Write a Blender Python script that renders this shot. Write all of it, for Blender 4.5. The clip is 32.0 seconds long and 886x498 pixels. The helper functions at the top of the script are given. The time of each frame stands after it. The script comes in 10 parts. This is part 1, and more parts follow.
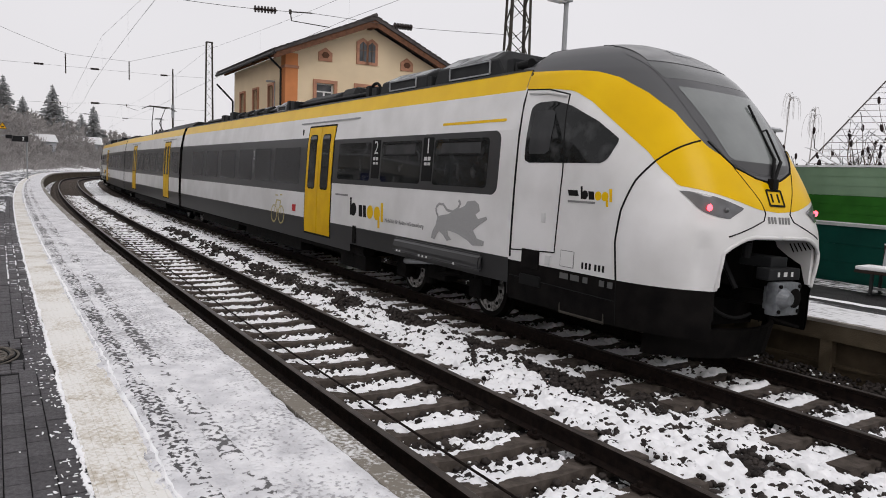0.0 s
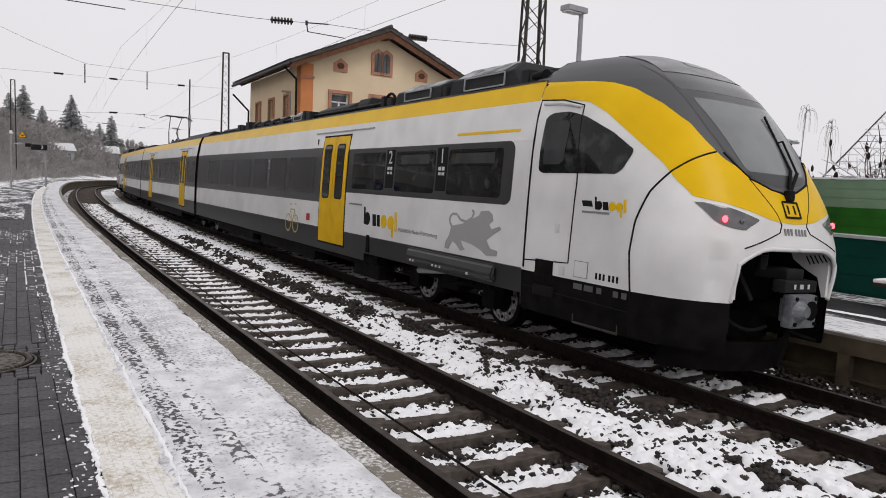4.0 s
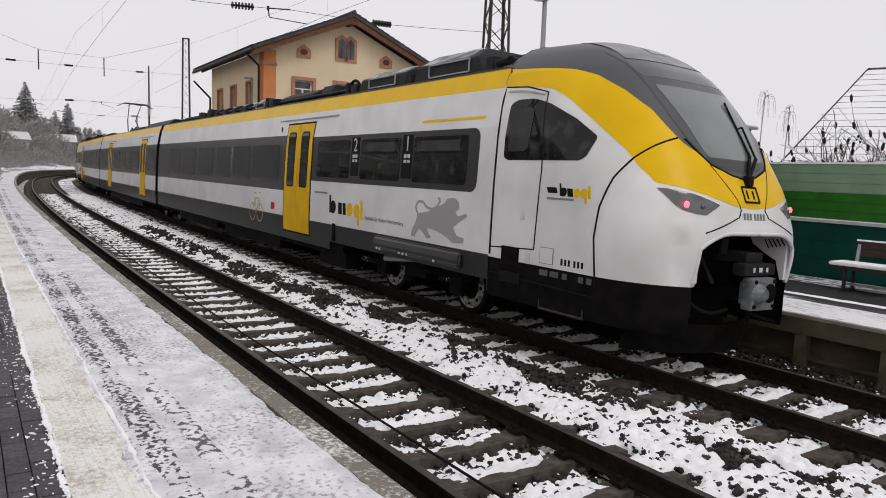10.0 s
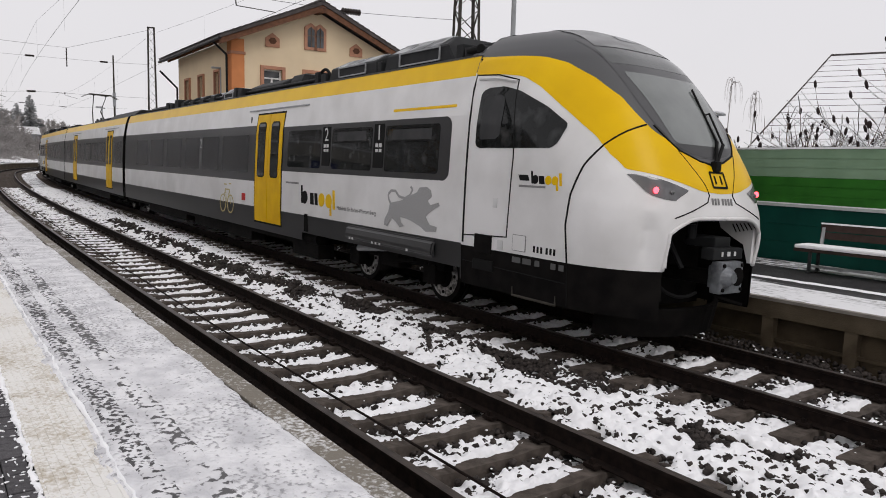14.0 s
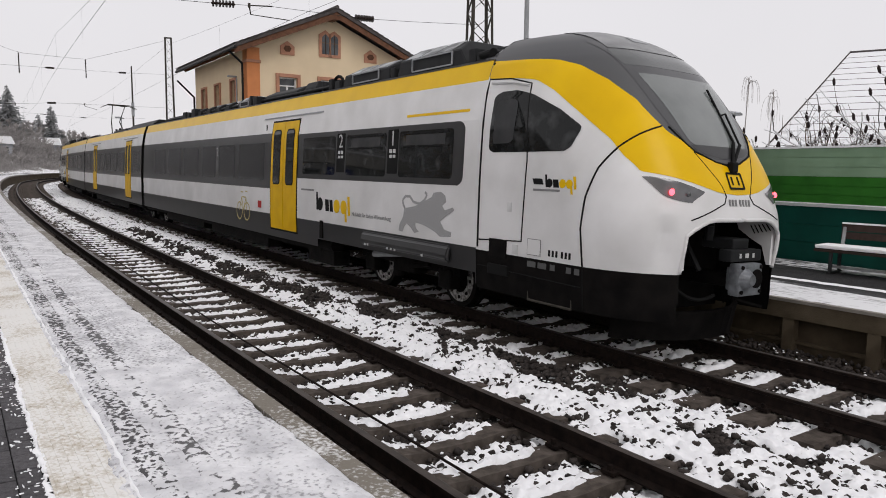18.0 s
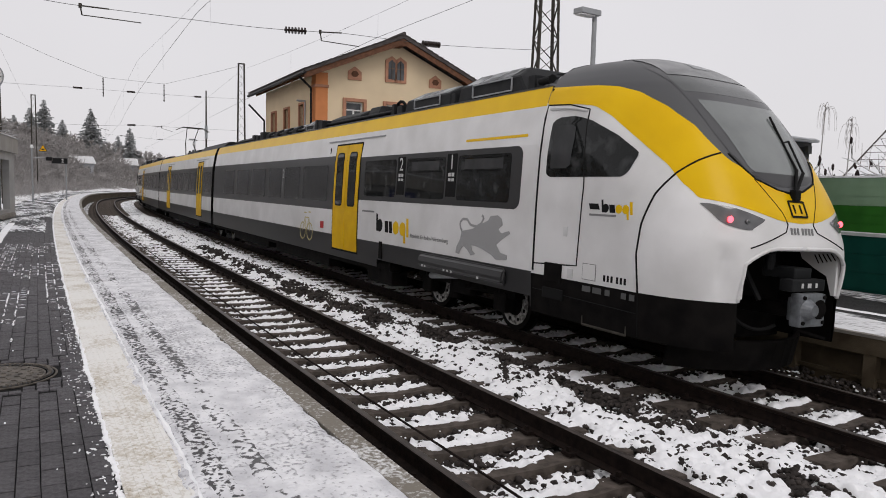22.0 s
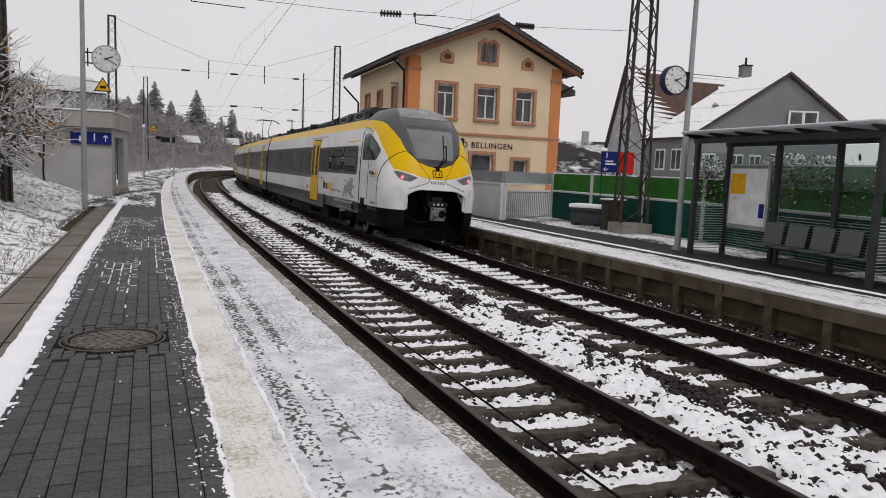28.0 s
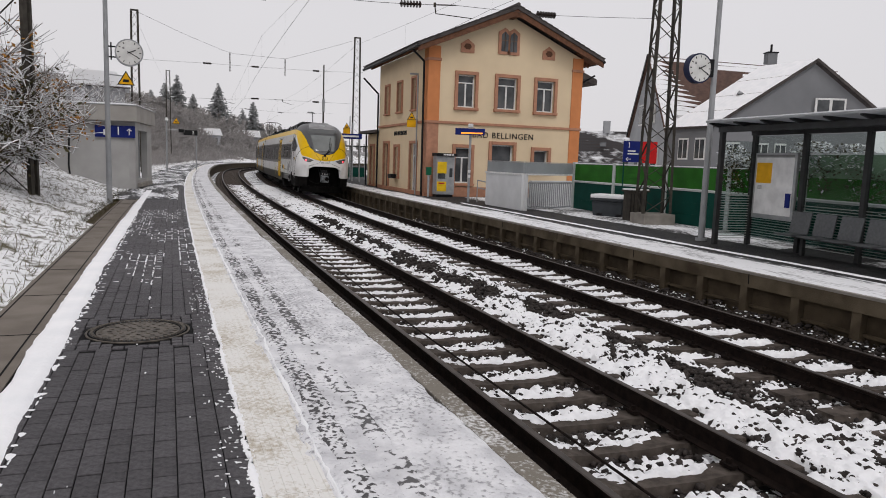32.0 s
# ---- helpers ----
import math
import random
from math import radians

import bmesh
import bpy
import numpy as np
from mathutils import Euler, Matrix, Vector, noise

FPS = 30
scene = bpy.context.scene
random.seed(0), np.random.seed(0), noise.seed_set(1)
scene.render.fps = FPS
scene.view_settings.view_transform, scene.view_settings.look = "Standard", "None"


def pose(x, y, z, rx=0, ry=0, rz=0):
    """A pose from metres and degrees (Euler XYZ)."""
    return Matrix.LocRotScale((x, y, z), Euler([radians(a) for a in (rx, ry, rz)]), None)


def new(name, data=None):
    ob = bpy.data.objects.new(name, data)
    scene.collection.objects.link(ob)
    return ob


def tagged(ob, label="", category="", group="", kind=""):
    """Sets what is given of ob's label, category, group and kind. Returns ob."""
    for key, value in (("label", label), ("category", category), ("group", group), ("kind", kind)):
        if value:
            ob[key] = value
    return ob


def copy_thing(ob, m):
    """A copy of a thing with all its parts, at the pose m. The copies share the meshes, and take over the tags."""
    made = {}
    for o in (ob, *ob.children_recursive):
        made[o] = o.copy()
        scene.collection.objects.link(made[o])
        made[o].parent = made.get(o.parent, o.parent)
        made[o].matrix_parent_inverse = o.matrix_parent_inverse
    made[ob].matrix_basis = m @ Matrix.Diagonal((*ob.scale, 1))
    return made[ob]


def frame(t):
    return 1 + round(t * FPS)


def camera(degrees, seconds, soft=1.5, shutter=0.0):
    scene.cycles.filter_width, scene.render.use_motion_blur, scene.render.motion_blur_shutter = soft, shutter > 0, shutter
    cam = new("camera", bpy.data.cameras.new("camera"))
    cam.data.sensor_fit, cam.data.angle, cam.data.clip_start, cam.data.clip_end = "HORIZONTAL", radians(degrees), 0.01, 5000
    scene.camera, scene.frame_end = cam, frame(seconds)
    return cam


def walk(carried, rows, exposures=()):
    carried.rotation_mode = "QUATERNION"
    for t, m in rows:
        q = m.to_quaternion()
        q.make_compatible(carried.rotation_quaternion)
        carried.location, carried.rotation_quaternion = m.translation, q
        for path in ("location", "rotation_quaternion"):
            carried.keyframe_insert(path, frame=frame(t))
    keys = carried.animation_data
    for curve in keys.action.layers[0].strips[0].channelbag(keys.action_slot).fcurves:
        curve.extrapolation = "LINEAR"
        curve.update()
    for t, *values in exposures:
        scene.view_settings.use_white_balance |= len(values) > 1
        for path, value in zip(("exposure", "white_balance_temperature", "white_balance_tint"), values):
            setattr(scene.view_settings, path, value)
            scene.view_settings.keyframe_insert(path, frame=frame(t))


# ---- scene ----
# camera: seconds, x, y, z, yaw, pitch, roll
PATH = [
    (0.0, 0.016, 0.009, 2.051, -11.195, -5.985, -2.136),
    (0.5, 0.006, -0.006, 2.053, -11.139, -5.332, -2.297),
    (1.0, 0.000, -0.010, 2.055, -10.947, -5.106, -2.237),
    (1.5, 0.004, -0.010, 2.047, -9.805, -4.783, -2.279),
    (2.0, 0.013, -0.013, 2.046, -9.838, -4.977, -2.405),
    (2.5, 0.012, -0.000, 2.036, -9.602, -5.162, -2.054),
    (4.5, 0.006, 0.001, 2.042, -10.390, -5.140, -2.658),
    (5.0, 0.006, -0.000, 2.046, -10.855, -4.746, -2.530),
    (5.5, 0.011, -0.008, 2.043, -11.324, -4.695, -2.361),
    (6.0, 0.019, -0.007, 2.048, -11.996, -5.206, -2.276),
    (6.5, 0.022, -0.011, 2.050, -11.479, -6.080, -2.720),
    (7.0, 0.014, -0.018, 2.059, -11.819, -5.682, -2.396),
    (7.5, 0.016, -0.009, 2.043, -12.511, -5.820, -2.432),
    (8.0, 0.015, -0.001, 2.049, -12.306, -6.223, -2.062),
    (8.5, 0.013, 0.034, 2.059, -12.337, -6.389, -2.210),
    (9.0, 0.010, 0.007, 2.043, -12.242, -6.324, -2.443),
    (9.5, 0.008, 0.003, 2.046, -12.512, -6.293, -2.283),
    (10.0, 0.017, 0.000, 2.051, -12.823, -6.132, -2.044),
    (10.5, 0.016, 0.004, 2.048, -12.608, -6.392, -1.913),
    (11.0, 0.017, 0.006, 2.045, -11.876, -6.271, -1.924),
    (11.5, 0.028, 0.014, 2.053, -12.102, -6.411, -1.993),
    (12.0, 0.049, -0.022, 2.056, -14.230, -5.961, -1.852),
    (12.5, 0.022, -0.017, 2.053, -14.755, -6.732, -1.835),
    (13.0, 0.012, 0.010, 2.060, -10.446, -5.804, -1.006),
    (13.5, 0.023, -0.001, 2.041, -12.102, -5.259, -0.038),
    (14.0, 0.019, -0.013, 2.048, -15.052, -6.952, -1.443),
    (14.5, -0.003, -0.010, 2.057, -12.726, -7.350, -1.776),
    (16.5, 0.030, -0.005, 2.063, -14.546, -6.489, -1.346),
    (17.0, 0.061, -0.007, 2.063, -15.017, -6.533, -0.239),
    (17.5, 0.074, -0.013, 2.063, -15.098, -6.767, -0.131),
    (18.0, 0.056, 0.005, 2.058, -13.757, -6.633, -0.556),
    (18.5, 0.054, 0.007, 2.062, -13.980, -7.184, -0.931),
    (19.0, 0.061, -0.001, 2.071, -18.107, -7.114, -1.158),
    (19.5, 0.030, 0.014, 2.052, -17.113, -6.325, -1.539),
    (20.0, 0.010, 0.018, 2.047, -14.029, -5.326, -1.716),
    (20.5, -0.004, 0.020, 2.047, -11.100, -4.811, -1.429),
    (21.0, 0.006, 0.018, 2.047, -9.244, -4.897, -1.418),
    (21.5, 0.011, 0.027, 2.047, -9.490, -4.797, -1.241),
    (22.0, 0.011, 0.036, 2.046, -8.851, -4.763, -1.409),
    (22.5, 0.014, 0.050, 2.049, -8.545, -4.385, -1.684),
    (23.0, 0.013, 0.046, 2.047, -8.221, -4.453, -1.871),
    (23.5, 0.002, 0.054, 2.047, -4.824, -3.310, -1.208),
    (24.0, -0.013, 0.072, 2.047, -2.778, -4.445, -0.543),
    (24.5, -0.015, 0.062, 2.044, -1.952, -5.581, -1.130),
    (26.5, -0.003, -0.030, 2.053, -1.045, -5.821, -2.913),
    (27.0, -0.004, -0.037, 2.053, -2.202, -5.866, -2.937),
    (27.5, 0.005, -0.042, 2.056, -2.444, -5.756, -2.691),
    (28.0, 0.013, -0.035, 2.052, -1.624, -6.386, -2.360),
    (28.5, 0.011, -0.037, 2.051, -1.084, -6.596, -2.133),
    (29.0, 0.012, -0.022, 2.055, -0.518, -6.858, -2.193),
    (29.5, 0.002, -0.009, 2.047, -0.407, -7.103, -2.130),
    (30.0, 0.005, -0.006, 2.051, -0.302, -7.350, -1.939),
    (30.5, 0.010, -0.004, 2.050, -0.031, -7.335, -1.821),
    (31.0, 0.011, -0.005, 2.050, -0.224, -7.355, -1.773),
    (31.5, 0.010, -0.001, 2.048, -0.421, -7.361, -1.872),
    (32.0, -0.000, -0.000, 2.048, 0.000, -7.160, -1.998),
]
cam = camera(64.2, 32.0, soft=0.95)
walk(cam, [(t, pose(x, y, z, 90 + pitch, roll, yaw)) for t, x, y, z, yaw, pitch, roll in PATH],
     [(0.0, 0.0), (7.0, 0.0), (14.0, -0.03), (19.0, 0.0), (21.0, -0.06), (24.0, -0.10), (28.0, -0.15), (32.0, -0.15)])

# ---- light: an overcast winter sky ----
world = bpy.data.worlds.new("overcast_sky")
scene.world = world
world.use_nodes = True
wn, wl = world.node_tree.nodes, world.node_tree.links
sky = wn.new("ShaderNodeTexSky")
sky.sky_type, sky.sun_disc = "NISHITA", False
sky.sun_elevation, sky.sun_rotation = radians(32), radians(200)
sky.air_density, sky.dust_density = 1.0, 6.0
coord = wn.new("ShaderNodeTexCoord")
clouds = wn.new("ShaderNodeTexNoise")
clouds.inputs["Scale"].default_value, clouds.inputs["Detail"].default_value = 1.6, 4.0
cloud_ramp = wn.new("ShaderNodeValToRGB")
cloud_ramp.color_ramp.elements[0].position, cloud_ramp.color_ramp.elements[0].color = 0.30, (8.05, 7.85, 8.10, 1)
cloud_ramp.color_ramp.elements[1].position, cloud_ramp.color_ramp.elements[1].color = 0.75, (8.72, 8.49, 8.75, 1)
wl.new(coord.outputs["Generated"], clouds.inputs["Vector"])
wl.new(clouds.outputs["Fac"], cloud_ramp.inputs["Fac"])
wmix = wn.new("ShaderNodeMixRGB")
wmix.inputs["Fac"].default_value = 0.93
wl.new(sky.outputs["Color"], wmix.inputs[1])
wl.new(cloud_ramp.outputs["Color"], wmix.inputs[2])
background = wn["Background"]
background.inputs["Strength"].default_value = 0.10
wl.new(wmix.outputs["Color"], background.inputs["Color"])
sun = new("sun", bpy.data.lights.new("sun", "SUN"))
sun.data.energy, sun.data.angle, sun.data.color = 0.80, radians(25), (1.0, 0.965, 0.955)
sun.matrix_world = pose(0, 0, 60, 38, 0, 200 - 180)
scene.view_settings.exposure = 0.0


# ---- materials ----
def material(name, color, rough=0.7, metal=0.0, second=None, scale=4.0, bump=0.0, bump_scale=60.0, detail=6.0, lo=0.35, hi=0.65, spec=0.16, vary=0.0, coat=0.0, ior=1.45):
    """A surface with a slow stain in a second colour, a fine bump and, where it is built in pieces, a tone of its own for each piece."""
    m = bpy.data.materials.new(name)
    m.use_nodes = True
    nt = m.node_tree
    b = nt.nodes["Principled BSDF"]
    b.inputs["Roughness"].default_value, b.inputs["Metallic"].default_value = rough, metal
    b.inputs["Specular IOR Level"].default_value, b.inputs["IOR"].default_value = spec, ior
    b.inputs["Coat Weight"].default_value, b.inputs["Coat Roughness"].default_value = coat, 0.12
    tc = nt.nodes.new("ShaderNodeTexCoord")
    geo = nt.nodes.new("ShaderNodeNewGeometry")
    second = second or tuple(c * 0.8 for c in color)
    n = nt.nodes.new("ShaderNodeTexNoise")
    n.inputs["Scale"].default_value, n.inputs["Detail"].default_value = scale, detail
    nt.links.new(geo.outputs["Position"] if vary < 0 else tc.outputs["Object"], n.inputs["Vector"])
    r = nt.nodes.new("ShaderNodeValToRGB")
    r.color_ramp.elements[0].position, r.color_ramp.elements[0].color = lo, (*color, 1)
    r.color_ramp.elements[1].position, r.color_ramp.elements[1].color = hi, (*second, 1)
    nt.links.new(n.outputs["Fac"], r.inputs["Fac"])
    out = r.outputs["Color"]
    if vary:
        oi = nt.nodes.new("ShaderNodeObjectInfo")
        add = nt.nodes.new("ShaderNodeMath")
        add.operation = "ADD"
        nt.links.new(oi.outputs["Random"], add.inputs[0])
        nt.links.new(geo.outputs["Random Per Island"], add.inputs[1])
        mr = nt.nodes.new("ShaderNodeMapRange")
        mr.inputs["From Max"].default_value = 2.0
        mr.inputs["To Min"].default_value, mr.inputs["To Max"].default_value = 1 - abs(vary), 1 + abs(vary)
        nt.links.new(add.outputs[0], mr.inputs["Value"])
        hsv = nt.nodes.new("ShaderNodeHueSaturation")
        nt.links.new(mr.outputs["Result"], hsv.inputs["Value"])
        nt.links.new(out, hsv.inputs["Color"])
        out = hsv.outputs["Color"]
    nt.links.new(out, b.inputs["Base Color"])
    if bump:
        n2 = nt.nodes.new("ShaderNodeTexNoise")
        n2.inputs["Scale"].default_value, n2.inputs["Detail"].default_value = bump_scale, 5
        nt.links.new(tc.outputs["Object"], n2.inputs["Vector"])
        bn = nt.nodes.new("ShaderNodeBump")
        bn.inputs["Strength"].default_value, bn.inputs["Distance"].default_value = bump, 0.02
        nt.links.new(n2.outputs["Fac"], bn.inputs["Height"])
        nt.links.new(bn.outputs["Normal"], b.inputs["Normal"])
    return m


def glow(name, color, power):
    m = material(name, color, 0.3)
    b = m.node_tree.nodes["Principled BSDF"]
    b.inputs["Emission Color"].default_value, b.inputs["Emission Strength"].default_value = (*color, 1), power
    return m


def patchy(name, under, over, scale, lo, hi, stretch=(1, 1, 1), rough=0.75, fine=18.0, fine_amount=0.35, bump=0.4, spot=False):
    """Snow lying in patches over a darker ground: large patches broken up by a finer grain. The coordinates are the mesh's UV, in metres along and across."""
    m = bpy.data.materials.new(name)
    m.use_nodes = True
    nt = m.node_tree
    b = nt.nodes["Principled BSDF"]
    b.inputs["Roughness"].default_value = rough
    b.inputs["Specular IOR Level"].default_value = 0.15
    uv = nt.nodes.new("ShaderNodeTexCoord")
    mp = nt.nodes.new("ShaderNodeMapping")
    mp.inputs["Scale"].default_value = stretch
    where = nt.nodes.new("ShaderNodeNewGeometry").outputs["Position"] if spot else uv.outputs["UV"]
    nt.links.new(where, mp.inputs["Vector"])
    a, f = nt.nodes.new("ShaderNodeTexNoise"), nt.nodes.new("ShaderNodeTexNoise")
    a.inputs["Scale"].default_value, a.inputs["Detail"].default_value = scale, 3
    f.inputs["Scale"].default_value, f.inputs["Detail"].default_value = fine, 6
    nt.links.new(mp.outputs["Vector"], a.inputs["Vector"])
    nt.links.new(mp.outputs["Vector"], f.inputs["Vector"])
    mixv = nt.nodes.new("ShaderNodeMix")
    mixv.inputs[0].default_value = fine_amount
    nt.links.new(a.outputs["Fac"], mixv.inputs[2])
    nt.links.new(f.outputs["Fac"], mixv.inputs[3])
    r = nt.nodes.new("ShaderNodeValToRGB")
    r.color_ramp.elements[0].position, r.color_ramp.elements[0].color = lo, (*under, 1)
    r.color_ramp.elements[1].position, r.color_ramp.elements[1].color = hi, (*over, 1)
    nt.links.new(mixv.outputs[0], r.inputs["Fac"])
    nt.links.new(r.outputs["Color"], b.inputs["Base Color"])
    bn = nt.nodes.new("ShaderNodeBump")
    bn.inputs["Strength"].default_value, bn.inputs["Distance"].default_value = bump, 0.02
    nt.links.new(mixv.outputs[0], bn.inputs["Height"])
    nt.links.new(bn.outputs["Normal"], b.inputs["Normal"])
    return m


SNOW = material("snow", (0.92, 0.92, 0.935), 0.75, second=(0.85, 0.86, 0.88), scale=3, bump=0.35, bump_scale=25)


def trodden(name, white, grey, dark, level, spread=0.9, spot=26.0, soft=0.05, stretch=(1, 1, 1)):
    """Snow that feet have thinned: a soft grey mottle, and small dark flecks where the ground shows, denser here and there. Coordinates: UV in metres."""
    m = bpy.data.materials.new(name)
    m.use_nodes = True
    nt = m.node_tree
    b = nt.nodes["Principled BSDF"]
    b.inputs["Roughness"].default_value, b.inputs["Specular IOR Level"].default_value = 0.75, 0.15
    uv = nt.nodes.new("ShaderNodeTexCoord")
    mp = nt.nodes.new("ShaderNodeMapping")
    mp.inputs["Scale"].default_value = stretch
    nt.links.new(uv.outputs["UV"], mp.inputs["Vector"])

    def noise_of(scale, detail):
        n = nt.nodes.new("ShaderNodeTexNoise")
        n.inputs["Scale"].default_value, n.inputs["Detail"].default_value = scale, detail
        nt.links.new(mp.outputs["Vector"], n.inputs["Vector"])
        return n.outputs["Fac"]

    def ramp(fac, lo, c0, hi, c1):
        r = nt.nodes.new("ShaderNodeValToRGB")
        r.color_ramp.elements[0].position, r.color_ramp.elements[0].color = lo, (*c0, 1)
        r.color_ramp.elements[1].position, r.color_ramp.elements[1].color = hi, (*c1, 1)
        nt.links.new(fac, r.inputs["Fac"])
        return r.outputs["Color"]
    broad, fleck = noise_of(1.5, 4), noise_of(spot, 5)
    base = ramp(noise_of(5.0, 5), 0.40, white, 0.66, grey)
    add = nt.nodes.new("ShaderNodeMath")
    add.operation = "MULTIPLY_ADD"
    nt.links.new(broad, add.inputs[0])
    add.inputs[1].default_value = spread
    nt.links.new(fleck, add.inputs[2])
    mask = ramp(add.outputs[0], min(0.99, level), (0, 0, 0), min(1.0, level + soft), (1, 1, 1))
    mix = nt.nodes.new("ShaderNodeMixRGB")
    nt.links.new(mask, mix.inputs["Fac"])
    nt.links.new(base, mix.inputs[1])
    mix.inputs[2].default_value = (*dark, 1)
    nt.links.new(mix.outputs["Color"], b.inputs["Base Color"])
    bn = nt.nodes.new("ShaderNodeBump")
    bn.inputs["Strength"].default_value, bn.inputs["Distance"].default_value = 0.9, 0.02
    bn.invert = True
    nt.links.new(add.outputs[0], bn.inputs["Height"])
    nt.links.new(bn.outputs["Normal"], b.inputs["Normal"])
    return m


SNOW_PLATFORM = trodden("trodden_snow", (0.77, 0.77, 0.79), (0.56, 0.56, 0.585), (0.34, 0.34, 0.355), 0.855, 0.62, 32.0, 0.13)
SNOW_TRACKED = trodden("wheel_tracked_snow", (0.76, 0.76, 0.78), (0.58, 0.58, 0.60), (0.085, 0.083, 0.086), 0.735, 0.5, 26.0, 0.06)
SNOW_MARKED = trodden("footmarked_snow", (0.76, 0.76, 0.78), (0.58, 0.58, 0.60), (0.12, 0.118, 0.122), 0.79, 0.55, 20.0, 0.06)
SNOW_FAR = patchy("scuffed_snow", (0.20, 0.20, 0.205), (0.76, 0.765, 0.78), 1.6, 0.34, 0.50, (0.5, 1.4, 1), fine=12, fine_amount=0.5, bump=0.6)
SNOW_TACTILE = patchy("thin_dirty_snow", (0.44, 0.385, 0.30), (0.76, 0.75, 0.725), 2.6, 0.34, 0.52, (1, 1, 1), fine=40, fine_amount=0.5, bump=0.5, spot=True)
SNOW_BALLAST = patchy("snow_on_ballast", (0.016, 0.015, 0.015), (0.82, 0.83, 0.85), 1.1, 0.46, 0.50, (1, 1, 1), fine=11, fine_amount=0.55, bump=1.0)
SNOW_BANK = patchy("snow_on_grass", (0.12, 0.11, 0.075), (0.82, 0.825, 0.84), 1.4, 0.395, 0.50, (1, 1, 1), fine=8, fine_amount=0.6, bump=0.9)
SNOW_ASPHALT = patchy("snow_on_asphalt", (0.06, 0.06, 0.062), (0.78, 0.79, 0.81), 1.0, 0.48, 0.56, (0.35, 1.6, 1), fine=7, fine_amount=0.45)
CONCRETE = material("concrete", (0.27, 0.25, 0.225), 0.85, second=(0.19, 0.175, 0.155), scale=3, bump=0.25, bump_scale=70)
# weathered brown, lowered further for the shade under the far platform's edge
CONCRETE_OLD = material("weathered_shaded_concrete", (0.088, 0.068, 0.045), 0.9, second=(0.042, 0.032, 0.021), scale=2.2, bump=0.35, bump_scale=50, vary=0.12)
SLEEPER = material("sleeper_concrete", (0.105, 0.088, 0.076), 0.85, second=(0.050, 0.041, 0.035), scale=9, bump=0.3, bump_scale=60, vary=0.2)
CONCRETE_BEAM = material("stained_concrete_beam", (0.125, 0.102, 0.070), 0.9, second=(0.058, 0.044, 0.029), scale=1.7, bump=0.35, bump_scale=50, vary=0.12)
EDGE_STONE = patchy("gritty_platform_edge", (0.19, 0.172, 0.145), (0.66, 0.66, 0.66), 2.5, 0.52, 0.66, (1, 1, 1), fine=45, fine_amount=0.6, bump=0.6, spot=True)
BALLAST = material("ballast_stone", (0.050, 0.042, 0.038), 0.65, second=(0.018, 0.015, 0.014), scale=6, bump=0.3, bump_scale=80, vary=0.5)
RAIL_RUST = material("rusty_rail", (0.018, 0.0125, 0.0105), 0.75, second=(0.009, 0.007, 0.0065), scale=14, bump=0.2, bump_scale=120, spec=0.05)
RAIL_TOP = material("polished_rail_head", (0.085, 0.072, 0.064), 0.45, metal=0.5, second=(0.05, 0.043, 0.039), scale=5)
PAVER = material("dark_paver", (0.108, 0.103, 0.110), 0.6, second=(0.060, 0.057, 0.061), scale=34, bump=0.5, bump_scale=190, vary=0.30)
JOINT = material("paver_joint", (0.012, 0.012, 0.0125), 0.9)
PATH_BROWN = material("brown_concrete_path", (0.205, 0.180, 0.155), 0.8, second=(0.145, 0.125, 0.106), scale=2.5, bump=0.2)
ASPHALT = material("wet_asphalt", (0.040, 0.039, 0.040), 0.6, second=(0.026, 0.025, 0.026), scale=3, bump=0.3, bump_scale=120)
IRON = material("cast_iron", (0.165, 0.145, 0.125), 0.6, metal=0.3, second=(0.075, 0.068, 0.06), scale=12, bump=0.3)
STEEL_GREY = material("galvanised_steel", (0.42, 0.43, 0.44), 0.5, metal=0.6, second=(0.33, 0.34, 0.35), scale=5)
STEEL_DARK = material("dark_mast_steel", (0.062, 0.056, 0.047), 0.7, second=(0.038, 0.034, 0.029), scale=6)
POLE_GREY = material("grey_painted_steel", (0.34, 0.35, 0.36), 0.5, metal=0.2, second=(0.28, 0.29, 0.30), scale=3)


# ---- the track's line ----
STEP = 0.5
_n = 800
_s = np.arange(_n) * STEP - 60
_k = 0.00053 + 0.0010 * np.clip(_s, 0, 45) / 50
_th = 0.3708 - np.concatenate([[0], np.cumsum((_k[1:] + _k[:-1]) / 2 * STEP)])
_th += 0.3708 - np.interp(0, _s, _th)
_th = np.where(_s > 84, np.interp(84, _s, _th) - (_s - 84) * 0.0075, _th)
_x = np.concatenate([[0], np.cumsum(-np.sin((_th[1:] + _th[:-1]) / 2) * STEP)])
_y = np.concatenate([[0], np.cumsum(np.cos((_th[1:] + _th[:-1]) / 2) * STEP)])
_x -= np.interp(0, _s, _x)
_y -= np.interp(0, _s, _y)
NEAR, FAR = 3.316, 7.229          # the two tracks' centres, across
Z_FAR, Z_PLAT, Z_PLAT_FAR = -0.10, 0.63, 0.40
CANT = 0.030
EDGE_FAR = 8.89


def at(s, o, z=0.0):
    """The place s metres along the line and o metres to its right."""
    t = np.interp(s, _s, _th)
    return Vector((float(np.interp(s, _s, _x) + o * math.cos(t)), float(np.interp(s, _s, _y) + o * math.sin(t)), z))


def heading(s):
    return math.degrees(float(np.interp(s, _s, _th)))


def along(s, o, z=0.0, turn=0.0):
    p = at(s, o, z)
    return pose(p.x, p.y, p.z, 0, 0, heading(s) + turn)


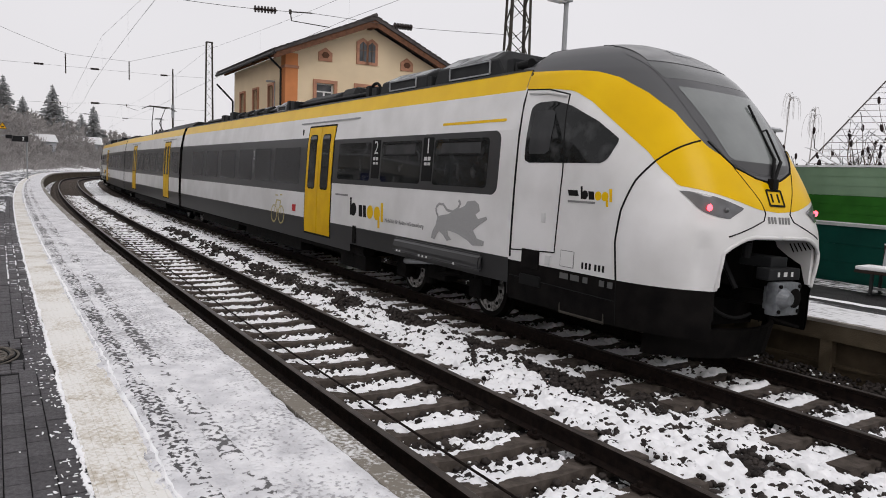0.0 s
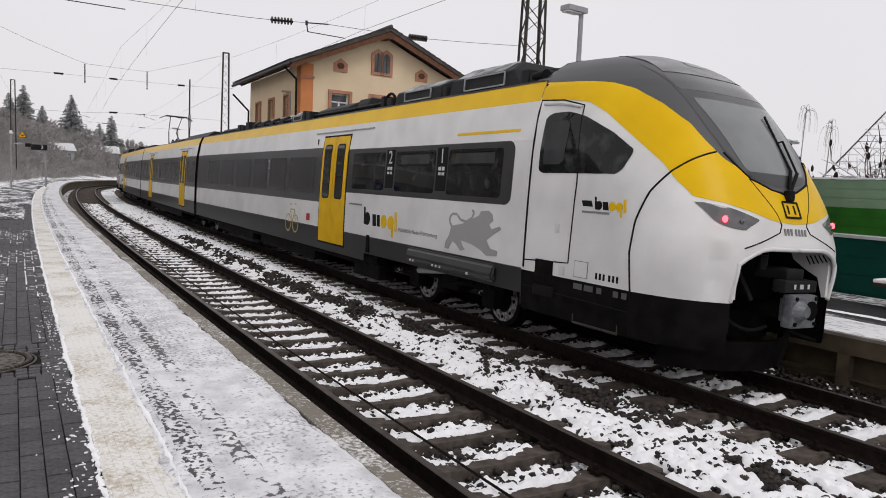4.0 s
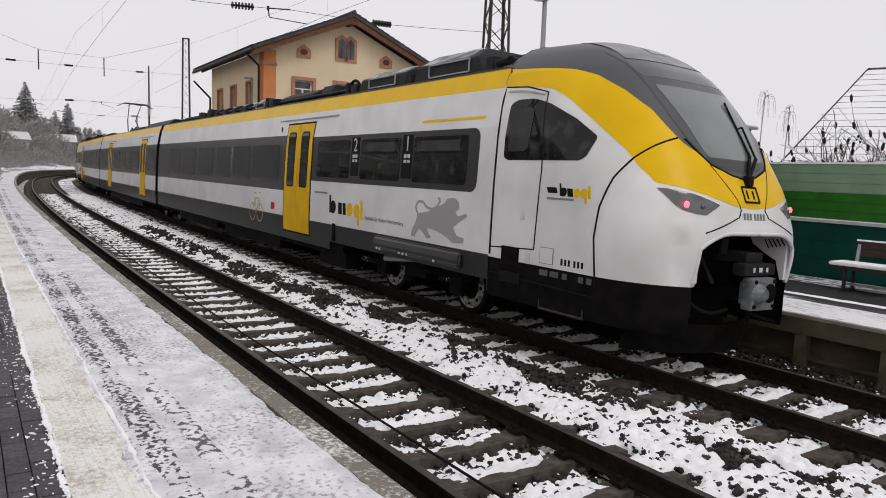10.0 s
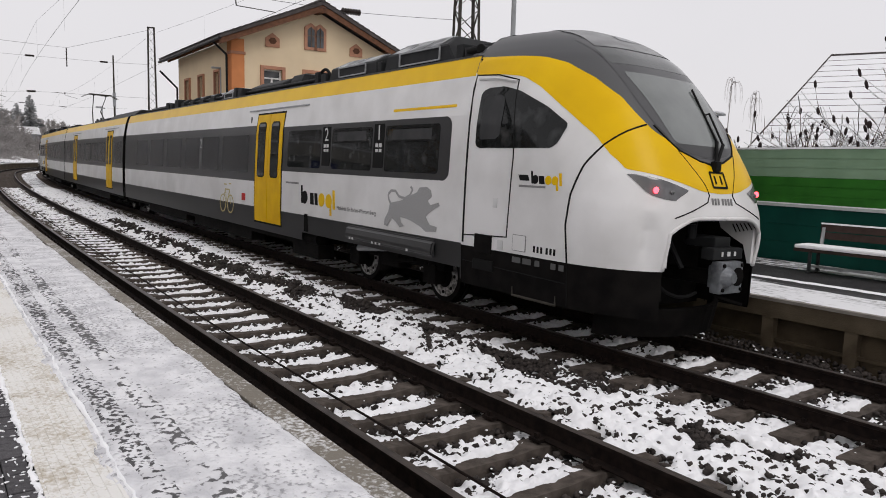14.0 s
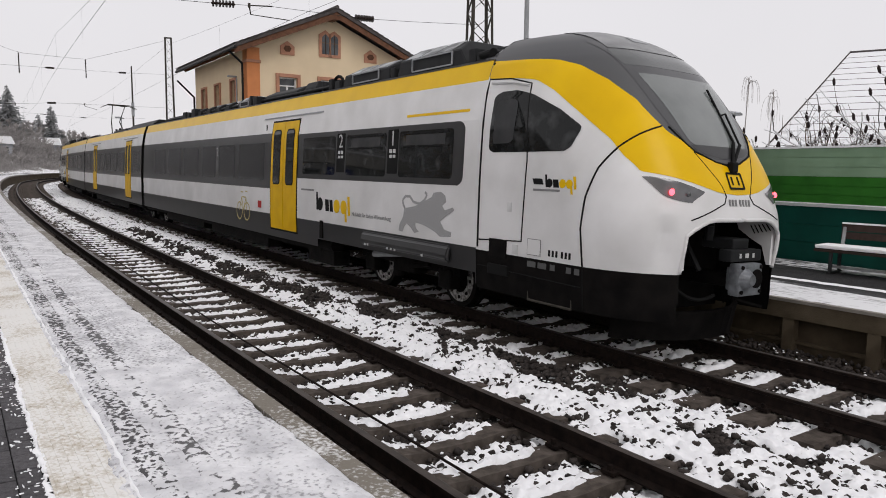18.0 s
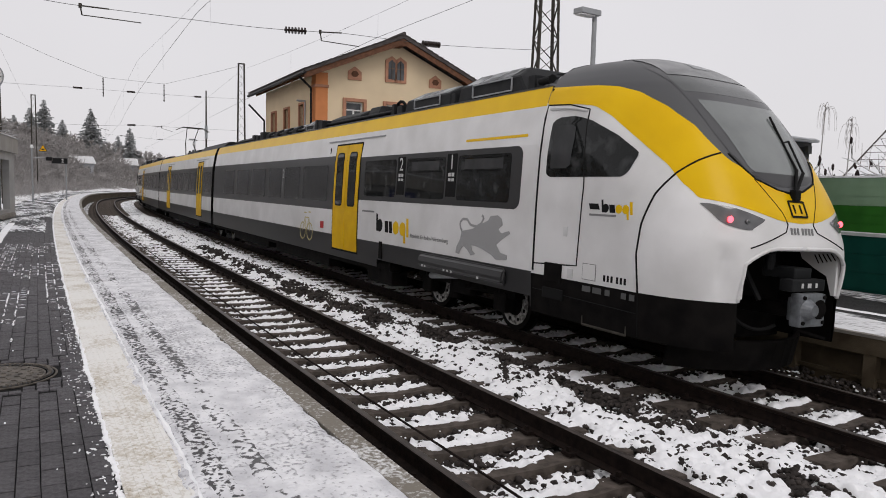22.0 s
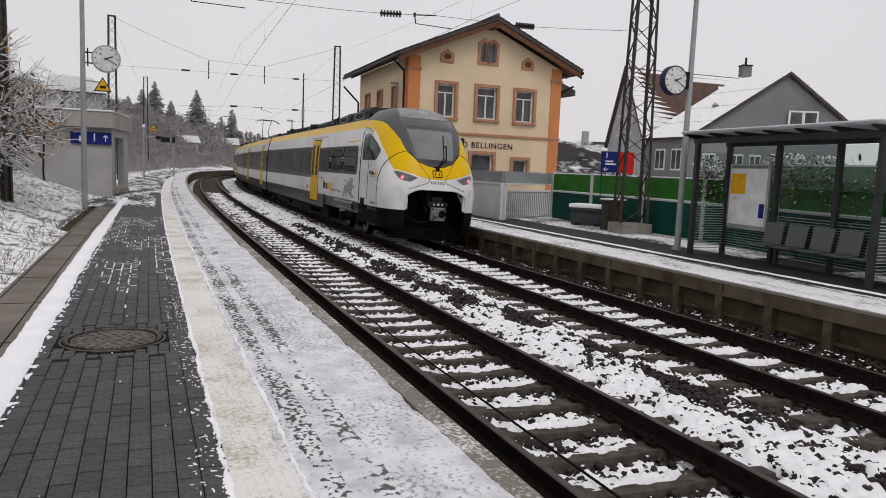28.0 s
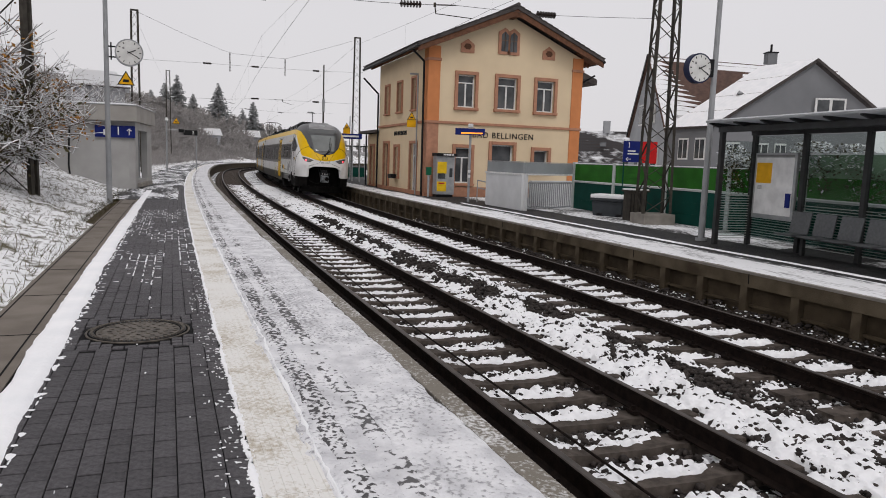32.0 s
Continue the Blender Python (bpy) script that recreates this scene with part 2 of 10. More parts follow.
def line_coords(x, y):
    """Along and across for arrays of places."""
    x, y = np.asarray(x, float), np.asarray(y, float)
    i = np.argmin((x[..., None] - _x[::4]) ** 2 + (y[..., None] - _y[::4]) ** 2, axis=-1) * 4
    dx, dy = x - _x[i], y - _y[i]
    return _s[i] - dx * np.sin(_th[i]) + dy * np.cos(_th[i]), dx * np.cos(_th[i]) + dy * np.sin(_th[i])


# ---- helpers for meshes ----
def mesh_of(name, verts, faces, mat, parent=None, label="", smooth=False, uv=None, kind="", m=None):
    me = bpy.data.meshes.new(name)
    me.from_pydata([tuple(map(float, p)) for p in verts], [], [tuple(map(int, f)) for f in faces])
    for one in (mat if isinstance(mat, (list, tuple)) else [mat]):
        me.materials.append(one)
    if uv is not None:
        layer = me.uv_layers.new(name="UVMap")
        idx = np.zeros(len(me.loops), dtype=np.int32)
        me.loops.foreach_get("vertex_index", idx)
        layer.data.foreach_set("uv", np.asarray(uv, dtype=np.float32)[idx].ravel())
    if smooth:
        me.polygons.foreach_set("use_smooth", [True] * len(me.polygons))
    me.update()
    ob = new(name, me)
    if parent:
        ob.parent = parent
    if m is not None:
        ob.matrix_basis = m
    return tagged(ob, label, kind=kind)


def part(name, bm, mat, parent, label="", smooth=False, m=None, kind=""):
    me = bpy.data.meshes.new(name)
    bmesh.ops.recalc_face_normals(bm, faces=bm.faces)
    bm.to_mesh(me)
    bm.free()
    for one in (mat if isinstance(mat, (list, tuple)) else [mat]):
        me.materials.append(one)
    if smooth:
        me.polygons.foreach_set("use_smooth", [True] * len(me.polygons))
    ob = new(name, me)
    if parent:
        ob.parent = parent
    if m is not None:
        ob.matrix_basis = m
    return tagged(ob, label, kind=kind)


def box(c, size, bevel=0.0, m=None, bm=None, mat_index=0):
    bm = bm or bmesh.new()
    made = bmesh.ops.create_cube(bm, size=1.0, matrix=(m or Matrix()) @ Matrix.Translation(c) @ Matrix.Diagonal((*size, 1)))
    fs = {f for v in made["verts"] for f in v.link_faces}
    for f in fs:
        f.material_index = mat_index
    if bevel:
        es = list({e for v in made["verts"] for e in v.link_edges})
        bmesh.ops.bevel(bm, geom=es, offset=bevel, segments=2, affect="EDGES", profile=0.7)
    return bm


def rod(a, b, r, bm=None, n=8, r2=None):
    """A round bar from a to b."""
    bm = bm or bmesh.new()
    a, b = Vector(a), Vector(b)
    d = b - a
    m = Matrix.Translation((a + b) / 2) @ d.to_track_quat("Z", "Y").to_matrix().to_4x4()
    bmesh.ops.create_cone(bm, cap_ends=True, segments=n, radius1=r, radius2=r if r2 is None else r2, depth=d.length, matrix=m)
    return bm


def bar(a, b, w, h, bm=None):
    """A flat bar from a to b."""
    bm = bm or bmesh.new()
    a, b = Vector(a), Vector(b)
    d = b - a
    m = Matrix.Translation((a + b) / 2) @ d.to_track_quat("Y", "Z").to_matrix().to_4x4()
    bmesh.ops.create_cube(bm, size=1.0, matrix=m @ Matrix.Diagonal((w, d.length, h, 1)))
    return bm


def tube(points, r, bm=None, n=6):
    """One round tube through all the points."""
    bm = bm or bmesh.new()
    points = [Vector(p) for p in points]
    points = [p for i, p in enumerate(points) if i == 0 or (p - points[i - 1]).length > 1e-4]
    rings = []
    x = None
    for i, p in enumerate(points):
        d = (points[min(i + 1, len(points) - 1)] - points[max(i - 1, 0)]).normalized()
        x = d.orthogonal().normalized() if x is None else (x - d * x.dot(d)).normalized()
        y = d.cross(x)
        rings.append([bm.verts.new(p + x * (r * math.cos(6.2832 * k / n)) + y * (r * math.sin(6.2832 * k / n))) for k in range(n)])
    for a, b in zip(rings, rings[1:]):
        for k in range(n):
            j = (k + 1) % n
            bm.faces.new((a[k], a[j], b[j], b[k]))
    bm.faces.new(rings[0][::-1])
    bm.faces.new(rings[-1])
    return bm


def prism(points, y0, y1, bm=None, m=None):
    """An outline in x, z, drawn out from y0 to y1."""
    bm = bm or bmesh.new()
    m = m or Matrix()
    a = [bm.verts.new(m @ Vector((x, y0, z))) for x, z in points]
    b = [bm.verts.new(m @ Vector((x, y1, z))) for x, z in points]
    bm.faces.new(a)
    bm.faces.new(b[::-1])
    for i in range(len(a)):
        j = (i + 1) % len(a)
        bm.faces.new((a[j], a[i], b[i], b[j]))
    return bm


def plate(points, t, bm=None, m=None):
    """An outline in x, y, with thickness t upwards."""
    bm = bm or bmesh.new()
    m = m or Matrix()
    a = [bm.verts.new(m @ Vector((x, y, 0))) for x, y in points]
    b = [bm.verts.new(m @ Vector((x, y, t))) for x, y in points]
    bm.faces.new(a[::-1])
    bm.faces.new(b)
    for i in range(len(a)):
        j = (i + 1) % len(a)
        bm.faces.new((a[i], a[j], b[j], b[i]))
    return bm


def thing(name, m, label, category, group="", kind=""):
    ob = new(name)
    ob.matrix_basis = m
    ob.empty_display_size = 0.2
    return tagged(ob, label, category, group, kind)


def sweep(name, profile, s0, s1, mat, parent=None, step=0.5, closed=True, label="", kind="", smooth=False, tilt=None):
    """A profile of (o, z) drawn along the line. tilt: (centre, slope), for the cant of a track."""
    ss = np.arange(s0, s1 + step * 0.5, step)
    verts, uv, faces = [], [], []
    n = len(profile)
    lengths = np.concatenate([[0], np.cumsum([math.dist(profile[i], profile[i + 1]) for i in range(n - 1)])])
    for s in ss:
        for j, (o, z) in enumerate(profile):
            p = at(s, o, z - ((o - tilt[0]) * tilt[1] if tilt else 0))
            verts.append(p)
            uv.append((s, lengths[j]))
    for i in range(len(ss) - 1):
        for j in range(n if closed else n - 1):
            k = (j + 1) % n
            faces.append((i * n + j, i * n + k, (i + 1) * n + k, (i + 1) * n + j))
    if closed:
        faces += [tuple(range(n))[::-1], tuple((len(ss) - 1) * n + j for j in range(n))]
    ob = mesh_of(name, verts, faces, mat, parent, label, smooth, uv, kind)
    bm = bmesh.new()
    bm.from_mesh(ob.data)
    bmesh.ops.recalc_face_normals(bm, faces=bm.faces)
    if not closed and sum(f.normal.z for f in bm.faces) < 0:
        bmesh.ops.reverse_faces(bm, faces=bm.faces)
    bm.to_mesh(ob.data)
    bm.free()
    return ob

# ---- ground ----
def hill(s, o):
    """The ground's height: flat by the line, a snowy bank and a wooded hillside to its left, flat gardens to its right."""
    s, o = np.asarray(s, float), np.asarray(o, float)
    left = np.clip(-3.4 - o, 0, None)
    rise = 0.25 + 12 * (1 - np.exp(-np.clip(left - 6, 0, None) / 24.0)) * np.clip((s + 20) / 90, 0.05, 1) * np.clip((230 - s) / 90, 0.15, 1)
    rise = rise + 3.0 * (1 - np.exp(-np.clip(left - 2.0, 0, None) / 5.0)) * np.clip((s - 60) / 28, 0, 1) * np.clip((260 - s) / 80, 0, 1)
    z = np.where(o < -3.4, rise, -0.75)
    far_hill = 7 * np.clip((s - 260) / 300, 0, 1.0)
    return np.where(o > 17, -0.2, z) + far_hill


# brush and snow tones, greyed to carry the hillside's mist in the colour
BRUSH = patchy("hazed_brush_on_hillside", (0.13, 0.12, 0.115), (0.40, 0.40, 0.405), 0.5, 0.42, 0.66, fine=3.5, fine_amount=0.6, bump=1.0)


def make_ground():
    gx = np.concatenate([np.linspace(-900, -130, 12), np.linspace(-120, 80, 101), np.linspace(90, 900, 13)])
    gy = np.concatenate([np.linspace(-500, -30, 8), np.linspace(-24, 200, 113), np.linspace(215, 1500, 22)])
    X, Y = np.meshgrid(gx, gy)
    S, O = line_coords(X, Y)
    Z = hill(S, O)
    verts = np.stack([X, Y, Z], -1).reshape(-1, 3)
    w = len(gx)
    faces = [(i * w + j, i * w + j + 1, (i + 1) * w + j + 1, (i + 1) * w + j) for i in range(len(gy) - 1) for j in range(w - 1)]
    mesh_of("ground", verts, faces, [SNOW_BANK, BRUSH], smooth=True, uv=verts[:, :2] * 0.4, label="snow-dusted grassy ground and wooded hillside", kind="structure")
    oc = (O[:-1, :-1] + O[1:, 1:]).ravel() / 2
    sc = (S[:-1, :-1] + S[1:, 1:]).ravel() / 2
    bpy.data.objects["ground"].data.polygons.foreach_set("material_index", ((oc < -11) | (sc > 235)).astype(np.int32))


make_ground()


# ---- trackbed, rails and sleepers ----
sweep("trackbed", [(0.9, -0.62), (1.5, -0.33), (1.9, -0.30), (4.5, -0.315), (4.9, -0.25), (5.5, -0.255), (5.9, -0.36), (7.2, -0.385), (8.6, -0.40), (9.2, -0.62)], -20, 240, SNOW_BALLAST, closed=False, step=1.0, label="snow-covered gravel bed between the platforms", kind="structure")

RAIL = [(-0.070, -0.172), (0.070, -0.172), (0.070, -0.160), (0.012, -0.140), (0.010, -0.045), (0.0335, -0.036), (0.0335, -0.006), (0.024, 0.0), (-0.024, 0.0), (-0.0335, -0.006), (-0.0335, -0.036), (-0.010, -0.045), (-0.012, -0.140), (-0.070, -0.160)]
SLEEPER_ROWS = []


def sleeper_bmesh():
    bm = bmesh.new()
    prof = [(-1.30, -0.02), (-0.52, -0.01), (-0.30, -0.035), (0.30, -0.035), (0.52, -0.01), (1.30, -0.02)]
    rows = []
    for x, z in prof:
        w = 0.15 if abs(x) > 0.4 else 0.115
        t = 0.105 if abs(x) > 0.4 else 0.09
        rows.append([bm.verts.new(p) for p in ((x, -w, z - 0.17), (x, -t, z), (x, t, z), (x, w, z - 0.17))])
    for a, b in zip(rows, rows[1:]):
        for j in range(4):
            k = (j + 1) % 4
            bm.faces.new((a[j], a[k], b[k], b[j]))
    bm.faces.new(rows[0][::-1])
    bm.faces.new(rows[-1])
    return bm


def make_track(name, o, z, label, s_first):
    track = thing(name, Matrix(), label, "railway track", "railway tracks", "structure")
    for side in (-0.751, 0.751):
        ob = sweep("rail", [(o + side + x, z + y) for x, y in RAIL], -20, 240, [RAIL_RUST, RAIL_TOP], track, step=1.0, tilt=(o, CANT), label="rusty steel rail with a worn head")
        me = ob.data
        for f in me.polygons:
            if f.normal.z > 0.75 and f.center.z > z - side * CANT - 0.02:
                f.material_index = 1
    proto = sleeper_bmesh()
    data = bpy.data.meshes.new("sleeper")
    bmesh.ops.recalc_face_normals(proto, faces=proto.faces)
    proto.to_mesh(data)
    data.materials.append(SLEEPER)
    rng = random.Random(int(o * 100))
    far_bm = bmesh.new()
    s = s_first
    while s < 215:
        m = along(s, o, z - 0.172) @ pose(0, 0, 0, 0, math.degrees(CANT), rng.uniform(-0.4, 0.4))
        if s < 150:
            ob = new("sleeper", data)
            ob.parent = track
            ob.matrix_basis = m
        else:
            tmp = proto.copy()
            tmp.transform(m)
            me = bpy.data.meshes.new("tmp")
            tmp.to_mesh(me)
            tmp.free()
            far_bm.from_mesh(me)
            bpy.data.meshes.remove(me)
        SLEEPER_ROWS.append((s, o))
        s += 0.60
    part("far_sleepers", far_bm, SLEEPER, track, kind="stuff")
    proto.free()
    # clips that hold the rails
    clips = bmesh.new()
    s = s_first
    while s < 24:
        for side in (-0.751, 0.751):
            for d in (-0.115, 0.115):
                base = along(s, o + side + d, z - 0.155 - (side + d) * CANT)
                box((0, 0, 0), (0.07, 0.12, 0.03), 0, base, clips)
                box((0, 0, 0.03), (0.03, 0.035, 0.05), 0, base, clips)
        s += 0.60
    part("rail_clips", clips, RAIL_RUST, track, "rusty clips at the foot of the rails", kind="stuff")
    return track


make_track("railway_track", NEAR, 0.0, "railway track on concrete sleepers in snowy ballast beside the platform", -9.83)
make_track("railway_track", FAR, Z_FAR, "railway track on concrete sleepers on which the train stands", -9.6)
# the cable along the near track
cable = bmesh.new()
pts = [(-8, 3.02), (3.65, 3.02), (9, 3.0), (14, 3.05), (22, 3.02), (32, 3.1)]
tube([at(s0 + (s1 - s0) * i / 6, o0 + (o1 - o0) * i / 6, -0.15) for (s0, o0), (s1, o1) in zip(pts, pts[1:]) for i in range(6)], 0.011, cable, 6)
tagged(part("track_cable", cable, RAIL_RUST, None), "thin black cable lying along the sleepers", "cable")


# ---- near platform ----
platform = thing("platform_near", Matrix(), "paved station platform with trodden snow and a concrete edge", "platform", kind="structure")
S0, S1 = -9.0, 200.0
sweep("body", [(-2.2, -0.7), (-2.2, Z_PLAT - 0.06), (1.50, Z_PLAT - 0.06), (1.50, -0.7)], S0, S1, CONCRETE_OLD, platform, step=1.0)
# layers across the platform, each lying a little over the other
sweep("path", [(-1.36, Z_PLAT - 0.055), (-1.36, Z_PLAT - 0.004), (-0.92, Z_PLAT - 0.004), (-0.92, Z_PLAT - 0.055)], S0, 26, PATH_BROWN, platform, step=1.0, label="brown strip of concrete slabs beside the bank")
for i in range(14):
    j = box((0, 0, 0), (0.44, 0.012, 0.004))
    part("slab_joint", j, JOINT, platform, m=along(1.2 + i * 1.6, -1.14, Z_PLAT - 0.003))
sweep("paving_bed", [(-0.95, Z_PLAT - 0.055), (-0.95, Z_PLAT - 0.014), (0.42, Z_PLAT - 0.014), (0.42, Z_PLAT - 0.055)], S0, 31, JOINT, platform, step=1.0, label="sand bed of the paving")


def ragged(name, o0, o1, z, s0, s1, mat, parent, label, seed, rag=0.03, thick=0.012, step=0.12, cols=10):
    """A thin layer of snow with uneven edges and a gently lumpy top."""
    rng = np.random.RandomState(seed)
    ss = np.arange(s0, s1, step)
    n = len(ss)

    def wobble(k):
        a = rng.randn(n)
        return np.convolve(a, np.ones(k) / k, "same") * math.sqrt(k)
    e0 = o0 + rag * (0.6 * wobble(9) * 0.6 + 0.25 * rng.randn(n))
    e1 = o1 + rag * (0.6 * wobble(9) * 0.6 + 0.25 * rng.randn(n))
    lump = rng.rand(n, cols + 1) * 0.006
    verts, uv, faces = [], [], []
    for i, s in enumerate(ss):
        for j in range(cols + 1):
            f = j / cols
            o = e0[i] * (1 - f) + e1[i] * f
            edge = j in (0, cols)
            verts.append(at(s, o, z if edge else z + thick + lump[i, j]))
            uv.append((s, o))
    w = cols + 1
    faces = [(i * w + j, i * w + j + 1, (i + 1) * w + j + 1, (i + 1) * w + j) for i in range(n - 1) for j in range(cols)]
    return mesh_of(name, verts, faces, mat, parent, label, True, uv)


ragged("snow_edge", 0.62, 1.49, Z_PLAT - 0.002, S0, 120, SNOW_PLATFORM, platform, "trodden snow along the platform edge", 1, 0.03, 0.016, 0.06, 14)
ragged("tactile_snow", 0.35, 0.66, Z_PLAT - 0.012, 26, 120, SNOW_TACTILE, platform, "pale tactile strip under thin brownish snow", 2, 0.02, 0.008, 0.15, 4)
slab = box((0, 0, -0.03), (0.296, 0.296, 0.06), 0.004)
for k in range(7):
    box((-0.126 + k * 0.042, 0, 0.001), (0.016, 0.280, 0.006), 0, None, slab)
first = part("tactile_slab", slab, SNOW_TACTILE, platform, "pale ribbed tactile slab under thin brownish snow", m=along(-1.5, 0.505, Z_PLAT + 0.001))
for i in range(1, 95):
    ob = new("tactile_slab", first.data)
    ob.parent = platform
    ob.matrix_basis = along(-1.5 + i * 0.30, 0.505, Z_PLAT + 0.001)
ragged("wheel_track", 0.68, 0.86, Z_PLAT + 0.008, S0, 60, SNOW_TRACKED, platform, "wheel marks pressed into the snow", 3, 0.025, 0.012, 0.12, 4)
ragged("wheel_track", 0.89, 1.05, Z_PLAT + 0.008, S0, 40, SNOW_MARKED, platform, "wheel marks pressed into the snow", 4, 0.025, 0.012, 0.12, 4)
ragged("snow_strip", -0.93, -0.72, Z_PLAT - 0.006, S0, 27, SNOW, platform, "bright strip of untouched snow", 5, 0.018, 0.02, 0.10, 6)
ragged("far_paving", -2.1, 0.36, Z_PLAT - 0.05, 22.0, 120, SNOW_ASPHALT, platform, "far end of the platform, half covered with snow", 6, 0.02, 0.05, 0.5, 10)
sweep("far_surface", [(-2.2, Z_PLAT - 0.058), (-2.2, Z_PLAT - 0.03), (1.49, Z_PLAT - 0.03), (1.49, Z_PLAT - 0.058)], 118, S1, SNOW, platform, step=2.0)

ragged("snow_seam", 0.330, 0.362, Z_PLAT - 0.010, S0, 60, SNOW, platform, "ragged line of snow between pavers and tactile slabs", 12, 0.022, 0.009, 0.02, 4)
ragged("snow_seam", 0.652, 0.672, Z_PLAT + 0.004, S0, 60, SNOW, platform, "bright line of snow beside the tactile slabs", 13, 0.016, 0.012, 0.05, 4)
for o_ in (-1.315, -0.985):
    sweep("kerb_joint", [(o_ - 0.006, Z_PLAT - 0.004), (o_ - 0.006, Z_PLAT - 0.001), (o_ + 0.006, Z_PLAT - 0.001), (o_ + 0.006, Z_PLAT - 0.004)], S0, 26, JOINT, platform, step=1.0)

# edge stones
for i in range(70):
    s = -8 + i * 1.0
    ob = box((0, 0, -0.06), (0.13, 0.994, 0.13), 0.008)
    if i == 0:
        edge_ob = part("edge_stone", ob, EDGE_STONE, platform, m=along(s, 1.555, Z_PLAT))
        edge_mesh = edge_ob.data
    else:
        ob.free()
        ob = new("edge_stone", edge_mesh)
        ob.parent = platform
        ob.matrix_basis = along(s, 1.555, Z_PLAT)
sweep("far_edge", [(1.49, Z_PLAT - 0.12), (1.49, Z_PLAT), (1.62, Z_PLAT), (1.62, Z_PLAT - 0.12)], 61.5, S1, CONCRETE, platform, step=2.0)

# the far platform
far_platform = thing("platform_far", Matrix(), "low station platform with a precast concrete edge, asphalt and snow", "platform", kind="structure")
ZF = Z_PLAT_FAR
sweep("edge_beam", [(EDGE_FAR, ZF - 0.25), (EDGE_FAR, ZF - 0.03), (EDGE_FAR + 0.03, ZF), (EDGE_FAR + 0.5, ZF), (EDGE_FAR + 0.5, ZF - 0.25)], -14, 150, CONCRETE_BEAM, far_platform, step=1.0, label="brownish precast concrete edge beam")
sweep("nosing", [(EDGE_FAR - 0.012, ZF - 0.035), (EDGE_FAR - 0.012, ZF + 0.004), (EDGE_FAR + 0.06, ZF + 0.006), (EDGE_FAR + 0.06, ZF - 0.035)], -14, 150, CONCRETE, far_platform, step=1.0)
# the recess's shade is partly in this wall's colour
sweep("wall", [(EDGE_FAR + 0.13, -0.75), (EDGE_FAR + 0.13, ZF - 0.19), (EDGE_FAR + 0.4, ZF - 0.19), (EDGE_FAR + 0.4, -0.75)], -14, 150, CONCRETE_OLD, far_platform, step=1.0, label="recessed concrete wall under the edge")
post_bm = prism([(0.0, -0.75), (0.01, ZF - 0.25), (0.17, ZF - 0.25), (0.17, -0.75)], -0.075, 0.075)
first = part("support", post_bm, CONCRETE_BEAM, far_platform, m=along(-12, EDGE_FAR))
for i in range(1, 110):
    ob = new("support", first.data)
    ob.parent = far_platform
    ob.matrix_basis = along(-12 + i * 1.05, EDGE_FAR)
rib_bm = box((0, 0, 0), (0.03, 1.03, 0.05), 0.006)
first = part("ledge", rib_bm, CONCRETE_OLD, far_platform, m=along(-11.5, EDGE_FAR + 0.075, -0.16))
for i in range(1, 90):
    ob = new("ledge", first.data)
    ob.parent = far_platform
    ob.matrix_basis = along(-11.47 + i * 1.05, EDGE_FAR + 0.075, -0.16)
seam = box((0, 0, 0), (0.006, 0.018, 0.17))
first = part("beam_joint", seam, JOINT, far_platform, m=along(-10, EDGE_FAR - 0.001, ZF - 0.115))
for i in range(1, 45):
    ob = new("beam_joint", first.data)
    ob.parent = far_platform
    ob.matrix_basis = along(-10 + i * 3.15, EDGE_FAR - 0.001, ZF - 0.115)
sweep("surface", [(EDGE_FAR + 0.3, ZF - 0.75), (EDGE_FAR + 0.3, ZF - 0.006), (17.5, ZF - 0.006), (17.5, ZF - 0.75)], -14, 31, ASPHALT, far_platform, step=1.0, label="dark wet asphalt")
sweep("surface_far", [(EDGE_FAR + 0.3, ZF - 0.75), (EDGE_FAR + 0.3, ZF - 0.006), (15.5, ZF - 0.006), (15.5, ZF - 0.75)], 31, 150, ASPHALT, far_platform, step=2.0, label="dark wet asphalt")
ragged("snow_edge", EDGE_FAR + 0.08, EDGE_FAR + 1.18, ZF, -14, 110, SNOW_FAR, far_platform, "snow along the far platform's edge", 7, 0.05, 0.018, 0.15, 8)
SNOW_LOOSE = patchy("loose_snow", (0.05, 0.048, 0.048), (0.78, 0.785, 0.80), 0.8, 0.42, 0.54, (0.6, 1.2, 1), fine=9, fine_amount=0.5)
ragged("snow_patch", 12.0, 12.9, ZF, 3.0, 9.5, SNOW_LOOSE, far_platform, "loose snow at the foot of the fence", 11, 0.08, 0.014, 0.2, 6)
ragged("snow_patch", EDGE_FAR + 1.0, EDGE_FAR + 1.35, ZF, -14, 60, SNOW_ASPHALT, far_platform, "thin snow breaking up over asphalt", 8, 0.06, 0.012, 0.2, 4)
ragged("snow_stripe", EDGE_FAR + 1.62, EDGE_FAR + 1.78, ZF, -14, 26, SNOW, far_platform, "narrow stripe of snow", 9, 0.04, 0.014, 0.15, 3)
ragged("snow_patch", 12.2, 14.6, ZF, 11.5, 30, SNOW_LOOSE, far_platform, "patchy snow under the fence", 10, 0.08, 0.014, 0.2, 8)

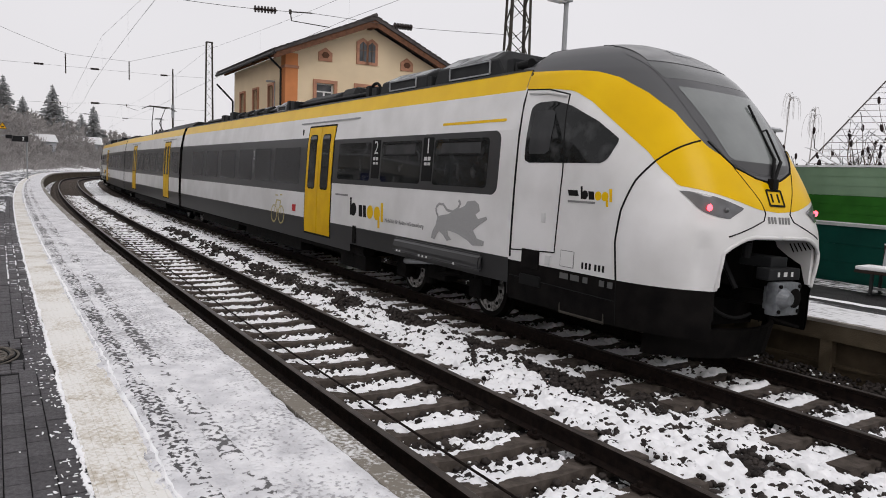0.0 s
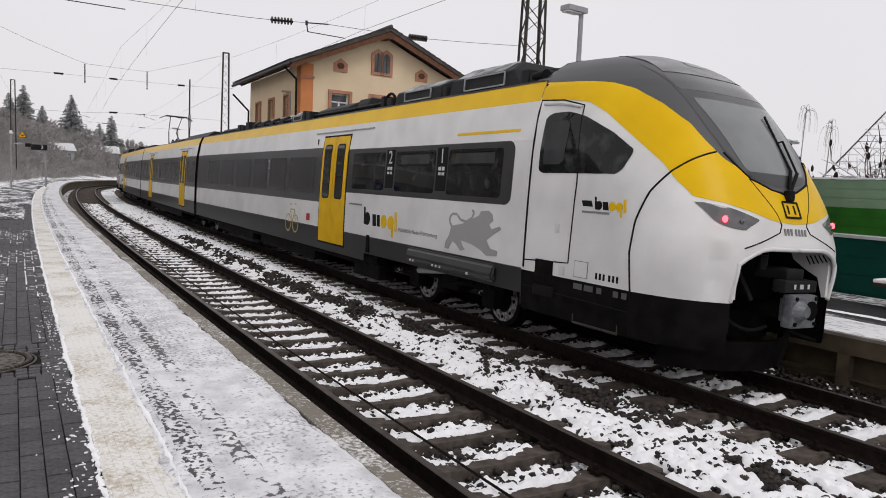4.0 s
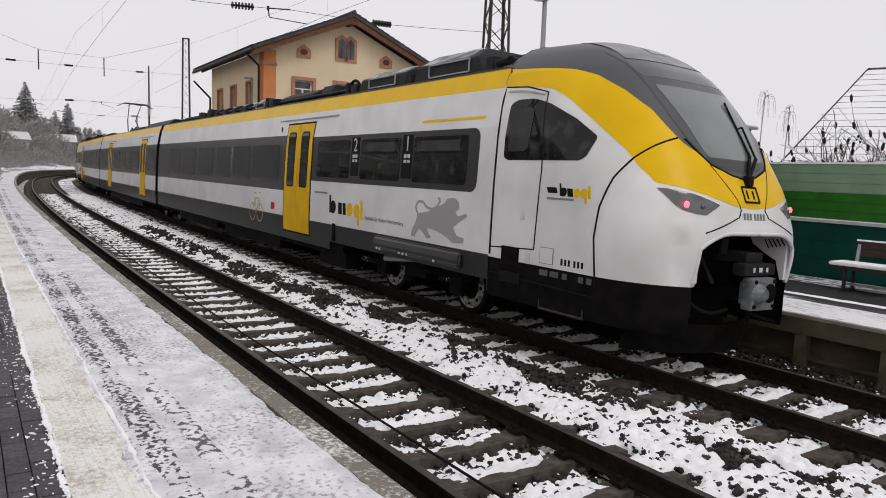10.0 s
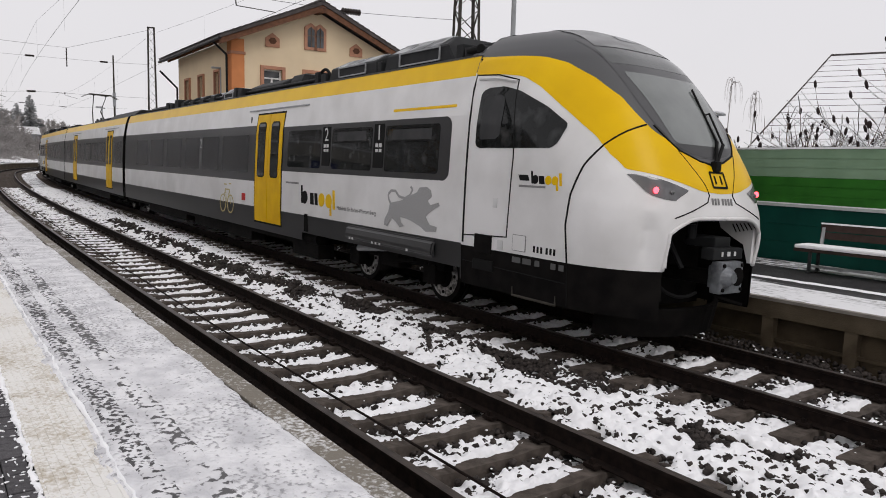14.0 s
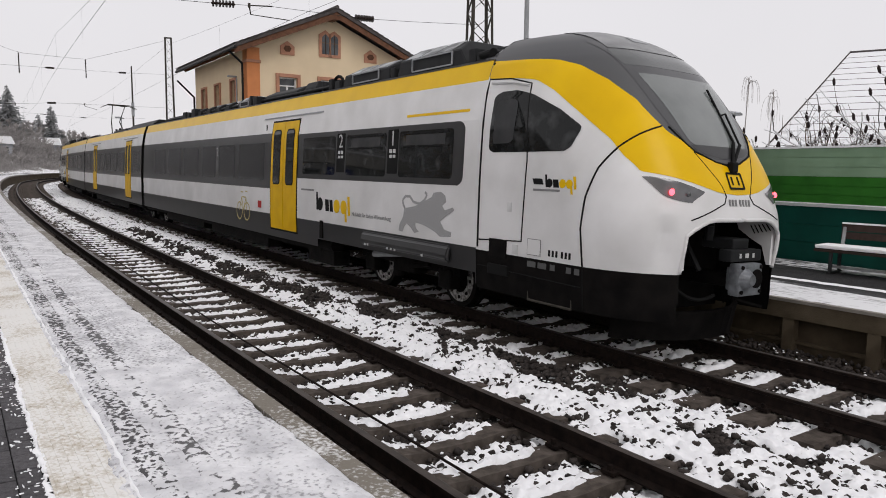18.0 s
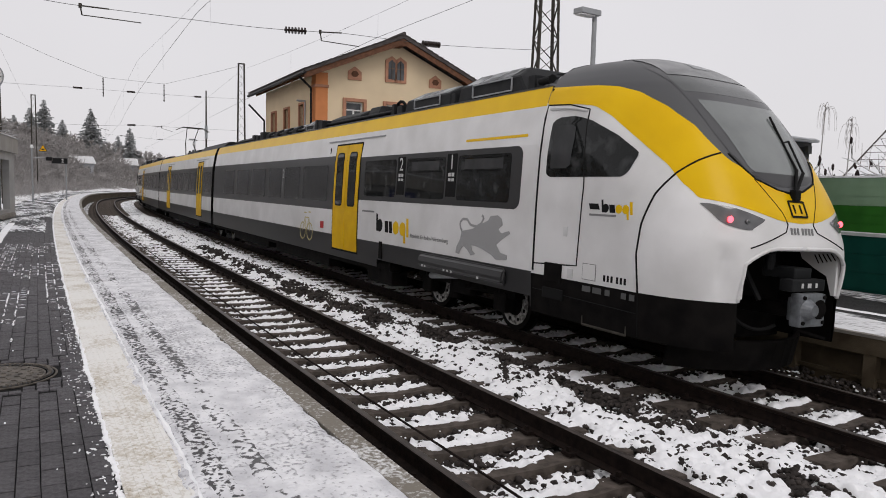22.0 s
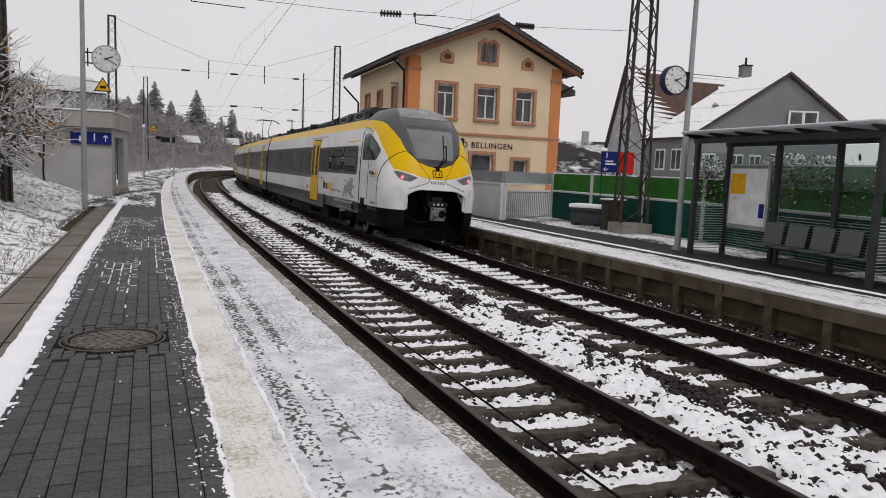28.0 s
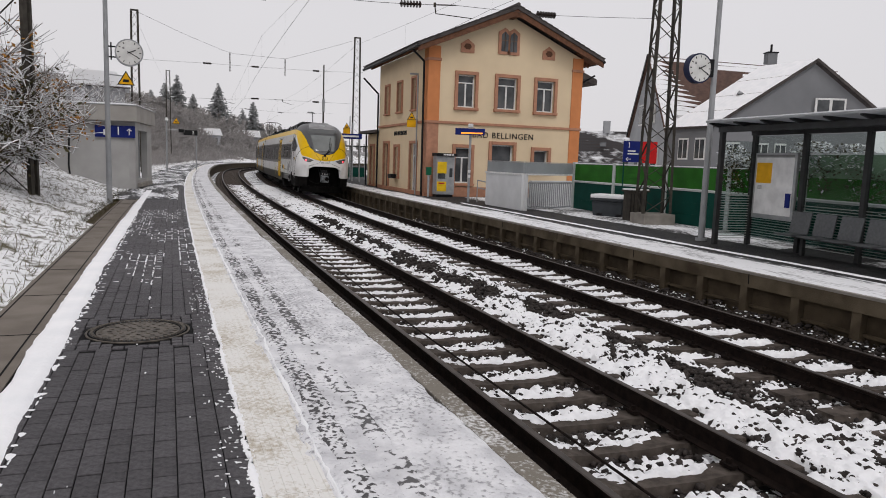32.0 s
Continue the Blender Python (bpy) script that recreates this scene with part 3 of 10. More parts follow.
# the bank beside the near platform
def make_bank():
    ss = np.concatenate([np.arange(-10, 40, 0.25), np.arange(40, 140, 2.0)])
    oo = -1.34 - np.concatenate([np.linspace(0, 3, 22), np.linspace(3.3, 16, 26)])
    verts, uv = [], []
    for s in ss:
        for j, o in enumerate(oo):
            d = -1.34 - o
            z = Z_PLAT - 0.05 + 0.30 * d ** 1.05 * min(1, 0.55 + d / 6) * min(1.0, max(0.4, 1.25 - s / 90))
            bump = 0.10 * noise.noise(Vector((s * 1.3, o * 1.3, 0))) + 0.05 * noise.noise(Vector((s * 4, o * 4, 3)))
            verts.append(at(s, o - (0.25 if 15 < s < 60 and d < 0.2 else 0), z + bump * min(1, d / 0.5)))
            uv.append((s * 0.8, o * 0.8))
    w = len(oo)
    faces = [(i * w + j, i * w + j + 1, (i + 1) * w + j + 1, (i + 1) * w + j) for i in range(len(ss) - 1) for j in range(w - 1)]
    mesh_of("bank", verts, faces, SNOW_BANK, None, "grassy bank with patchy snow rising beside the platform", True, uv, "structure")


make_bank()

# ---- the train ----
WHITE = material("white_train_paint", (0.72, 0.715, 0.715), 0.30, second=(0.60, 0.595, 0.588), scale=1.2, spec=0.4, bump=0.02, bump_scale=8)
YELLOW = material("yellow_train_paint", (0.76, 0.480, 0.001), 0.30, second=(0.70, 0.425, 0.001), scale=1.5, spec=0.17)
GREY = material("dark_grey_train_paint", (0.030, 0.030, 0.031), 0.28, second=(0.023, 0.023, 0.024), scale=1.5, spec=0.5)
HOOD = material("grey_hood_paint", (0.072, 0.073, 0.078), 0.42, second=(0.075, 0.076, 0.078), scale=1.0, spec=0.4)
BLACK = material("black_underframe", (0.0040, 0.0038, 0.0038), 0.7, second=(0.009, 0.008, 0.0075), scale=5, bump=0.2, spec=0.05)
ROOF_BLACK = material("black_roof_gear", (0.012, 0.0125, 0.0135), 0.55, second=(0.020, 0.021, 0.022), scale=4)
# paler noise in the base colour stands for scattered reflections
GLASS_DARK = material("dark_window_glass", (0.007, 0.008, 0.008), 0.04, second=(0.055, 0.057, 0.058), scale=5.0, lo=0.5, hi=0.8, spec=0.32, ior=1.45)
# base colour raised to grey to stand for the reflected sky
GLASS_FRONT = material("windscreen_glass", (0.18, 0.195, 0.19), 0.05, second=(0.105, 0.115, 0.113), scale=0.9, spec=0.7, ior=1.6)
GLASS_FILM = material("filmed_window_glass", (0.028, 0.029, 0.030), 0.22, second=(0.045, 0.046, 0.048), scale=2.5, spec=0.25)
GLASS_LAMP = material("lamp_glass", (0.10, 0.10, 0.105), 0.08, second=(0.06, 0.06, 0.062), scale=6, spec=0.8, coat=0.5)
RUBBER = material("black_rubber", (0.007, 0.007, 0.007), 0.7)
PALE_MARK = material("pale_lettering", (0.62, 0.62, 0.62), 0.5)
GREY_MARK = material("grey_lettering", (0.22, 0.22, 0.22), 0.5)
YELLOW_DOOR = material("yellow_door_paint", (0.74, 0.455, 0.002), 0.40, second=(0.64, 0.365, 0.002), scale=2.5, spec=0.15)
WHEEL_STEEL = material("wheel_steel", (0.20, 0.185, 0.17), 0.45, metal=0.7, second=(0.10, 0.09, 0.08), scale=8)
DISC_STEEL = material("worn_disc_steel", (0.42, 0.41, 0.40), 0.5, metal=0.3, second=(0.10, 0.095, 0.09), scale=14, lo=0.42, hi=0.58)
RED_LAMP = glow("red_tail_lamp", (1.0, 0.05, 0.07), 6.5)
# base grey carries part of the panel's sky reflection, gloss the rest
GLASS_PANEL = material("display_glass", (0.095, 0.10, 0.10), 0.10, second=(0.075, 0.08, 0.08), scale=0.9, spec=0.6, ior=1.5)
MASK_GREY = material("glossy_grey_mask", (0.075, 0.076, 0.080), 0.28, second=(0.060, 0.061, 0.064), scale=1.0, spec=0.5)
HOOD_FROST = material("frosted_hood_top", (0.20, 0.203, 0.208), 0.45, second=(0.33, 0.335, 0.34), scale=2.0)
COUPLER_STEEL = material("coupler_steel", (0.24, 0.255, 0.27), 0.5, metal=0.5, second=(0.12, 0.125, 0.135), scale=9)

ZH, HW = [0.30, 0.45, 1.0, 1.4, 2.0, 2.6, 3.0, 3.25, 3.45, 3.6, 3.75, 3.88, 3.97, 4.02], [1.30, 1.36, 1.405, 1.41, 1.41, 1.395, 1.36, 1.31, 1.25, 1.17, 1.06, 0.90, 0.66, 0.35]
ZY, YF = [0.30, 0.45, 1.0, 1.4, 1.6, 1.8, 2.0, 2.2, 2.6, 3.0, 3.4, 3.6, 3.75, 3.88, 3.97, 4.02], [0.20, 0.15, 0.13, 0.08, 0.10, 0.16, 0.22, 0.32, 0.56, 0.86, 1.22, 1.45, 1.66, 1.92, 2.25, 2.8]
ZD, DD = [0.3, 1.0, 1.7, 2.2, 2.6, 3.0, 3.4, 4.02], [1.1, 1.1, 1.1, 1.3, 1.6, 1.7, 1.7, 1.4]
ROUND = 3.6


def low(z):
    """The hood's top is a little flatter than the heights in the tables."""
    return z if z < 3.45 else 3.45 + (z - 3.45) * 0.86


def smooth_interp(z, zs, vs):
    """A smooth curve through the given heights."""
    zs, vs = np.asarray(zs), np.asarray(vs)
    g = np.gradient(vs, zs)
    i = int(np.clip(np.searchsorted(zs, z) - 1, 0, len(zs) - 2))
    h = zs[i + 1] - zs[i]
    t = min(1.0, max(0.0, (z - zs[i]) / h))
    return float((1 + 2 * t) * (1 - t) ** 2 * vs[i] + t * (1 - t) ** 2 * h * g[i] + t * t * (3 - 2 * t) * vs[i + 1] + t * t * (t - 1) * h * g[i + 1])


def half_width(z):
    return float(np.interp(z, ZH, HW))


def front(z):
    return smooth_interp(z, ZY, YF)


def depth(z):
    return float(np.interp(z, ZD, DD))


def skin(a, z, side=-1, proud=0.0):
    """A place on the cab's skin. a: 0 at the nose's middle, pi/2 where the straight flank begins; past that, metres along the flank."""
    h, d = half_width(z), depth(z)
    c = min(max(a, 0.0), math.pi / 2)
    x = h * math.sin(c) ** (2 / ROUND)
    y = front(z) + d - d * math.cos(c) + max(0.0, a - math.pi / 2)
    raw, z = z, low(z)
    if proud:
        e = 0.01
        p, q, r = skin(a, raw, 1), skin(a + e, raw, 1), skin(a, raw + e, 1)
        n = (q - p).cross(r - p)
        if n.length > 1e-9:
            n.normalize()
            n = n if n.x > 0 or n.y < 0 else -n
            x, y, z = x + n.x * proud, y + n.y * proud, z + n.z * proud
    return Vector((side * x, y, z))


def a_of_y(y, z):
    f, d = front(z), depth(z)
    return math.pi / 2 + (y - f - d) if y >= f + d else math.acos(max(-1.0, min(1.0, (f + d - y) / d)))


def a_of_x(x, z):
    return math.asin(min(1.0, (abs(x) / half_width(z))) ** (ROUND / 2))


def lerp_table(v, table):
    return float(np.interp(v, [t[0] for t in table], [t[1] for t in table]))


# where the yellow meets the grey hood, and where it meets the white: (height, across) on the nose, (height, back) on the flank
UP_X = [(2.18, 0.0), (2.23, 0.22), (2.33, 0.50), (2.45, 0.61), (2.60, 0.70)]
UP_Y = [(2.45, 0.56), (2.60, 0.655), (2.91, 0.96), (3.14, 1.28), (3.33, 1.64), (3.43, 1.98), (3.48, 2.49), (3.51, 2.92), (3.53, 3.08)]
LOW_X = [(1.875, 0.0), (1.89, 0.31), (1.98, 0.65), (2.06, 0.94), (2.10, 1.14)]
LOW_Y = [(2.10, 0.63), (2.45, 0.99), (2.73, 1.39), (3.04, 1.85), (3.19, 2.16), (3.25, 2.6), (3.27, 3.08)]


def a_up(z):
    if z <= 2.18:
        return 0.0
    if z < 2.45:
        return a_of_x(lerp_table(z, UP_X), z)
    k = min(1.0, (z - 2.45) / 0.15)
    return (1 - k) * a_of_x(lerp_table(z, UP_X), z) + k * a_of_y(lerp_table(z, UP_Y), z)


def a_low(z):
    if z <= 2.10:
        return a_of_x(lerp_table(z, LOW_X), z)
    k = min(1.0, (z - 2.10) / 0.15)
    return (1 - k) * a_of_x(1.14, z) + k * a_of_y(min(3.08, lerp_table(z, LOW_Y)), z)


def skin_patch(rows, n, m, side, proud, mapper):
    """A patch on the cab's skin from rows of (height, from, to); mapper turns a value into the skin's own measure."""
    zs = [r[0] for r in rows]
    bm = bmesh.new()
    grid = []
    for i in range(n + 1):
        z = zs[0] + (zs[-1] - zs[0]) * i / n
        p, q = mapper(np.interp(z, zs, [r[1] for r in rows]), z), mapper(np.interp(z, zs, [r[2] for r in rows]), z)
        grid.append([bm.verts.new(skin(p + (q - p) * j / m, z, side, proud)) for j in range(m + 1)])
    for i in range(n):
        for j in range(m):
            f = (grid[i][j], grid[i][j + 1], grid[i + 1][j + 1], grid[i + 1][j])
            bm.faces.new(f if side > 0 else f[::-1])
    bmesh.ops.remove_doubles(bm, verts=bm.verts, dist=0.0005)
    return bm


def double_patch(rows, n, m, proud, mapper_signed):
    """A patch across the nose, from one side to the other."""
    zs = [r[0] for r in rows]
    bm = bmesh.new()
    grid = []
    for i in range(n + 1):
        z = zs[0] + (zs[-1] - zs[0]) * i / n
        half = mapper_signed(float(np.interp(z, zs, [r[1] for r in rows])), z)
        grid.append([bm.verts.new(skin(abs(half * (2 * j / m - 1)), z, -1 if j < m / 2 else 1, proud)) for j in range(m + 1)])
    for i in range(n):
        for j in range(m):
            bm.faces.new((grid[i][j], grid[i][j + 1], grid[i + 1][j + 1], grid[i + 1][j]))
    return bm


def skin_line(points, r, side, mapper, bm=None, proud=0.002, n=6):
    """A thin seam along the skin through (value, height) points."""
    bm = bm or bmesh.new()
    out = []
    for (v0, z0), (v1, z1) in zip(points, points[1:]):
        for i in range(n):
            f = i / n
            z = z0 + (z1 - z0) * f
            out.append(skin(mapper(v0 + (v1 - v0) * f, z), z, side, proud))
    v, z = points[-1]
    out.append(skin(mapper(v, z), z, side, proud))
    return tube(out, r, bm, 6)


BODY = [(0.42, 1.335), (0.50, 1.375), (1.04, 1.405), (1.86, 1.41), (2.75, 1.385), (3.27, 1.305), (3.54, 1.215), (3.60, 1.10), (3.64, 0.0)]


def body_width(z):
    return float(np.interp(z, [b[0] for b in BODY], [b[1] for b in BODY]))


def flank(z0, z1, y0, y1, side, proud=0.0, n=6):
    bm = bmesh.new()
    rows = []
    for i in range(n + 1):
        z = z0 + (z1 - z0) * i / n
        x = side * (body_width(z) + proud)
        rows.append((bm.verts.new((x, y0, z)), bm.verts.new((x, y1, z))))
    for a, b in zip(rows, rows[1:]):
        bm.faces.new((a[0], a[1], b[1], b[0]) if side > 0 else (b[0], b[1], a[1], a[0]))
    if proud:
        inner = [(bm.verts.new((side * (body_width(z0 + (z1 - z0) * i / n) - 0.01), y0, z0 + (z1 - z0) * i / n)), bm.verts.new((side * (body_width(z0 + (z1 - z0) * i / n) - 0.01), y1, z0 + (z1 - z0) * i / n))) for i in range(n + 1)]
        for i in range(n):
            bm.faces.new((rows[i][0], rows[i + 1][0], inner[i + 1][0], inner[i][0]))
            bm.faces.new((rows[i][1], inner[i][1], inner[i + 1][1], rows[i + 1][1]))
        bm.faces.new((rows[0][0], inner[0][0], inner[0][1], rows[0][1]))
        bm.faces.new((rows[n][0], rows[n][1], inner[n][1], inner[n][0]))
    return bm


def rounded_flank(z0, z1, y0, y1, side, proud, r=0.1, n=5):
    """A pane with round corners on the flank, bent as the flank is."""
    bm = bmesh.new()
    levels = [(z0 + r - r * math.cos(radians(90 * k / n)), r - r * math.sin(radians(90 * k / n))) for k in range(n + 1)]
    levels += [(z0 + r + (z1 - z0 - 2 * r) * k / 6, 0.0) for k in range(1, 6)]
    levels += [(z1 - r + r * math.sin(radians(90 * k / n)), r - r * math.cos(radians(90 * k / n))) for k in range(n + 1)]
    rows = []
    for z, inset in levels:
        a, b = y0 + inset, y1 - inset
        x, xi = side * (body_width(z) + proud), side * (body_width(z) - 0.01)
        rows.append([bm.verts.new(p) for p in ((xi, a, z), (x, a, z), (x, b, z), (xi, b, z))])
    for p, q in zip(rows, rows[1:]):
        for k in range(3):
            bm.faces.new((p[k], p[k + 1], q[k + 1], q[k]))
    bm.faces.new(rows[0])
    bm.faces.new(rows[-1][::-1])
    return bm


def flat_text(words, size, mat, parent, m, name="lettering", extrude=0.001, gap=1.0):
    cu = bpy.data.curves.new(name, "FONT")
    cu.body, cu.size, cu.extrude, cu.align_x, cu.align_y = words, size, extrude, "CENTER", "CENTER"
    cu.space_character = gap
    tmp = bpy.data.objects.new("tmp", cu)
    me = bpy.data.meshes.new_from_object(tmp)
    bpy.data.objects.remove(tmp)
    bpy.data.curves.remove(cu)
    me.materials.clear()
    me.materials.append(mat)
    ob = new(name, me)
    ob.parent = parent
    ob.matrix_basis = m
    return ob


def on_flank(y, z, side=-1, proud=0.006):
    """A frame lying on the flank: x along the writing, y up."""
    return pose(side * (body_width(z) + proud), y, z, 90, 0, -90 if side < 0 else 90)


def sliding_door(car, y0, y1, side, full=True):
    """A double-leaf door of two yellow leaves with tall panes."""
    part("door_frame", flank(0.70, 3.08, y0 - 0.05, y1 + 0.05, side, 0.004), RUBBER, car)
    mid = (y0 + y1) / 2
    for a, b in ((y0, mid - 0.012), (mid + 0.012, y1)):
        leaf = part("door_leaf", flank(0.74, 3.04, a, b, side, 0.014), YELLOW_DOOR, car, "yellow door leaf with a tall dark pane")
        w = b - a
        part("door_seal", rounded_flank(1.70, 2.88, a + w * 0.22, b - w * 0.18, side, 0.017, 0.09), RUBBER, leaf)
        part("pane", rounded_flank(1.73, 2.85, a + w * 0.26, b - w * 0.22, side, 0.020, 0.07), GLASS_DARK, leaf, "dark glass pane")


def end_profile():
    left = [(-w, z) for z, w in BODY]
    right = [(w, z) for z, w in reversed(BODY[:-1])]
    return left + right


def car_shell(car, y0, y1, windows_from, doors, bogies=(), deep_from=0.0):
    """Flanks in horizontal bands, roof, floor and end walls from y0 to y1. doors: the two ends of each door; deep_from: where the window band grows deeper."""
    part("end_wall", prism(end_profile(), y1 - 0.06, y1 - 0.02), BLACK, car)
    part("roof", prism([(-1.22, 3.535), (-1.10, 3.60), (-0.6, 3.635), (0.6, 3.635), (1.10, 3.60), (1.22, 3.535)], y0, y1 - 0.03), ROOF_BLACK, car, "dark grey roof")
    cuts = [y0] + [e for c in bogies for e in c] + [y1 - 0.05]
    for a, b in zip(cuts[::2], cuts[1::2]):
        part("floor", box((0, (a + b) / 2, 0.50), (2.60, b - a, 0.1)), BLACK, car)
    for a, b in bogies:
        part("floor", box((0, (a + b) / 2, 0.97), (2.60, b - a, 0.08)), BLACK, car)
    for side in (-1, 1):
        edges = [y0] + [e for d in doors for e in (d[0] - 0.05, d[1] + 0.05)] + [y1]
        for a, b in zip(edges[::2], edges[1::2]):
            lows = sorted([a, b] + [e for c in bogies for e in c if a < e < b])
            for p, q in zip(lows, lows[1:]):
                over = any(c[0] - 0.01 <= p and q <= c[1] + 0.01 for c in bogies)
                part("lower_panel", flank(0.70 if over else 0.55, 1.04, p, q, side), GREY, car, "dark grey lower flank")
            lo, hi = (1.60, 2.82) if a >= deep_from else (1.86, 2.75)
            part("flank_panel", flank(1.04, lo, a, b, side), WHITE, car, "white flank")
            w0 = max(a, windows_from)
            if w0 > a:
                part("flank_panel", flank(lo, hi, a, w0 + 0.12, side), WHITE, car, "white flank")
            part("window_band", flank(lo, hi, w0 + (0.12 if w0 > a else 0), b, side), GREY, car, "dark grey window band")
            part("flank_panel", flank(hi, 3.27, a, b, side), WHITE, car, "white flank under the roof")
        for a, b in doors:
            part("flank_panel", flank(3.06, 3.27, a - 0.05, b + 0.05, side), WHITE, car)
            part("lower_panel", flank(0.55, 0.72, a - 0.05, b + 0.05, side), GREY, car)
            part("door_rail", flank(3.14, 3.165, a - 1.1, b + 0.6, side, 0.02), POLE_GREY, car, "thin sliding rail over the door")
        part("roof_stripe", flank(3.27, 3.54, y0, y1, side), YELLOW, car, "yellow stripe along the roof edge")


def wheelset(parent, y, z=0.42, x=0.75):
    axle = part("wheelset", rod((-x, 0, 0), (x, 0, 0), 0.08, None, 10), WHEEL_STEEL, parent, "pair of steel wheels on an axle", m=pose(0, y, z))
    for side in (-1, 1):
        bm = rod((side * (x - 0.065), 0, 0), (side * (x + 0.065), 0, 0), 0.42, None, 36)
        rod((side * (x - 0.10), 0, 0), (side * (x - 0.06), 0, 0), 0.45, bm, 36)
        part("wheel", bm, BLACK, axle)
        disc = bmesh.new()
        for k in range(32):
            t0, t1 = 2 * math.pi * k / 32, 2 * math.pi * (k + 1) / 32
            ring = [(r * math.cos(t), r * math.sin(t)) for r, t in ((0.20, t0), (0.34, t0), (0.34, t1), (0.20, t1))]
            lo = [disc.verts.new((side * (x + 0.05), *q)) for q in ring]
            hi = [disc.verts.new((side * (x + 0.075), *q)) for q in ring]
            disc.faces.new(hi)
            disc.faces.new((lo[1], lo[2], hi[2], hi[1]))
            disc.faces.new((lo[0], hi[0], hi[3], lo[3]))
        bmesh.ops.remove_doubles(disc, verts=disc.verts, dist=0.0005)
        bmesh.ops.recalc_face_normals(disc, faces=disc.faces)
        part("brake_disc", disc, DISC_STEEL, axle, "bright worn brake disc")
        for k in range(8):
            t0 = math.pi / 4 * k
            part("disc_bolt", rod((side * (x + 0.07), 0.27 * math.cos(t0), 0.27 * math.sin(t0)), (side * (x + 0.083), 0.27 * math.cos(t0), 0.27 * math.sin(t0)), 0.03, None, 8), BLACK, axle)
        hub = rod((side * (x + 0.055), 0, 0), (side * (x + 0.13), 0, 0), 0.19, None, 24, 0.13)
        part("hub", hub, BLACK, axle)
    return axle


def bogie(car, y, gap=2.35):
    frame_bm = bmesh.new()
    for side in (-1, 1):
        prism([(side * 0.92, 0.52), (side * 1.08, 0.52), (side * 1.08, 0.70), (side * 0.92, 0.70)], y - gap / 2 - 0.35, y + gap / 2 + 0.35, frame_bm)
        for d in (-gap / 2, gap / 2):
            box((side * 1.02, y + d, 0.44), (0.20, 0.34, 0.30), 0.04, None, frame_bm)
            rod((side * 1.02, y + d, 0.56), (side * 1.02, y + d, 0.80), 0.10, frame_bm, 12)
        box((side * 0.98, y, 0.55), (0.26, 0.6, 0.30), 0.03, None, frame_bm)
        rod((side * 1.10, y - 0.75, 0.62), (side * 1.10, y - 0.15, 0.52), 0.045, frame_bm, 10)
        rod((side * 1.0, y + 0.3, 0.3), (side * 1.0, y + 0.3, 0.62), 0.12, frame_bm, 14)
    box((0, y, 0.55), (1.9, 0.4, 0.25), 0.03, None, frame_bm)
    part("bogie_frame", frame_bm, BLACK, car, "black bogie frame with springs and dampers")
    return [wheelset(car, y - gap / 2), wheelset(car, y + gap / 2)]


LID_GREY = material("snow_dusted_lid", (0.16, 0.165, 0.17), 0.6, second=(0.42, 0.43, 0.44), scale=3.5, lo=0.42, hi=0.6)


def roof_box(car, y0, y1, h, w=1.05, slope=0.35, grille=True, label="black roof equipment case", nose=0.06, lids=True):
    bm = bmesh.new()
    prism([(-w, 3.56), (-w + 0.03, 3.62 + h * 0.55), (-w + slope, 3.62 + h), (w - slope, 3.62 + h), (w - 0.03, 3.62 + h * 0.55), (w, 3.56)], y0, y1, bm)
    for v in bm.verts:
        if v.co.z > 3.6 + h * 0.5:
            v.co.y += nose * (v.co.z - 3.6) / h if v.co.y < (y0 + y1) / 2 else -0.06
    bmesh.ops.bevel(bm, geom=list(bm.edges), offset=0.02, segments=1, affect="EDGES")
    case = part("roof_case", bm, ROOF_BLACK, car, label)
    n = max(1, round((y1 - y0) / 0.75)) if lids else 0
    for k in range(n):
        span_ = y1 - y0 - 0.24 - nose
        a, b = y0 + nose + 0.10 + span_ * k / n, y0 + nose + 0.06 + span_ * (k + 1) / n
        for side in (-1, 1):
            p, q = Vector((side * (w - 0.05), 0, 3.635 + h * 0.55)), Vector((side * (w - slope), 0, 3.635 + h))
            g = bmesh.new()
            ring = [g.verts.new(v) for v in ((p.x, a, p.z), (p.x, b, p.z), (q.x, b, q.z), (q.x, a, q.z))]
            g.faces.new(ring)
            bmesh.ops.solidify(g, geom=list(g.faces), thickness=0.012)
            part("lid_panel", g, LID_GREY, case, "grey lid panel with thin snow")
        part("snow_patch", box((0, (a + b) / 2, 3.626 + h), (2 * (w - slope) - 0.1, b - a - 0.06, 0.02), 0.006), SNOW, case, "thin snow on the case")
    if grille:
        for side in (-1, 1):
            g = bmesh.new()
            a, b = y0 + (y1 - y0) * 0.2, y1 - (y1 - y0) * 0.25
            z0, z1 = 3.64, 3.62 + h * 0.5
            for p, q in (((a, z0), (b, z0)), ((a, z1), (b, z1)), ((a, z0), (a, z1)), ((b, z0), (b, z1))):
                bar((side * (w + 0.005), p[0], p[1]), (side * (w + 0.005), q[0], q[1]), 0.02, 0.02, g)
            part("grille_frame", g, STEEL_GREY, case, "pale frame of a roof grille")
    return case


def cavity(x, z):
    """True inside the open coupler bay."""
    top = 1.60 - 0.18 * min(1.0, max(0.0, (abs(x) - 0.45) / 0.42)) ** 2
    return abs(x) < 0.86 and z < top


EMBLEM_GREY = material("emblem_grey", (0.27, 0.27, 0.27), 0.5, second=(0.36, 0.36, 0.36), scale=60, detail=1.0)
MARK_DIM = material("dim_lettering", (0.10, 0.10, 0.10), 0.5)


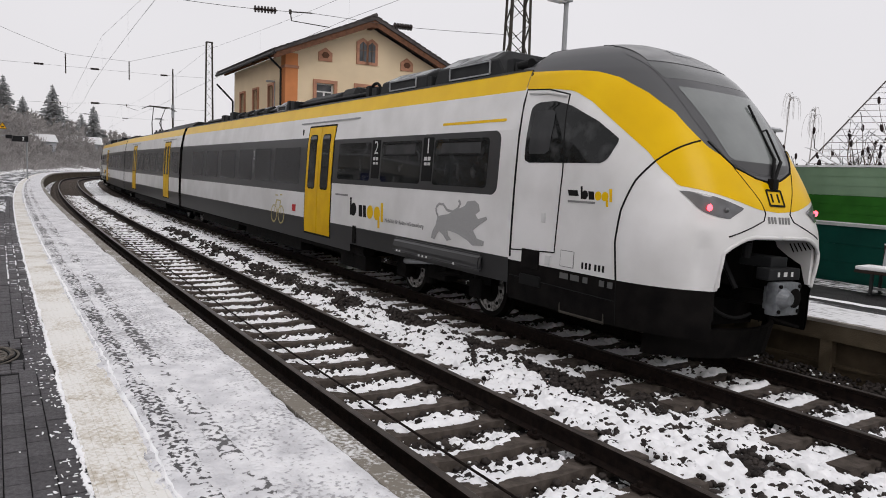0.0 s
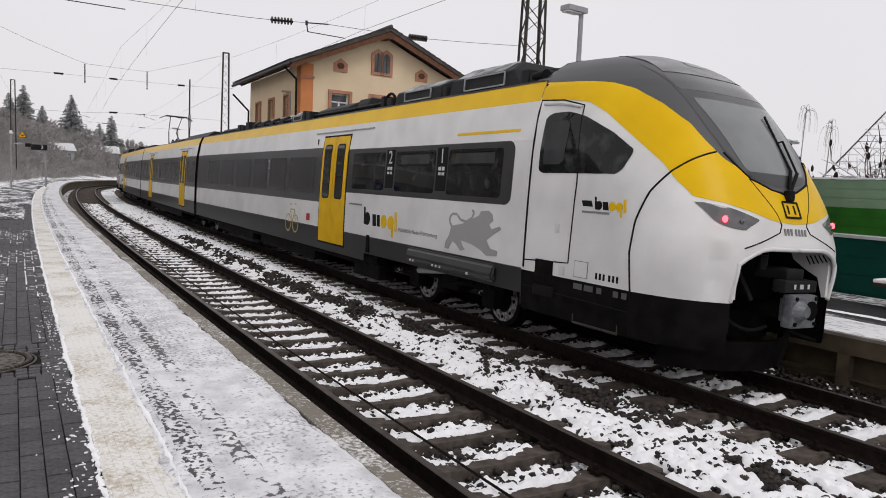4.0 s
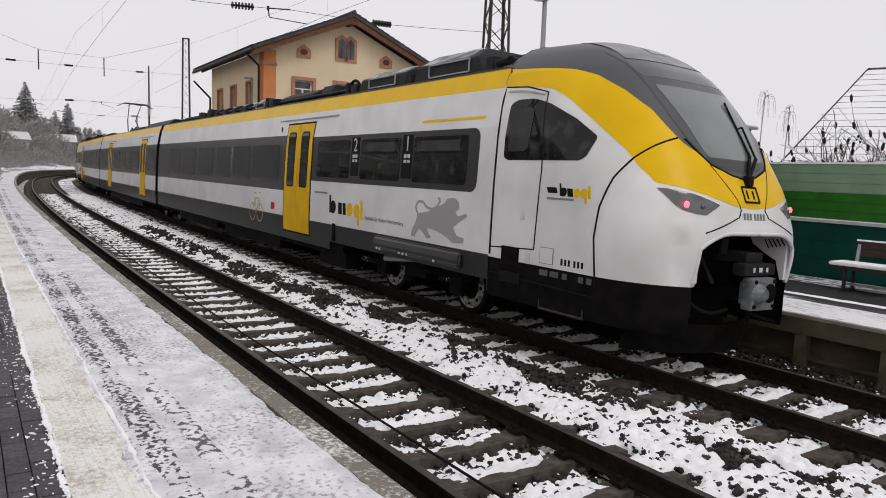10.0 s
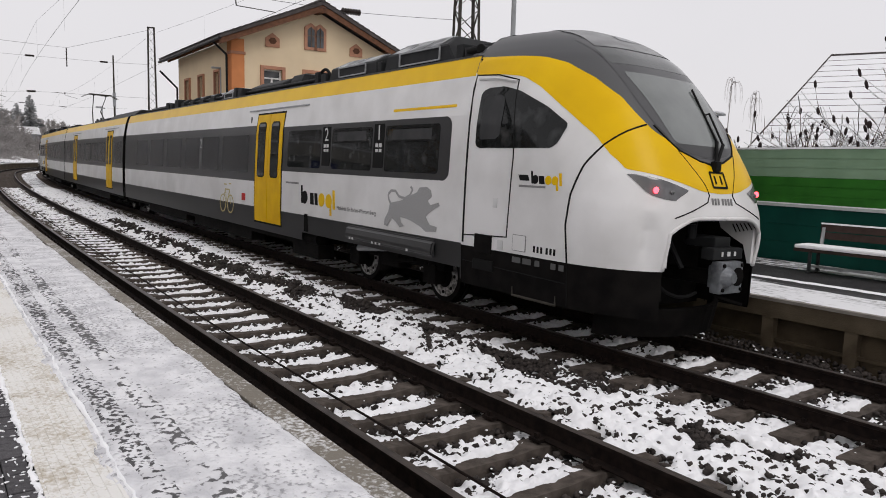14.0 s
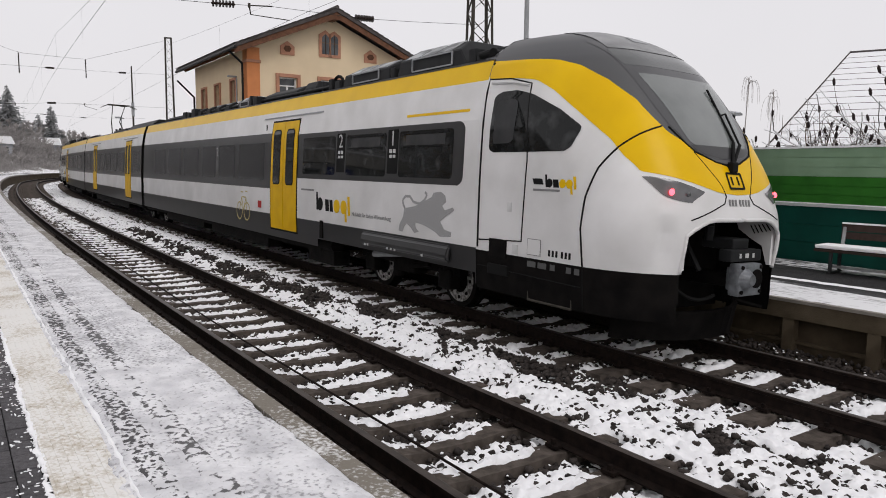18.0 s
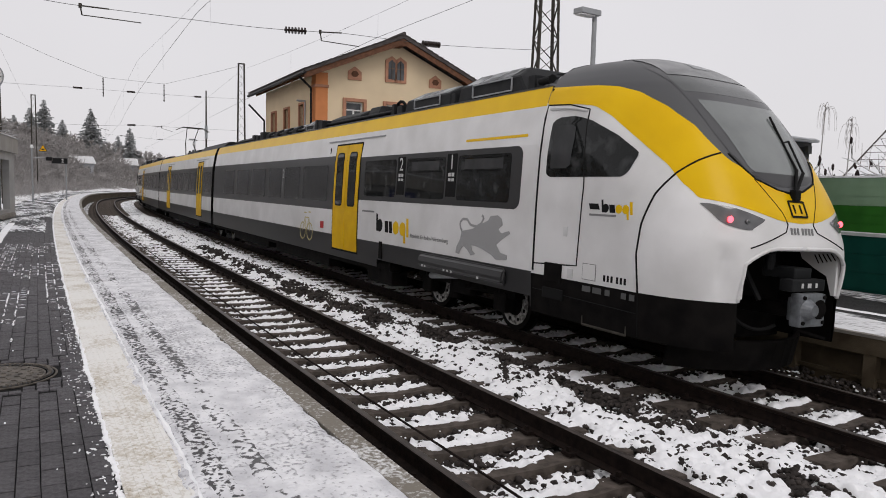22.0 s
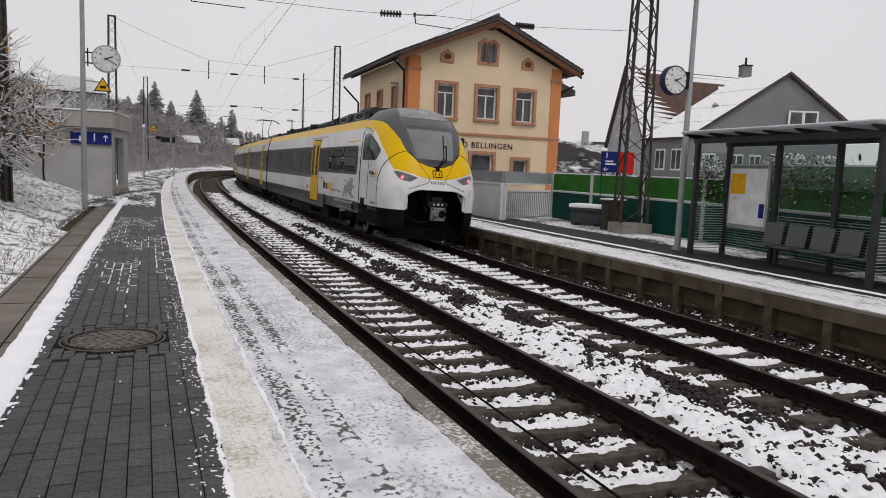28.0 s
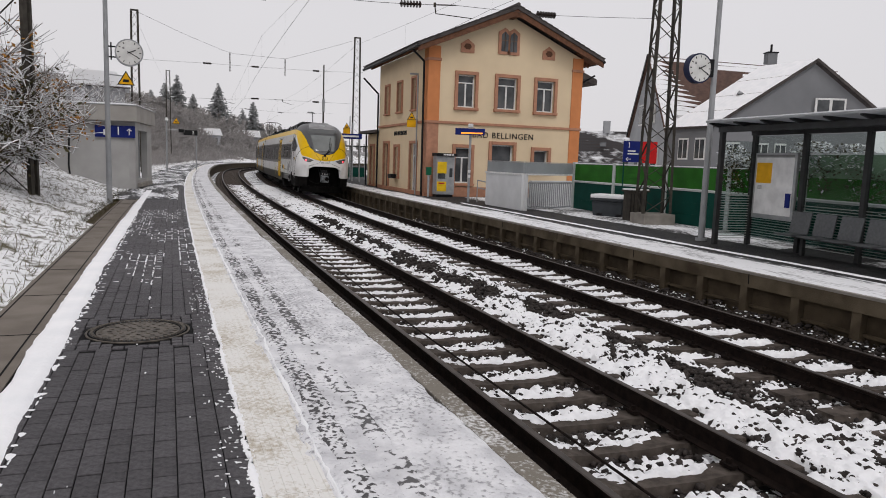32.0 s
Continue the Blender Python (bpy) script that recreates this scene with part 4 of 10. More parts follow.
def slant(side, y, z, w, h, lean):
    """A plain leaning block on the flank; a round one where it is as high as wide."""
    s = 1 if side > 0 else -1
    bm = bmesh.new()
    x0, x1 = side * (body_width(z) - 0.01), side * (body_width(z) + 0.006)
    if w == h:
        return rod((x0, y, z), (x1, y, z), w / 2, bm, 24)
    ring = [(y - w / 2 - lean / 2 * -s, z - h / 2), (y + w / 2 - lean / 2 * -s, z - h / 2), (y + w / 2 + lean / 2 * -s, z + h / 2), (y - w / 2 + lean / 2 * -s, z + h / 2)]
    lo, hi = [bm.verts.new((x0, *p)) for p in ring], [bm.verts.new((x1, *p)) for p in ring]
    bm.faces.new(hi)
    for i in range(4):
        j = (i + 1) % 4
        bm.faces.new((lo[i], lo[j], hi[j], hi[i]))
    bmesh.ops.recalc_face_normals(bm, faces=bm.faces)
    return bm


def make_cab(car):
    zs = sorted(set([round(z, 3) for z in np.arange(0.50, 1.0, 0.05)] + [round(z, 3) for z in np.arange(1.0, 1.72, 0.018)] + [round(z, 3) for z in np.arange(1.735, 4.01, 0.045)] + [1.02, 4.015]))
    n = 80
    angles = [math.pi / 2 * i / n for i in range(n + 1)]
    verts, faces, mats = [], [], []
    rows = []
    for z in zs:
        row = []
        flank_end = a_of_y(3.10, z)
        ext = [math.pi / 2 + (flank_end - math.pi / 2) * k / 8 for k in range(1, 9)] if flank_end > math.pi / 2 else [flank_end] * 8
        line = [min(a, flank_end) for a in angles] + ext
        for side, seq in ((-1, line[::-1]), (1, line[1:])):
            for a in seq:
                row.append((a, side))
        rows.append(row)
        for a, side in row:
            p = skin(a, z, side)
            # the fold that leads the flank into the bay's lip
            p.y += 0.055 * math.exp(-((abs(p.x) - 1.03) / 0.075) ** 2) * max(0.0, min(1.0, (z - 1.0) / 0.25, (1.66 - z) / 0.2)) if p.y < 0.8 else 0.0
            verts.append(p)
    w = len(rows[0])
    for i in range(len(zs) - 1):
        zc = (zs[i] + zs[i + 1]) / 2
        for j in range(w - 1):
            q = (i * w + j, i * w + j + 1, (i + 1) * w + j + 1, (i + 1) * w + j)
            c = sum((verts[k] for k in q), Vector()) / 4
            if c.y < 0.75 and cavity(c.x, zc):
                continue
            a = (rows[i][j][0] + rows[i][j + 1][0]) / 2
            faces.append(q)
            if zc < 1.02:
                mats.append(1)
            elif zc > 3.40 or (zc > 2.2 and a < (a_up(zc) * 0.55 + a_low(zc) * 0.45)):
                mats.append(2)
            elif zc > 3.2 and a > a_of_y(2.0, zc):
                mats.append(0 if zc < 3.3 else 2)
            else:
                mats.append(0)
    shell = mesh_of("cab_shell", verts, faces, [WHITE, BLACK, HOOD], car, "rounded white cab with a grey hood and black apron", True)
    shell.data.polygons.foreach_set("material_index", mats)
    bm = bmesh.new()
    bm.from_mesh(shell.data)
    bmesh.ops.remove_doubles(bm, verts=bm.verts, dist=0.0004)
    bmesh.ops.recalc_face_normals(bm, faces=bm.faces)
    bm.to_mesh(shell.data)
    bm.free()
    # hood's back and roof cap
    back = [(s * half_width(z), z) for s, seq in ((-1, (3.5, 3.6, 3.75, 3.88, 3.97, 4.02)), (1, (4.02, 3.97, 3.88, 3.75, 3.6, 3.5))) for z in seq]
    cap = bmesh.new()
    a = [cap.verts.new((x, 3.10, low(z))) for x, z in back]
    b = [cap.verts.new((x * 0.92, 3.42, 3.60 + (z - 3.5) * 0.25)) for x, z in back]
    cap.faces.new(b)
    for i in range(len(a) - 1):
        cap.faces.new((a[i], a[i + 1], b[i + 1], b[i]))
    part("hood_back", cap, HOOD, car, "grey hood sloping down to the roof")
    cap2 = bmesh.new()
    ring = [cap2.verts.new(skin(a_, 4.015, s_)) for a_, s_ in [(math.pi / 2 * k / 8, -1) for k in range(8, -1, -1)] + [(math.pi / 2 * k / 8, 1) for k in range(1, 9)]]
    ring += [cap2.verts.new((half_width(4.015), 3.12, low(4.015))), cap2.verts.new((-half_width(4.015), 3.12, low(4.015)))]
    cap2.faces.new(ring)
    part("hood_top", cap2, HOOD, car)
    ident = lambda v, z: v
    for side in (-1, 1):
        rows_y = [(z, a_up(z), a_low(z)) for z in np.linspace(1.875, 3.53, 60)]
        part("yellow_band", skin_patch(rows_y, 90, 26, side, 0.004, ident), YELLOW, car, "broad yellow band sweeping over the nose", True)
        win = [(2.31, 1.52, 2.80), (2.33, 1.47, 2.87), (2.37, 1.42, 2.90), (2.55, 1.35, 2.90), (2.60, 1.36, 2.90), (2.80, 1.68, 2.89), (3.0, 2.12, 2.87), (3.05, 2.30, 2.83), (3.08, 2.45, 2.72)]
        glass = part("cab_window", skin_patch(win, 30, 12, side, 0.006, a_of_y), GLASS_DARK, car, "dark cab side window", True)
        small = [(2.42, 2.50, 2.80), (2.44, 2.42, 2.82), (2.80, 2.38, 2.80), (2.94, 2.38, 2.78), (2.97, 2.44, 2.72)]
        part("drop_window", skin_patch(small, 14, 4, side, 0.012, a_of_y), GLASS_FILM, glass, "framed opening pane", True)
        lamp = [(1.785, 0.75, 0.80), (1.80, 0.73, 0.90), (1.83, 0.68, 0.99), (1.87, 0.60, 1.04), (1.90, 0.555, 1.06), (1.95, 0.70, 1.09), (2.0, 0.85, 1.12), (2.035, 1.0, 1.14), (2.045, 1.08, 1.145)]
        lens = part("headlight", skin_patch(lamp, 20, 10, side, 0.006, a_of_x), GLASS_LAMP, car, "slanting headlight behind clear glass", True)
        red = bmesh.new()
        c = skin(a_of_x(0.95, 1.885), 1.885, side, 0.016)
        bmesh.ops.create_uvsphere(red, u_segments=14, v_segments=8, radius=0.040, matrix=Matrix.Translation(c) @ Matrix.Diagonal((1, 0.5, 0.9, 1)))
        part("tail_lamp", red, RED_LAMP, lens, "glowing red tail lamp", True)
        shade = bmesh.new()
        c = skin(a_of_x(0.78, 1.87), 1.87, side, 0.012)
        bmesh.ops.create_uvsphere(shade, u_segments=14, v_segments=8, radius=0.034, matrix=Matrix.Translation(c) @ Matrix.Diagonal((1, 0.25, 0.8, 1)))
        part("white_lamp", shade, GLASS_LAMP, lens, "unlit white lamp", True)
        for r_, how, pts_ in (
                (0.012, a_of_y, [(1.12, 1.02), (1.17, 1.45), (1.13, 1.80), (1.02, 2.13), (0.88, 2.36), (0.76, 2.50), (0.66, 2.60)]),
                (0.012, a_of_x, [(0.70, 2.60), (0.61, 2.45), (0.50, 2.33), (0.22, 2.23), (0.0, 2.20)]),
                (0.007, a_of_x, [(0.52, 2.33), (0.40, 2.15), (0.27, 1.97), (0.22, 1.86), (0.27, 1.78), (0.50, 1.70), (0.80, 1.60)]),
                (0.016, a_of_y, [(3.06, 1.06), (3.06, 3.50)]),
                (0.009, a_of_y, [(3.05, 1.16), (2.17, 1.21), (2.13, 2.2), (2.16, 2.6), (2.22, 3.15), (2.6, 3.24), (3.04, 3.27)])):
            part("panel_seam", skin_line(pts_, r_, side, how), RUBBER, car, "black seam between cab panels")
        rail_bm = skin_line([(2.25, 3.13), (2.6, 3.19), (2.97, 3.21)], 0.02, side, a_of_y, proud=0.01)
        part("drip_rail", rail_bm, PALE_MARK, car, "pale drip rail over the cab door")
        rim_pts = [(0.868, 1.03), (0.868, 1.25), (0.862, 1.38), (0.855, 1.432), (0.78, 1.49), (0.68, 1.545), (0.57, 1.588), (0.45, 1.605), (0.0, 1.605)]
        rim = skin_line(rim_pts, 0.024, side, a_of_x, proud=-0.006)
        part("bay_rim", rim, WHITE, car, "rounded white lip of the coupler bay", True)
        part("cab_handle_box", box((side * 1.40, 2.62, 1.08), (0.06, 0.34, 0.24), 0.01), BLACK, car)
        for pts_ in ([(1.12, 0.52), (1.12, 1.02)], [(1.14, 0.78), (2.2, 0.80), (3.06, 0.82)]):
            part("apron_seam", skin_line(pts_, 0.007, side, a_of_y), RUBBER, car, "seam in the black apron")
        part("hatch", box((side * 1.388, 2.62, 0.80), (0.05, 0.42, 0.14), 0.02), RUBBER, car, "recessed hatch in the apron")
        part("step_bar", rod((side * 1.36, 1.30, 0.50), (side * 1.36, 2.05, 0.50), 0.018, None, 8), STEEL_DARK, car, "thin step bar under the apron")
        for yy in (1.30, 2.05):
            part("step_hanger", rod((side * 1.36, yy, 0.50), (side * 1.36, yy, 0.62), 0.015, None, 6), STEEL_DARK, car)
        part("tank", rod((side * 1.20, 7.75, 0.60), (side * 1.20, 8.35, 0.60), 0.13, None, 18), BLACK, car, "black cylindrical tank")
        part("damper", rod((side * 1.20, 5.3, 0.72), (side * 1.16, 6.35, 0.60), 0.055, None, 12), STEEL_GREY, car, "pale grey damper over the bogie")
        part("step_light", box((side * 1.412, 2.28, 1.10), (0.02, 0.10, 0.12), 0.005), PALE_MARK, car)
        part("notice_frame", box((side * 1.410, 1.93, 1.16), (0.006, 0.24, 0.20)), GREY_MARK, car)
        part("notice", box((side * 1.412, 1.93, 1.16), (0.006, 0.225, 0.185)), WHITE, car)
        part("lock_plate", box((side * 1.413, 2.42, 1.62), (0.01, 0.08, 0.12), 0.003), PALE_MARK, car)
        for k in range(6):
            part("number_bar", box((side * 1.407, 1.32 + k * 0.062 + (0.03 if k > 2 else 0), 1.115), (0.004, 0.034, 0.075)), RUBBER, car)
        for k, yy in enumerate((1.20, 1.33, 1.60, 1.78, 1.97)):
            part("small_notice", box((side * 1.403, yy, 0.95), (0.004, 0.08 if k < 3 else 0.15, 0.07)), MARK_DIM, car)
        part("logo_bar", slant(side, 1.91, 1.955, 0.17, 0.07, 0.03), RUBBER, car)
        for yy, w, h, zz, mt in ((1.765, 0.03, 0.15, 1.965, RUBBER), (1.71, 0.105, 0.105, 1.94, RUBBER), (1.60, 0.09, 0.095, 1.937, RUBBER), (1.49, 0.105, 0.105, 1.937, YELLOW), (1.38, 0.105, 0.105, 1.935, YELLOW), (1.345, 0.03, 0.14, 1.89, YELLOW), (1.295, 0.035, 0.145, 1.95, YELLOW)):
            part("logo_bar", slant(side, yy, zz, w, h, 0.02), mt, car)
        part("lettering_bar", box((side * 1.413, 1.76, 1.855), (0.004, 0.46, 0.025)), GREY_MARK, car)
    # windscreen, display panel, wiper
    mask = [(2.27, 0.20), (2.31, 0.40), (2.38, 0.53), (2.46, 0.59), (2.54, 0.62), (2.60, 0.67), (2.84, 0.73), (3.31, 0.77), (3.70, 0.80)]
    part("windscreen_mask", double_patch(mask, 34, 30, 0.004, a_of_x), MASK_GREY, car, "glossy grey mask round the windscreen", True)
    sill = [(2.275, 0.14), (2.31, 0.36), (2.36, 0.48), (2.41, 0.525)]
    part("screen_sill", double_patch(sill, 8, 24, 0.006, a_of_x), GREY, car, "black printed edge under the windscreen", True)
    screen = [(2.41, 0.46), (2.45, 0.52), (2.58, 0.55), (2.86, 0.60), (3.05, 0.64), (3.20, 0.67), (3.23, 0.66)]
    glass = part("windscreen", double_patch(screen, 26, 30, 0.007, a_of_x), GLASS_FRONT, car, "large windscreen, the sky's reflection put into its grey", True)
    panel = [(3.33, 0.74), (3.40, 0.76), (3.52, 0.76), (3.56, 0.74)]
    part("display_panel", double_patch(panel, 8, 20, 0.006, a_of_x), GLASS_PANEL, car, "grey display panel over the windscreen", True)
    part("hood_frost", double_patch([(3.58, 0.72), (3.88, 0.66), (3.97, 0.50), (4.01, 0.34)], 10, 16, 0.009, a_of_x), HOOD_FROST, car, "pale frosted top of the hood", True)
    part("display_label", double_patch([(3.76, 0.16), (3.86, 0.14)], 4, 6, 0.014, a_of_x), STEEL_GREY, car, "pale grey plate on the hood", True)
    wip = bmesh.new()
    p0 = skin(a_of_x(0.01, 2.17), 2.17, 1, 0.03)
    p1 = skin(a_of_x(0.30, 2.42), 2.42, 1, 0.05)
    p2 = skin(a_of_x(0.38, 2.80), 2.80, 1, 0.04)
    p3 = skin(a_of_x(0.24, 2.46), 2.46, 1, 0.03)
    p4 = skin(a_of_x(0.35, 3.10), 3.10, 1, 0.03)
    for p, q, r in ((p0, p1, 0.020), (p1, p2, 0.012), (p0, p3, 0.018), (p3, p4, 0.013), (p3.lerp(p4, 0.5), p2, 0.010)):
        rod(p, q, r, wip, 8)
    box(p0, (0.10, 0.08, 0.12), 0.02, None, wip)
    part("wiper", wip, RUBBER, car, "black windscreen wiper")
    # the sign on the nose and the number under it, as plain bars
    c = skin(0.0, 2.03, 1, 0.008)
    m = Matrix.Translation(c) @ pose(0, 0, 0, 66)
    sign = bmesh.new()
    for p, q in (((-0.13, -0.09), (0.13, -0.09)), ((-0.13, 0.09), (0.13, 0.09)), ((-0.13, -0.09), (-0.13, 0.09)), ((0.13, -0.09), (0.13, 0.09)), ((-0.06, -0.05), (-0.06, 0.05)), ((0.05, -0.05), (0.05, 0.05))):
        bar((*p, 0), (*q, 0), 0.022, 0.006, sign)
    part("nose_sign", sign, RUBBER, car, "dark framed emblem on the yellow nose", m=m)
    for k in range(7):
        part("number_bar", box((-0.18 + k * 0.055 + (0.025 if k > 2 else 0), 0, 0), (0.030, 0.075, 0.004)), GREY_MARK, car, m=Matrix.Translation(skin(0.0, 1.79, 1, 0.006)) @ pose(0, 0, 0, 76))
    # the coupler bay
    part("bay_back", prism([(-0.93, 0.46), (-0.93, 1.58), (0.93, 1.58), (0.93, 0.46)], 1.0, 1.05), BLACK, car, "black back of the coupler bay")
    for x in (-0.90, 0.90):
        part("bay_side", box((x, 0.65, 1.03), (0.03, 0.75, 1.04)), BLACK, car)
    part("bay_roof", box((0, 0.60, 1.60), (1.7, 0.8, 0.03)), BLACK, car)
    cp = bmesh.new()
    box((0.0, 0.02, 0.96), (0.42, 0.14, 0.36), 0.035, None, cp)
    box((0.0, 0.10, 0.96), (0.30, 0.12, 0.26), 0.03, None, cp)
    coupler = part("coupler", cp, COUPLER_STEEL, car, "grey steel coupler head")
    part("drawbar", rod((0.0, 0.10, 0.94), (0.0, 1.0, 0.92), 0.09, None, 14), BLACK, coupler, "black drawbar")
    part("cone", rod((-0.09, -0.13, 0.97), (-0.09, -0.04, 0.97), 0.06, None, 18, 0.125), COUPLER_STEEL, coupler)
    part("cup", rod((0.10, -0.062, 0.97), (0.10, -0.03, 0.97), 0.105, None, 18), BLACK, coupler)
    for bx, bz in ((-0.17, 0.83), (0.17, 0.83), (-0.17, 1.10), (0.17, 1.10)):
        part("bolt", rod((bx, -0.065, bz), (bx, -0.04, bz), 0.022, None, 8), BLACK, coupler)
    top = bmesh.new()
    box((0.0, 0.10, 1.22), (0.56, 0.16, 0.13), 0.02, None, top)
    box((0.0, 0.30, 1.34), (0.30, 0.40, 0.12), 0.02, None, top)
    part("contact_box", top, ROOF_BLACK, coupler, "black electric contact box over the coupler")
    for bx in (-0.12, 0.0, 0.12):
        part("contact_mark", box((bx, 0.015, 1.22), (0.035 if bx else 0.06, 0.004, 0.05)), PALE_MARK, coupler)
    part("valve", rod((-0.05, 0.45, 1.40), (-0.05, 0.45, 1.62), 0.035, None, 8), ROOF_BLACK, coupler)
    part("strut", rod((-0.15, 0.5, 1.0), (-0.25, 0.75, 1.5), 0.03, None, 8), ROOF_BLACK, coupler)
    part("valve", rod((-0.16, 0.40, 1.36), (-0.16, 0.40, 1.52), 0.05, None, 10), ROOF_BLACK, coupler)
    hose = bmesh.new()
    tube([Vector((-0.2 - 0.55 * k / 12, 0.25 + 0.15 * k / 12, 0.66 + 0.10 * (2 * k / 12 - 1) ** 2 + 0.01 * k)) for k in range(13)], 0.02, hose, 8)
    part("hose", hose, RUBBER, coupler)
    part("pipe", bar((0.05, 0.20, 0.72), (0.40, 0.05, 0.62), 0.03, 0.03), BLACK, coupler)
    for side in (-1, 1):
        cheek = bmesh.new()
        ring = [(0.23, 1.06), (0.22, 1.60), (0.72, 1.60), (0.66, 1.46), (0.50, 1.36), (0.34, 1.28), (0.27, 1.06)]
        inner, outer = [cheek.verts.new((side * 0.80, *p)) for p in ring], [cheek.verts.new((side * 0.885, *p)) for p in ring]
        cheek.faces.new(inner)
        cheek.faces.new(outer[::-1])
        for i in range(len(ring)):
            j = (i + 1) % len(ring)
            cheek.faces.new((inner[i], inner[j], outer[j], outer[i]))
        bmesh.ops.recalc_face_normals(cheek, faces=cheek.faces)
        inset = part("bay_cheek", cheek, WHITE, car, "white inner cheek of the coupler bay")
        for k in range(6):
            part("vent_slot", bar((side * 0.798, 0.44 - k * 0.05, 1.42 + 0.012 * k), (side * 0.798, 0.50 - k * 0.05, 1.52 + 0.006 * k), 0.012, 0.012), RUBBER, inset, "black slanted vent slot")
    plough = bmesh.new()
    for k in range(12):
        x0, x1 = -1.08 + 0.18 * k, -0.90 + 0.18 * k
        y0, y1 = 0.40 + 0.55 * abs(x0 / 1.1) ** 2.2, 0.40 + 0.55 * abs(x1 / 1.1) ** 2.2
        ring = [((x0, y0, 0.22), (x1, y1, 0.22), (x1, y1 - 0.07, 0.56), (x0, y0 - 0.07, 0.56)), ((x0, y0 + 0.05, 0.22), (x1, y1 + 0.05, 0.22), (x1, y1, 0.56), (x0, y0, 0.56))]
        f, g = [[plough.verts.new(v) for v in r] for r in ring]
        plough.faces.new(f)
        plough.faces.new(g[::-1])
        for i in range(4):
            j = (i + 1) % 4
            plough.faces.new((f[j], f[i], g[i], g[j]))
    bmesh.ops.remove_doubles(plough, verts=plough.verts, dist=0.001)
    part("snow_plough", plough, BLACK, car, "black snow plough under the nose")


END_LENGTH, MID_LENGTH = 24.3, 18.2


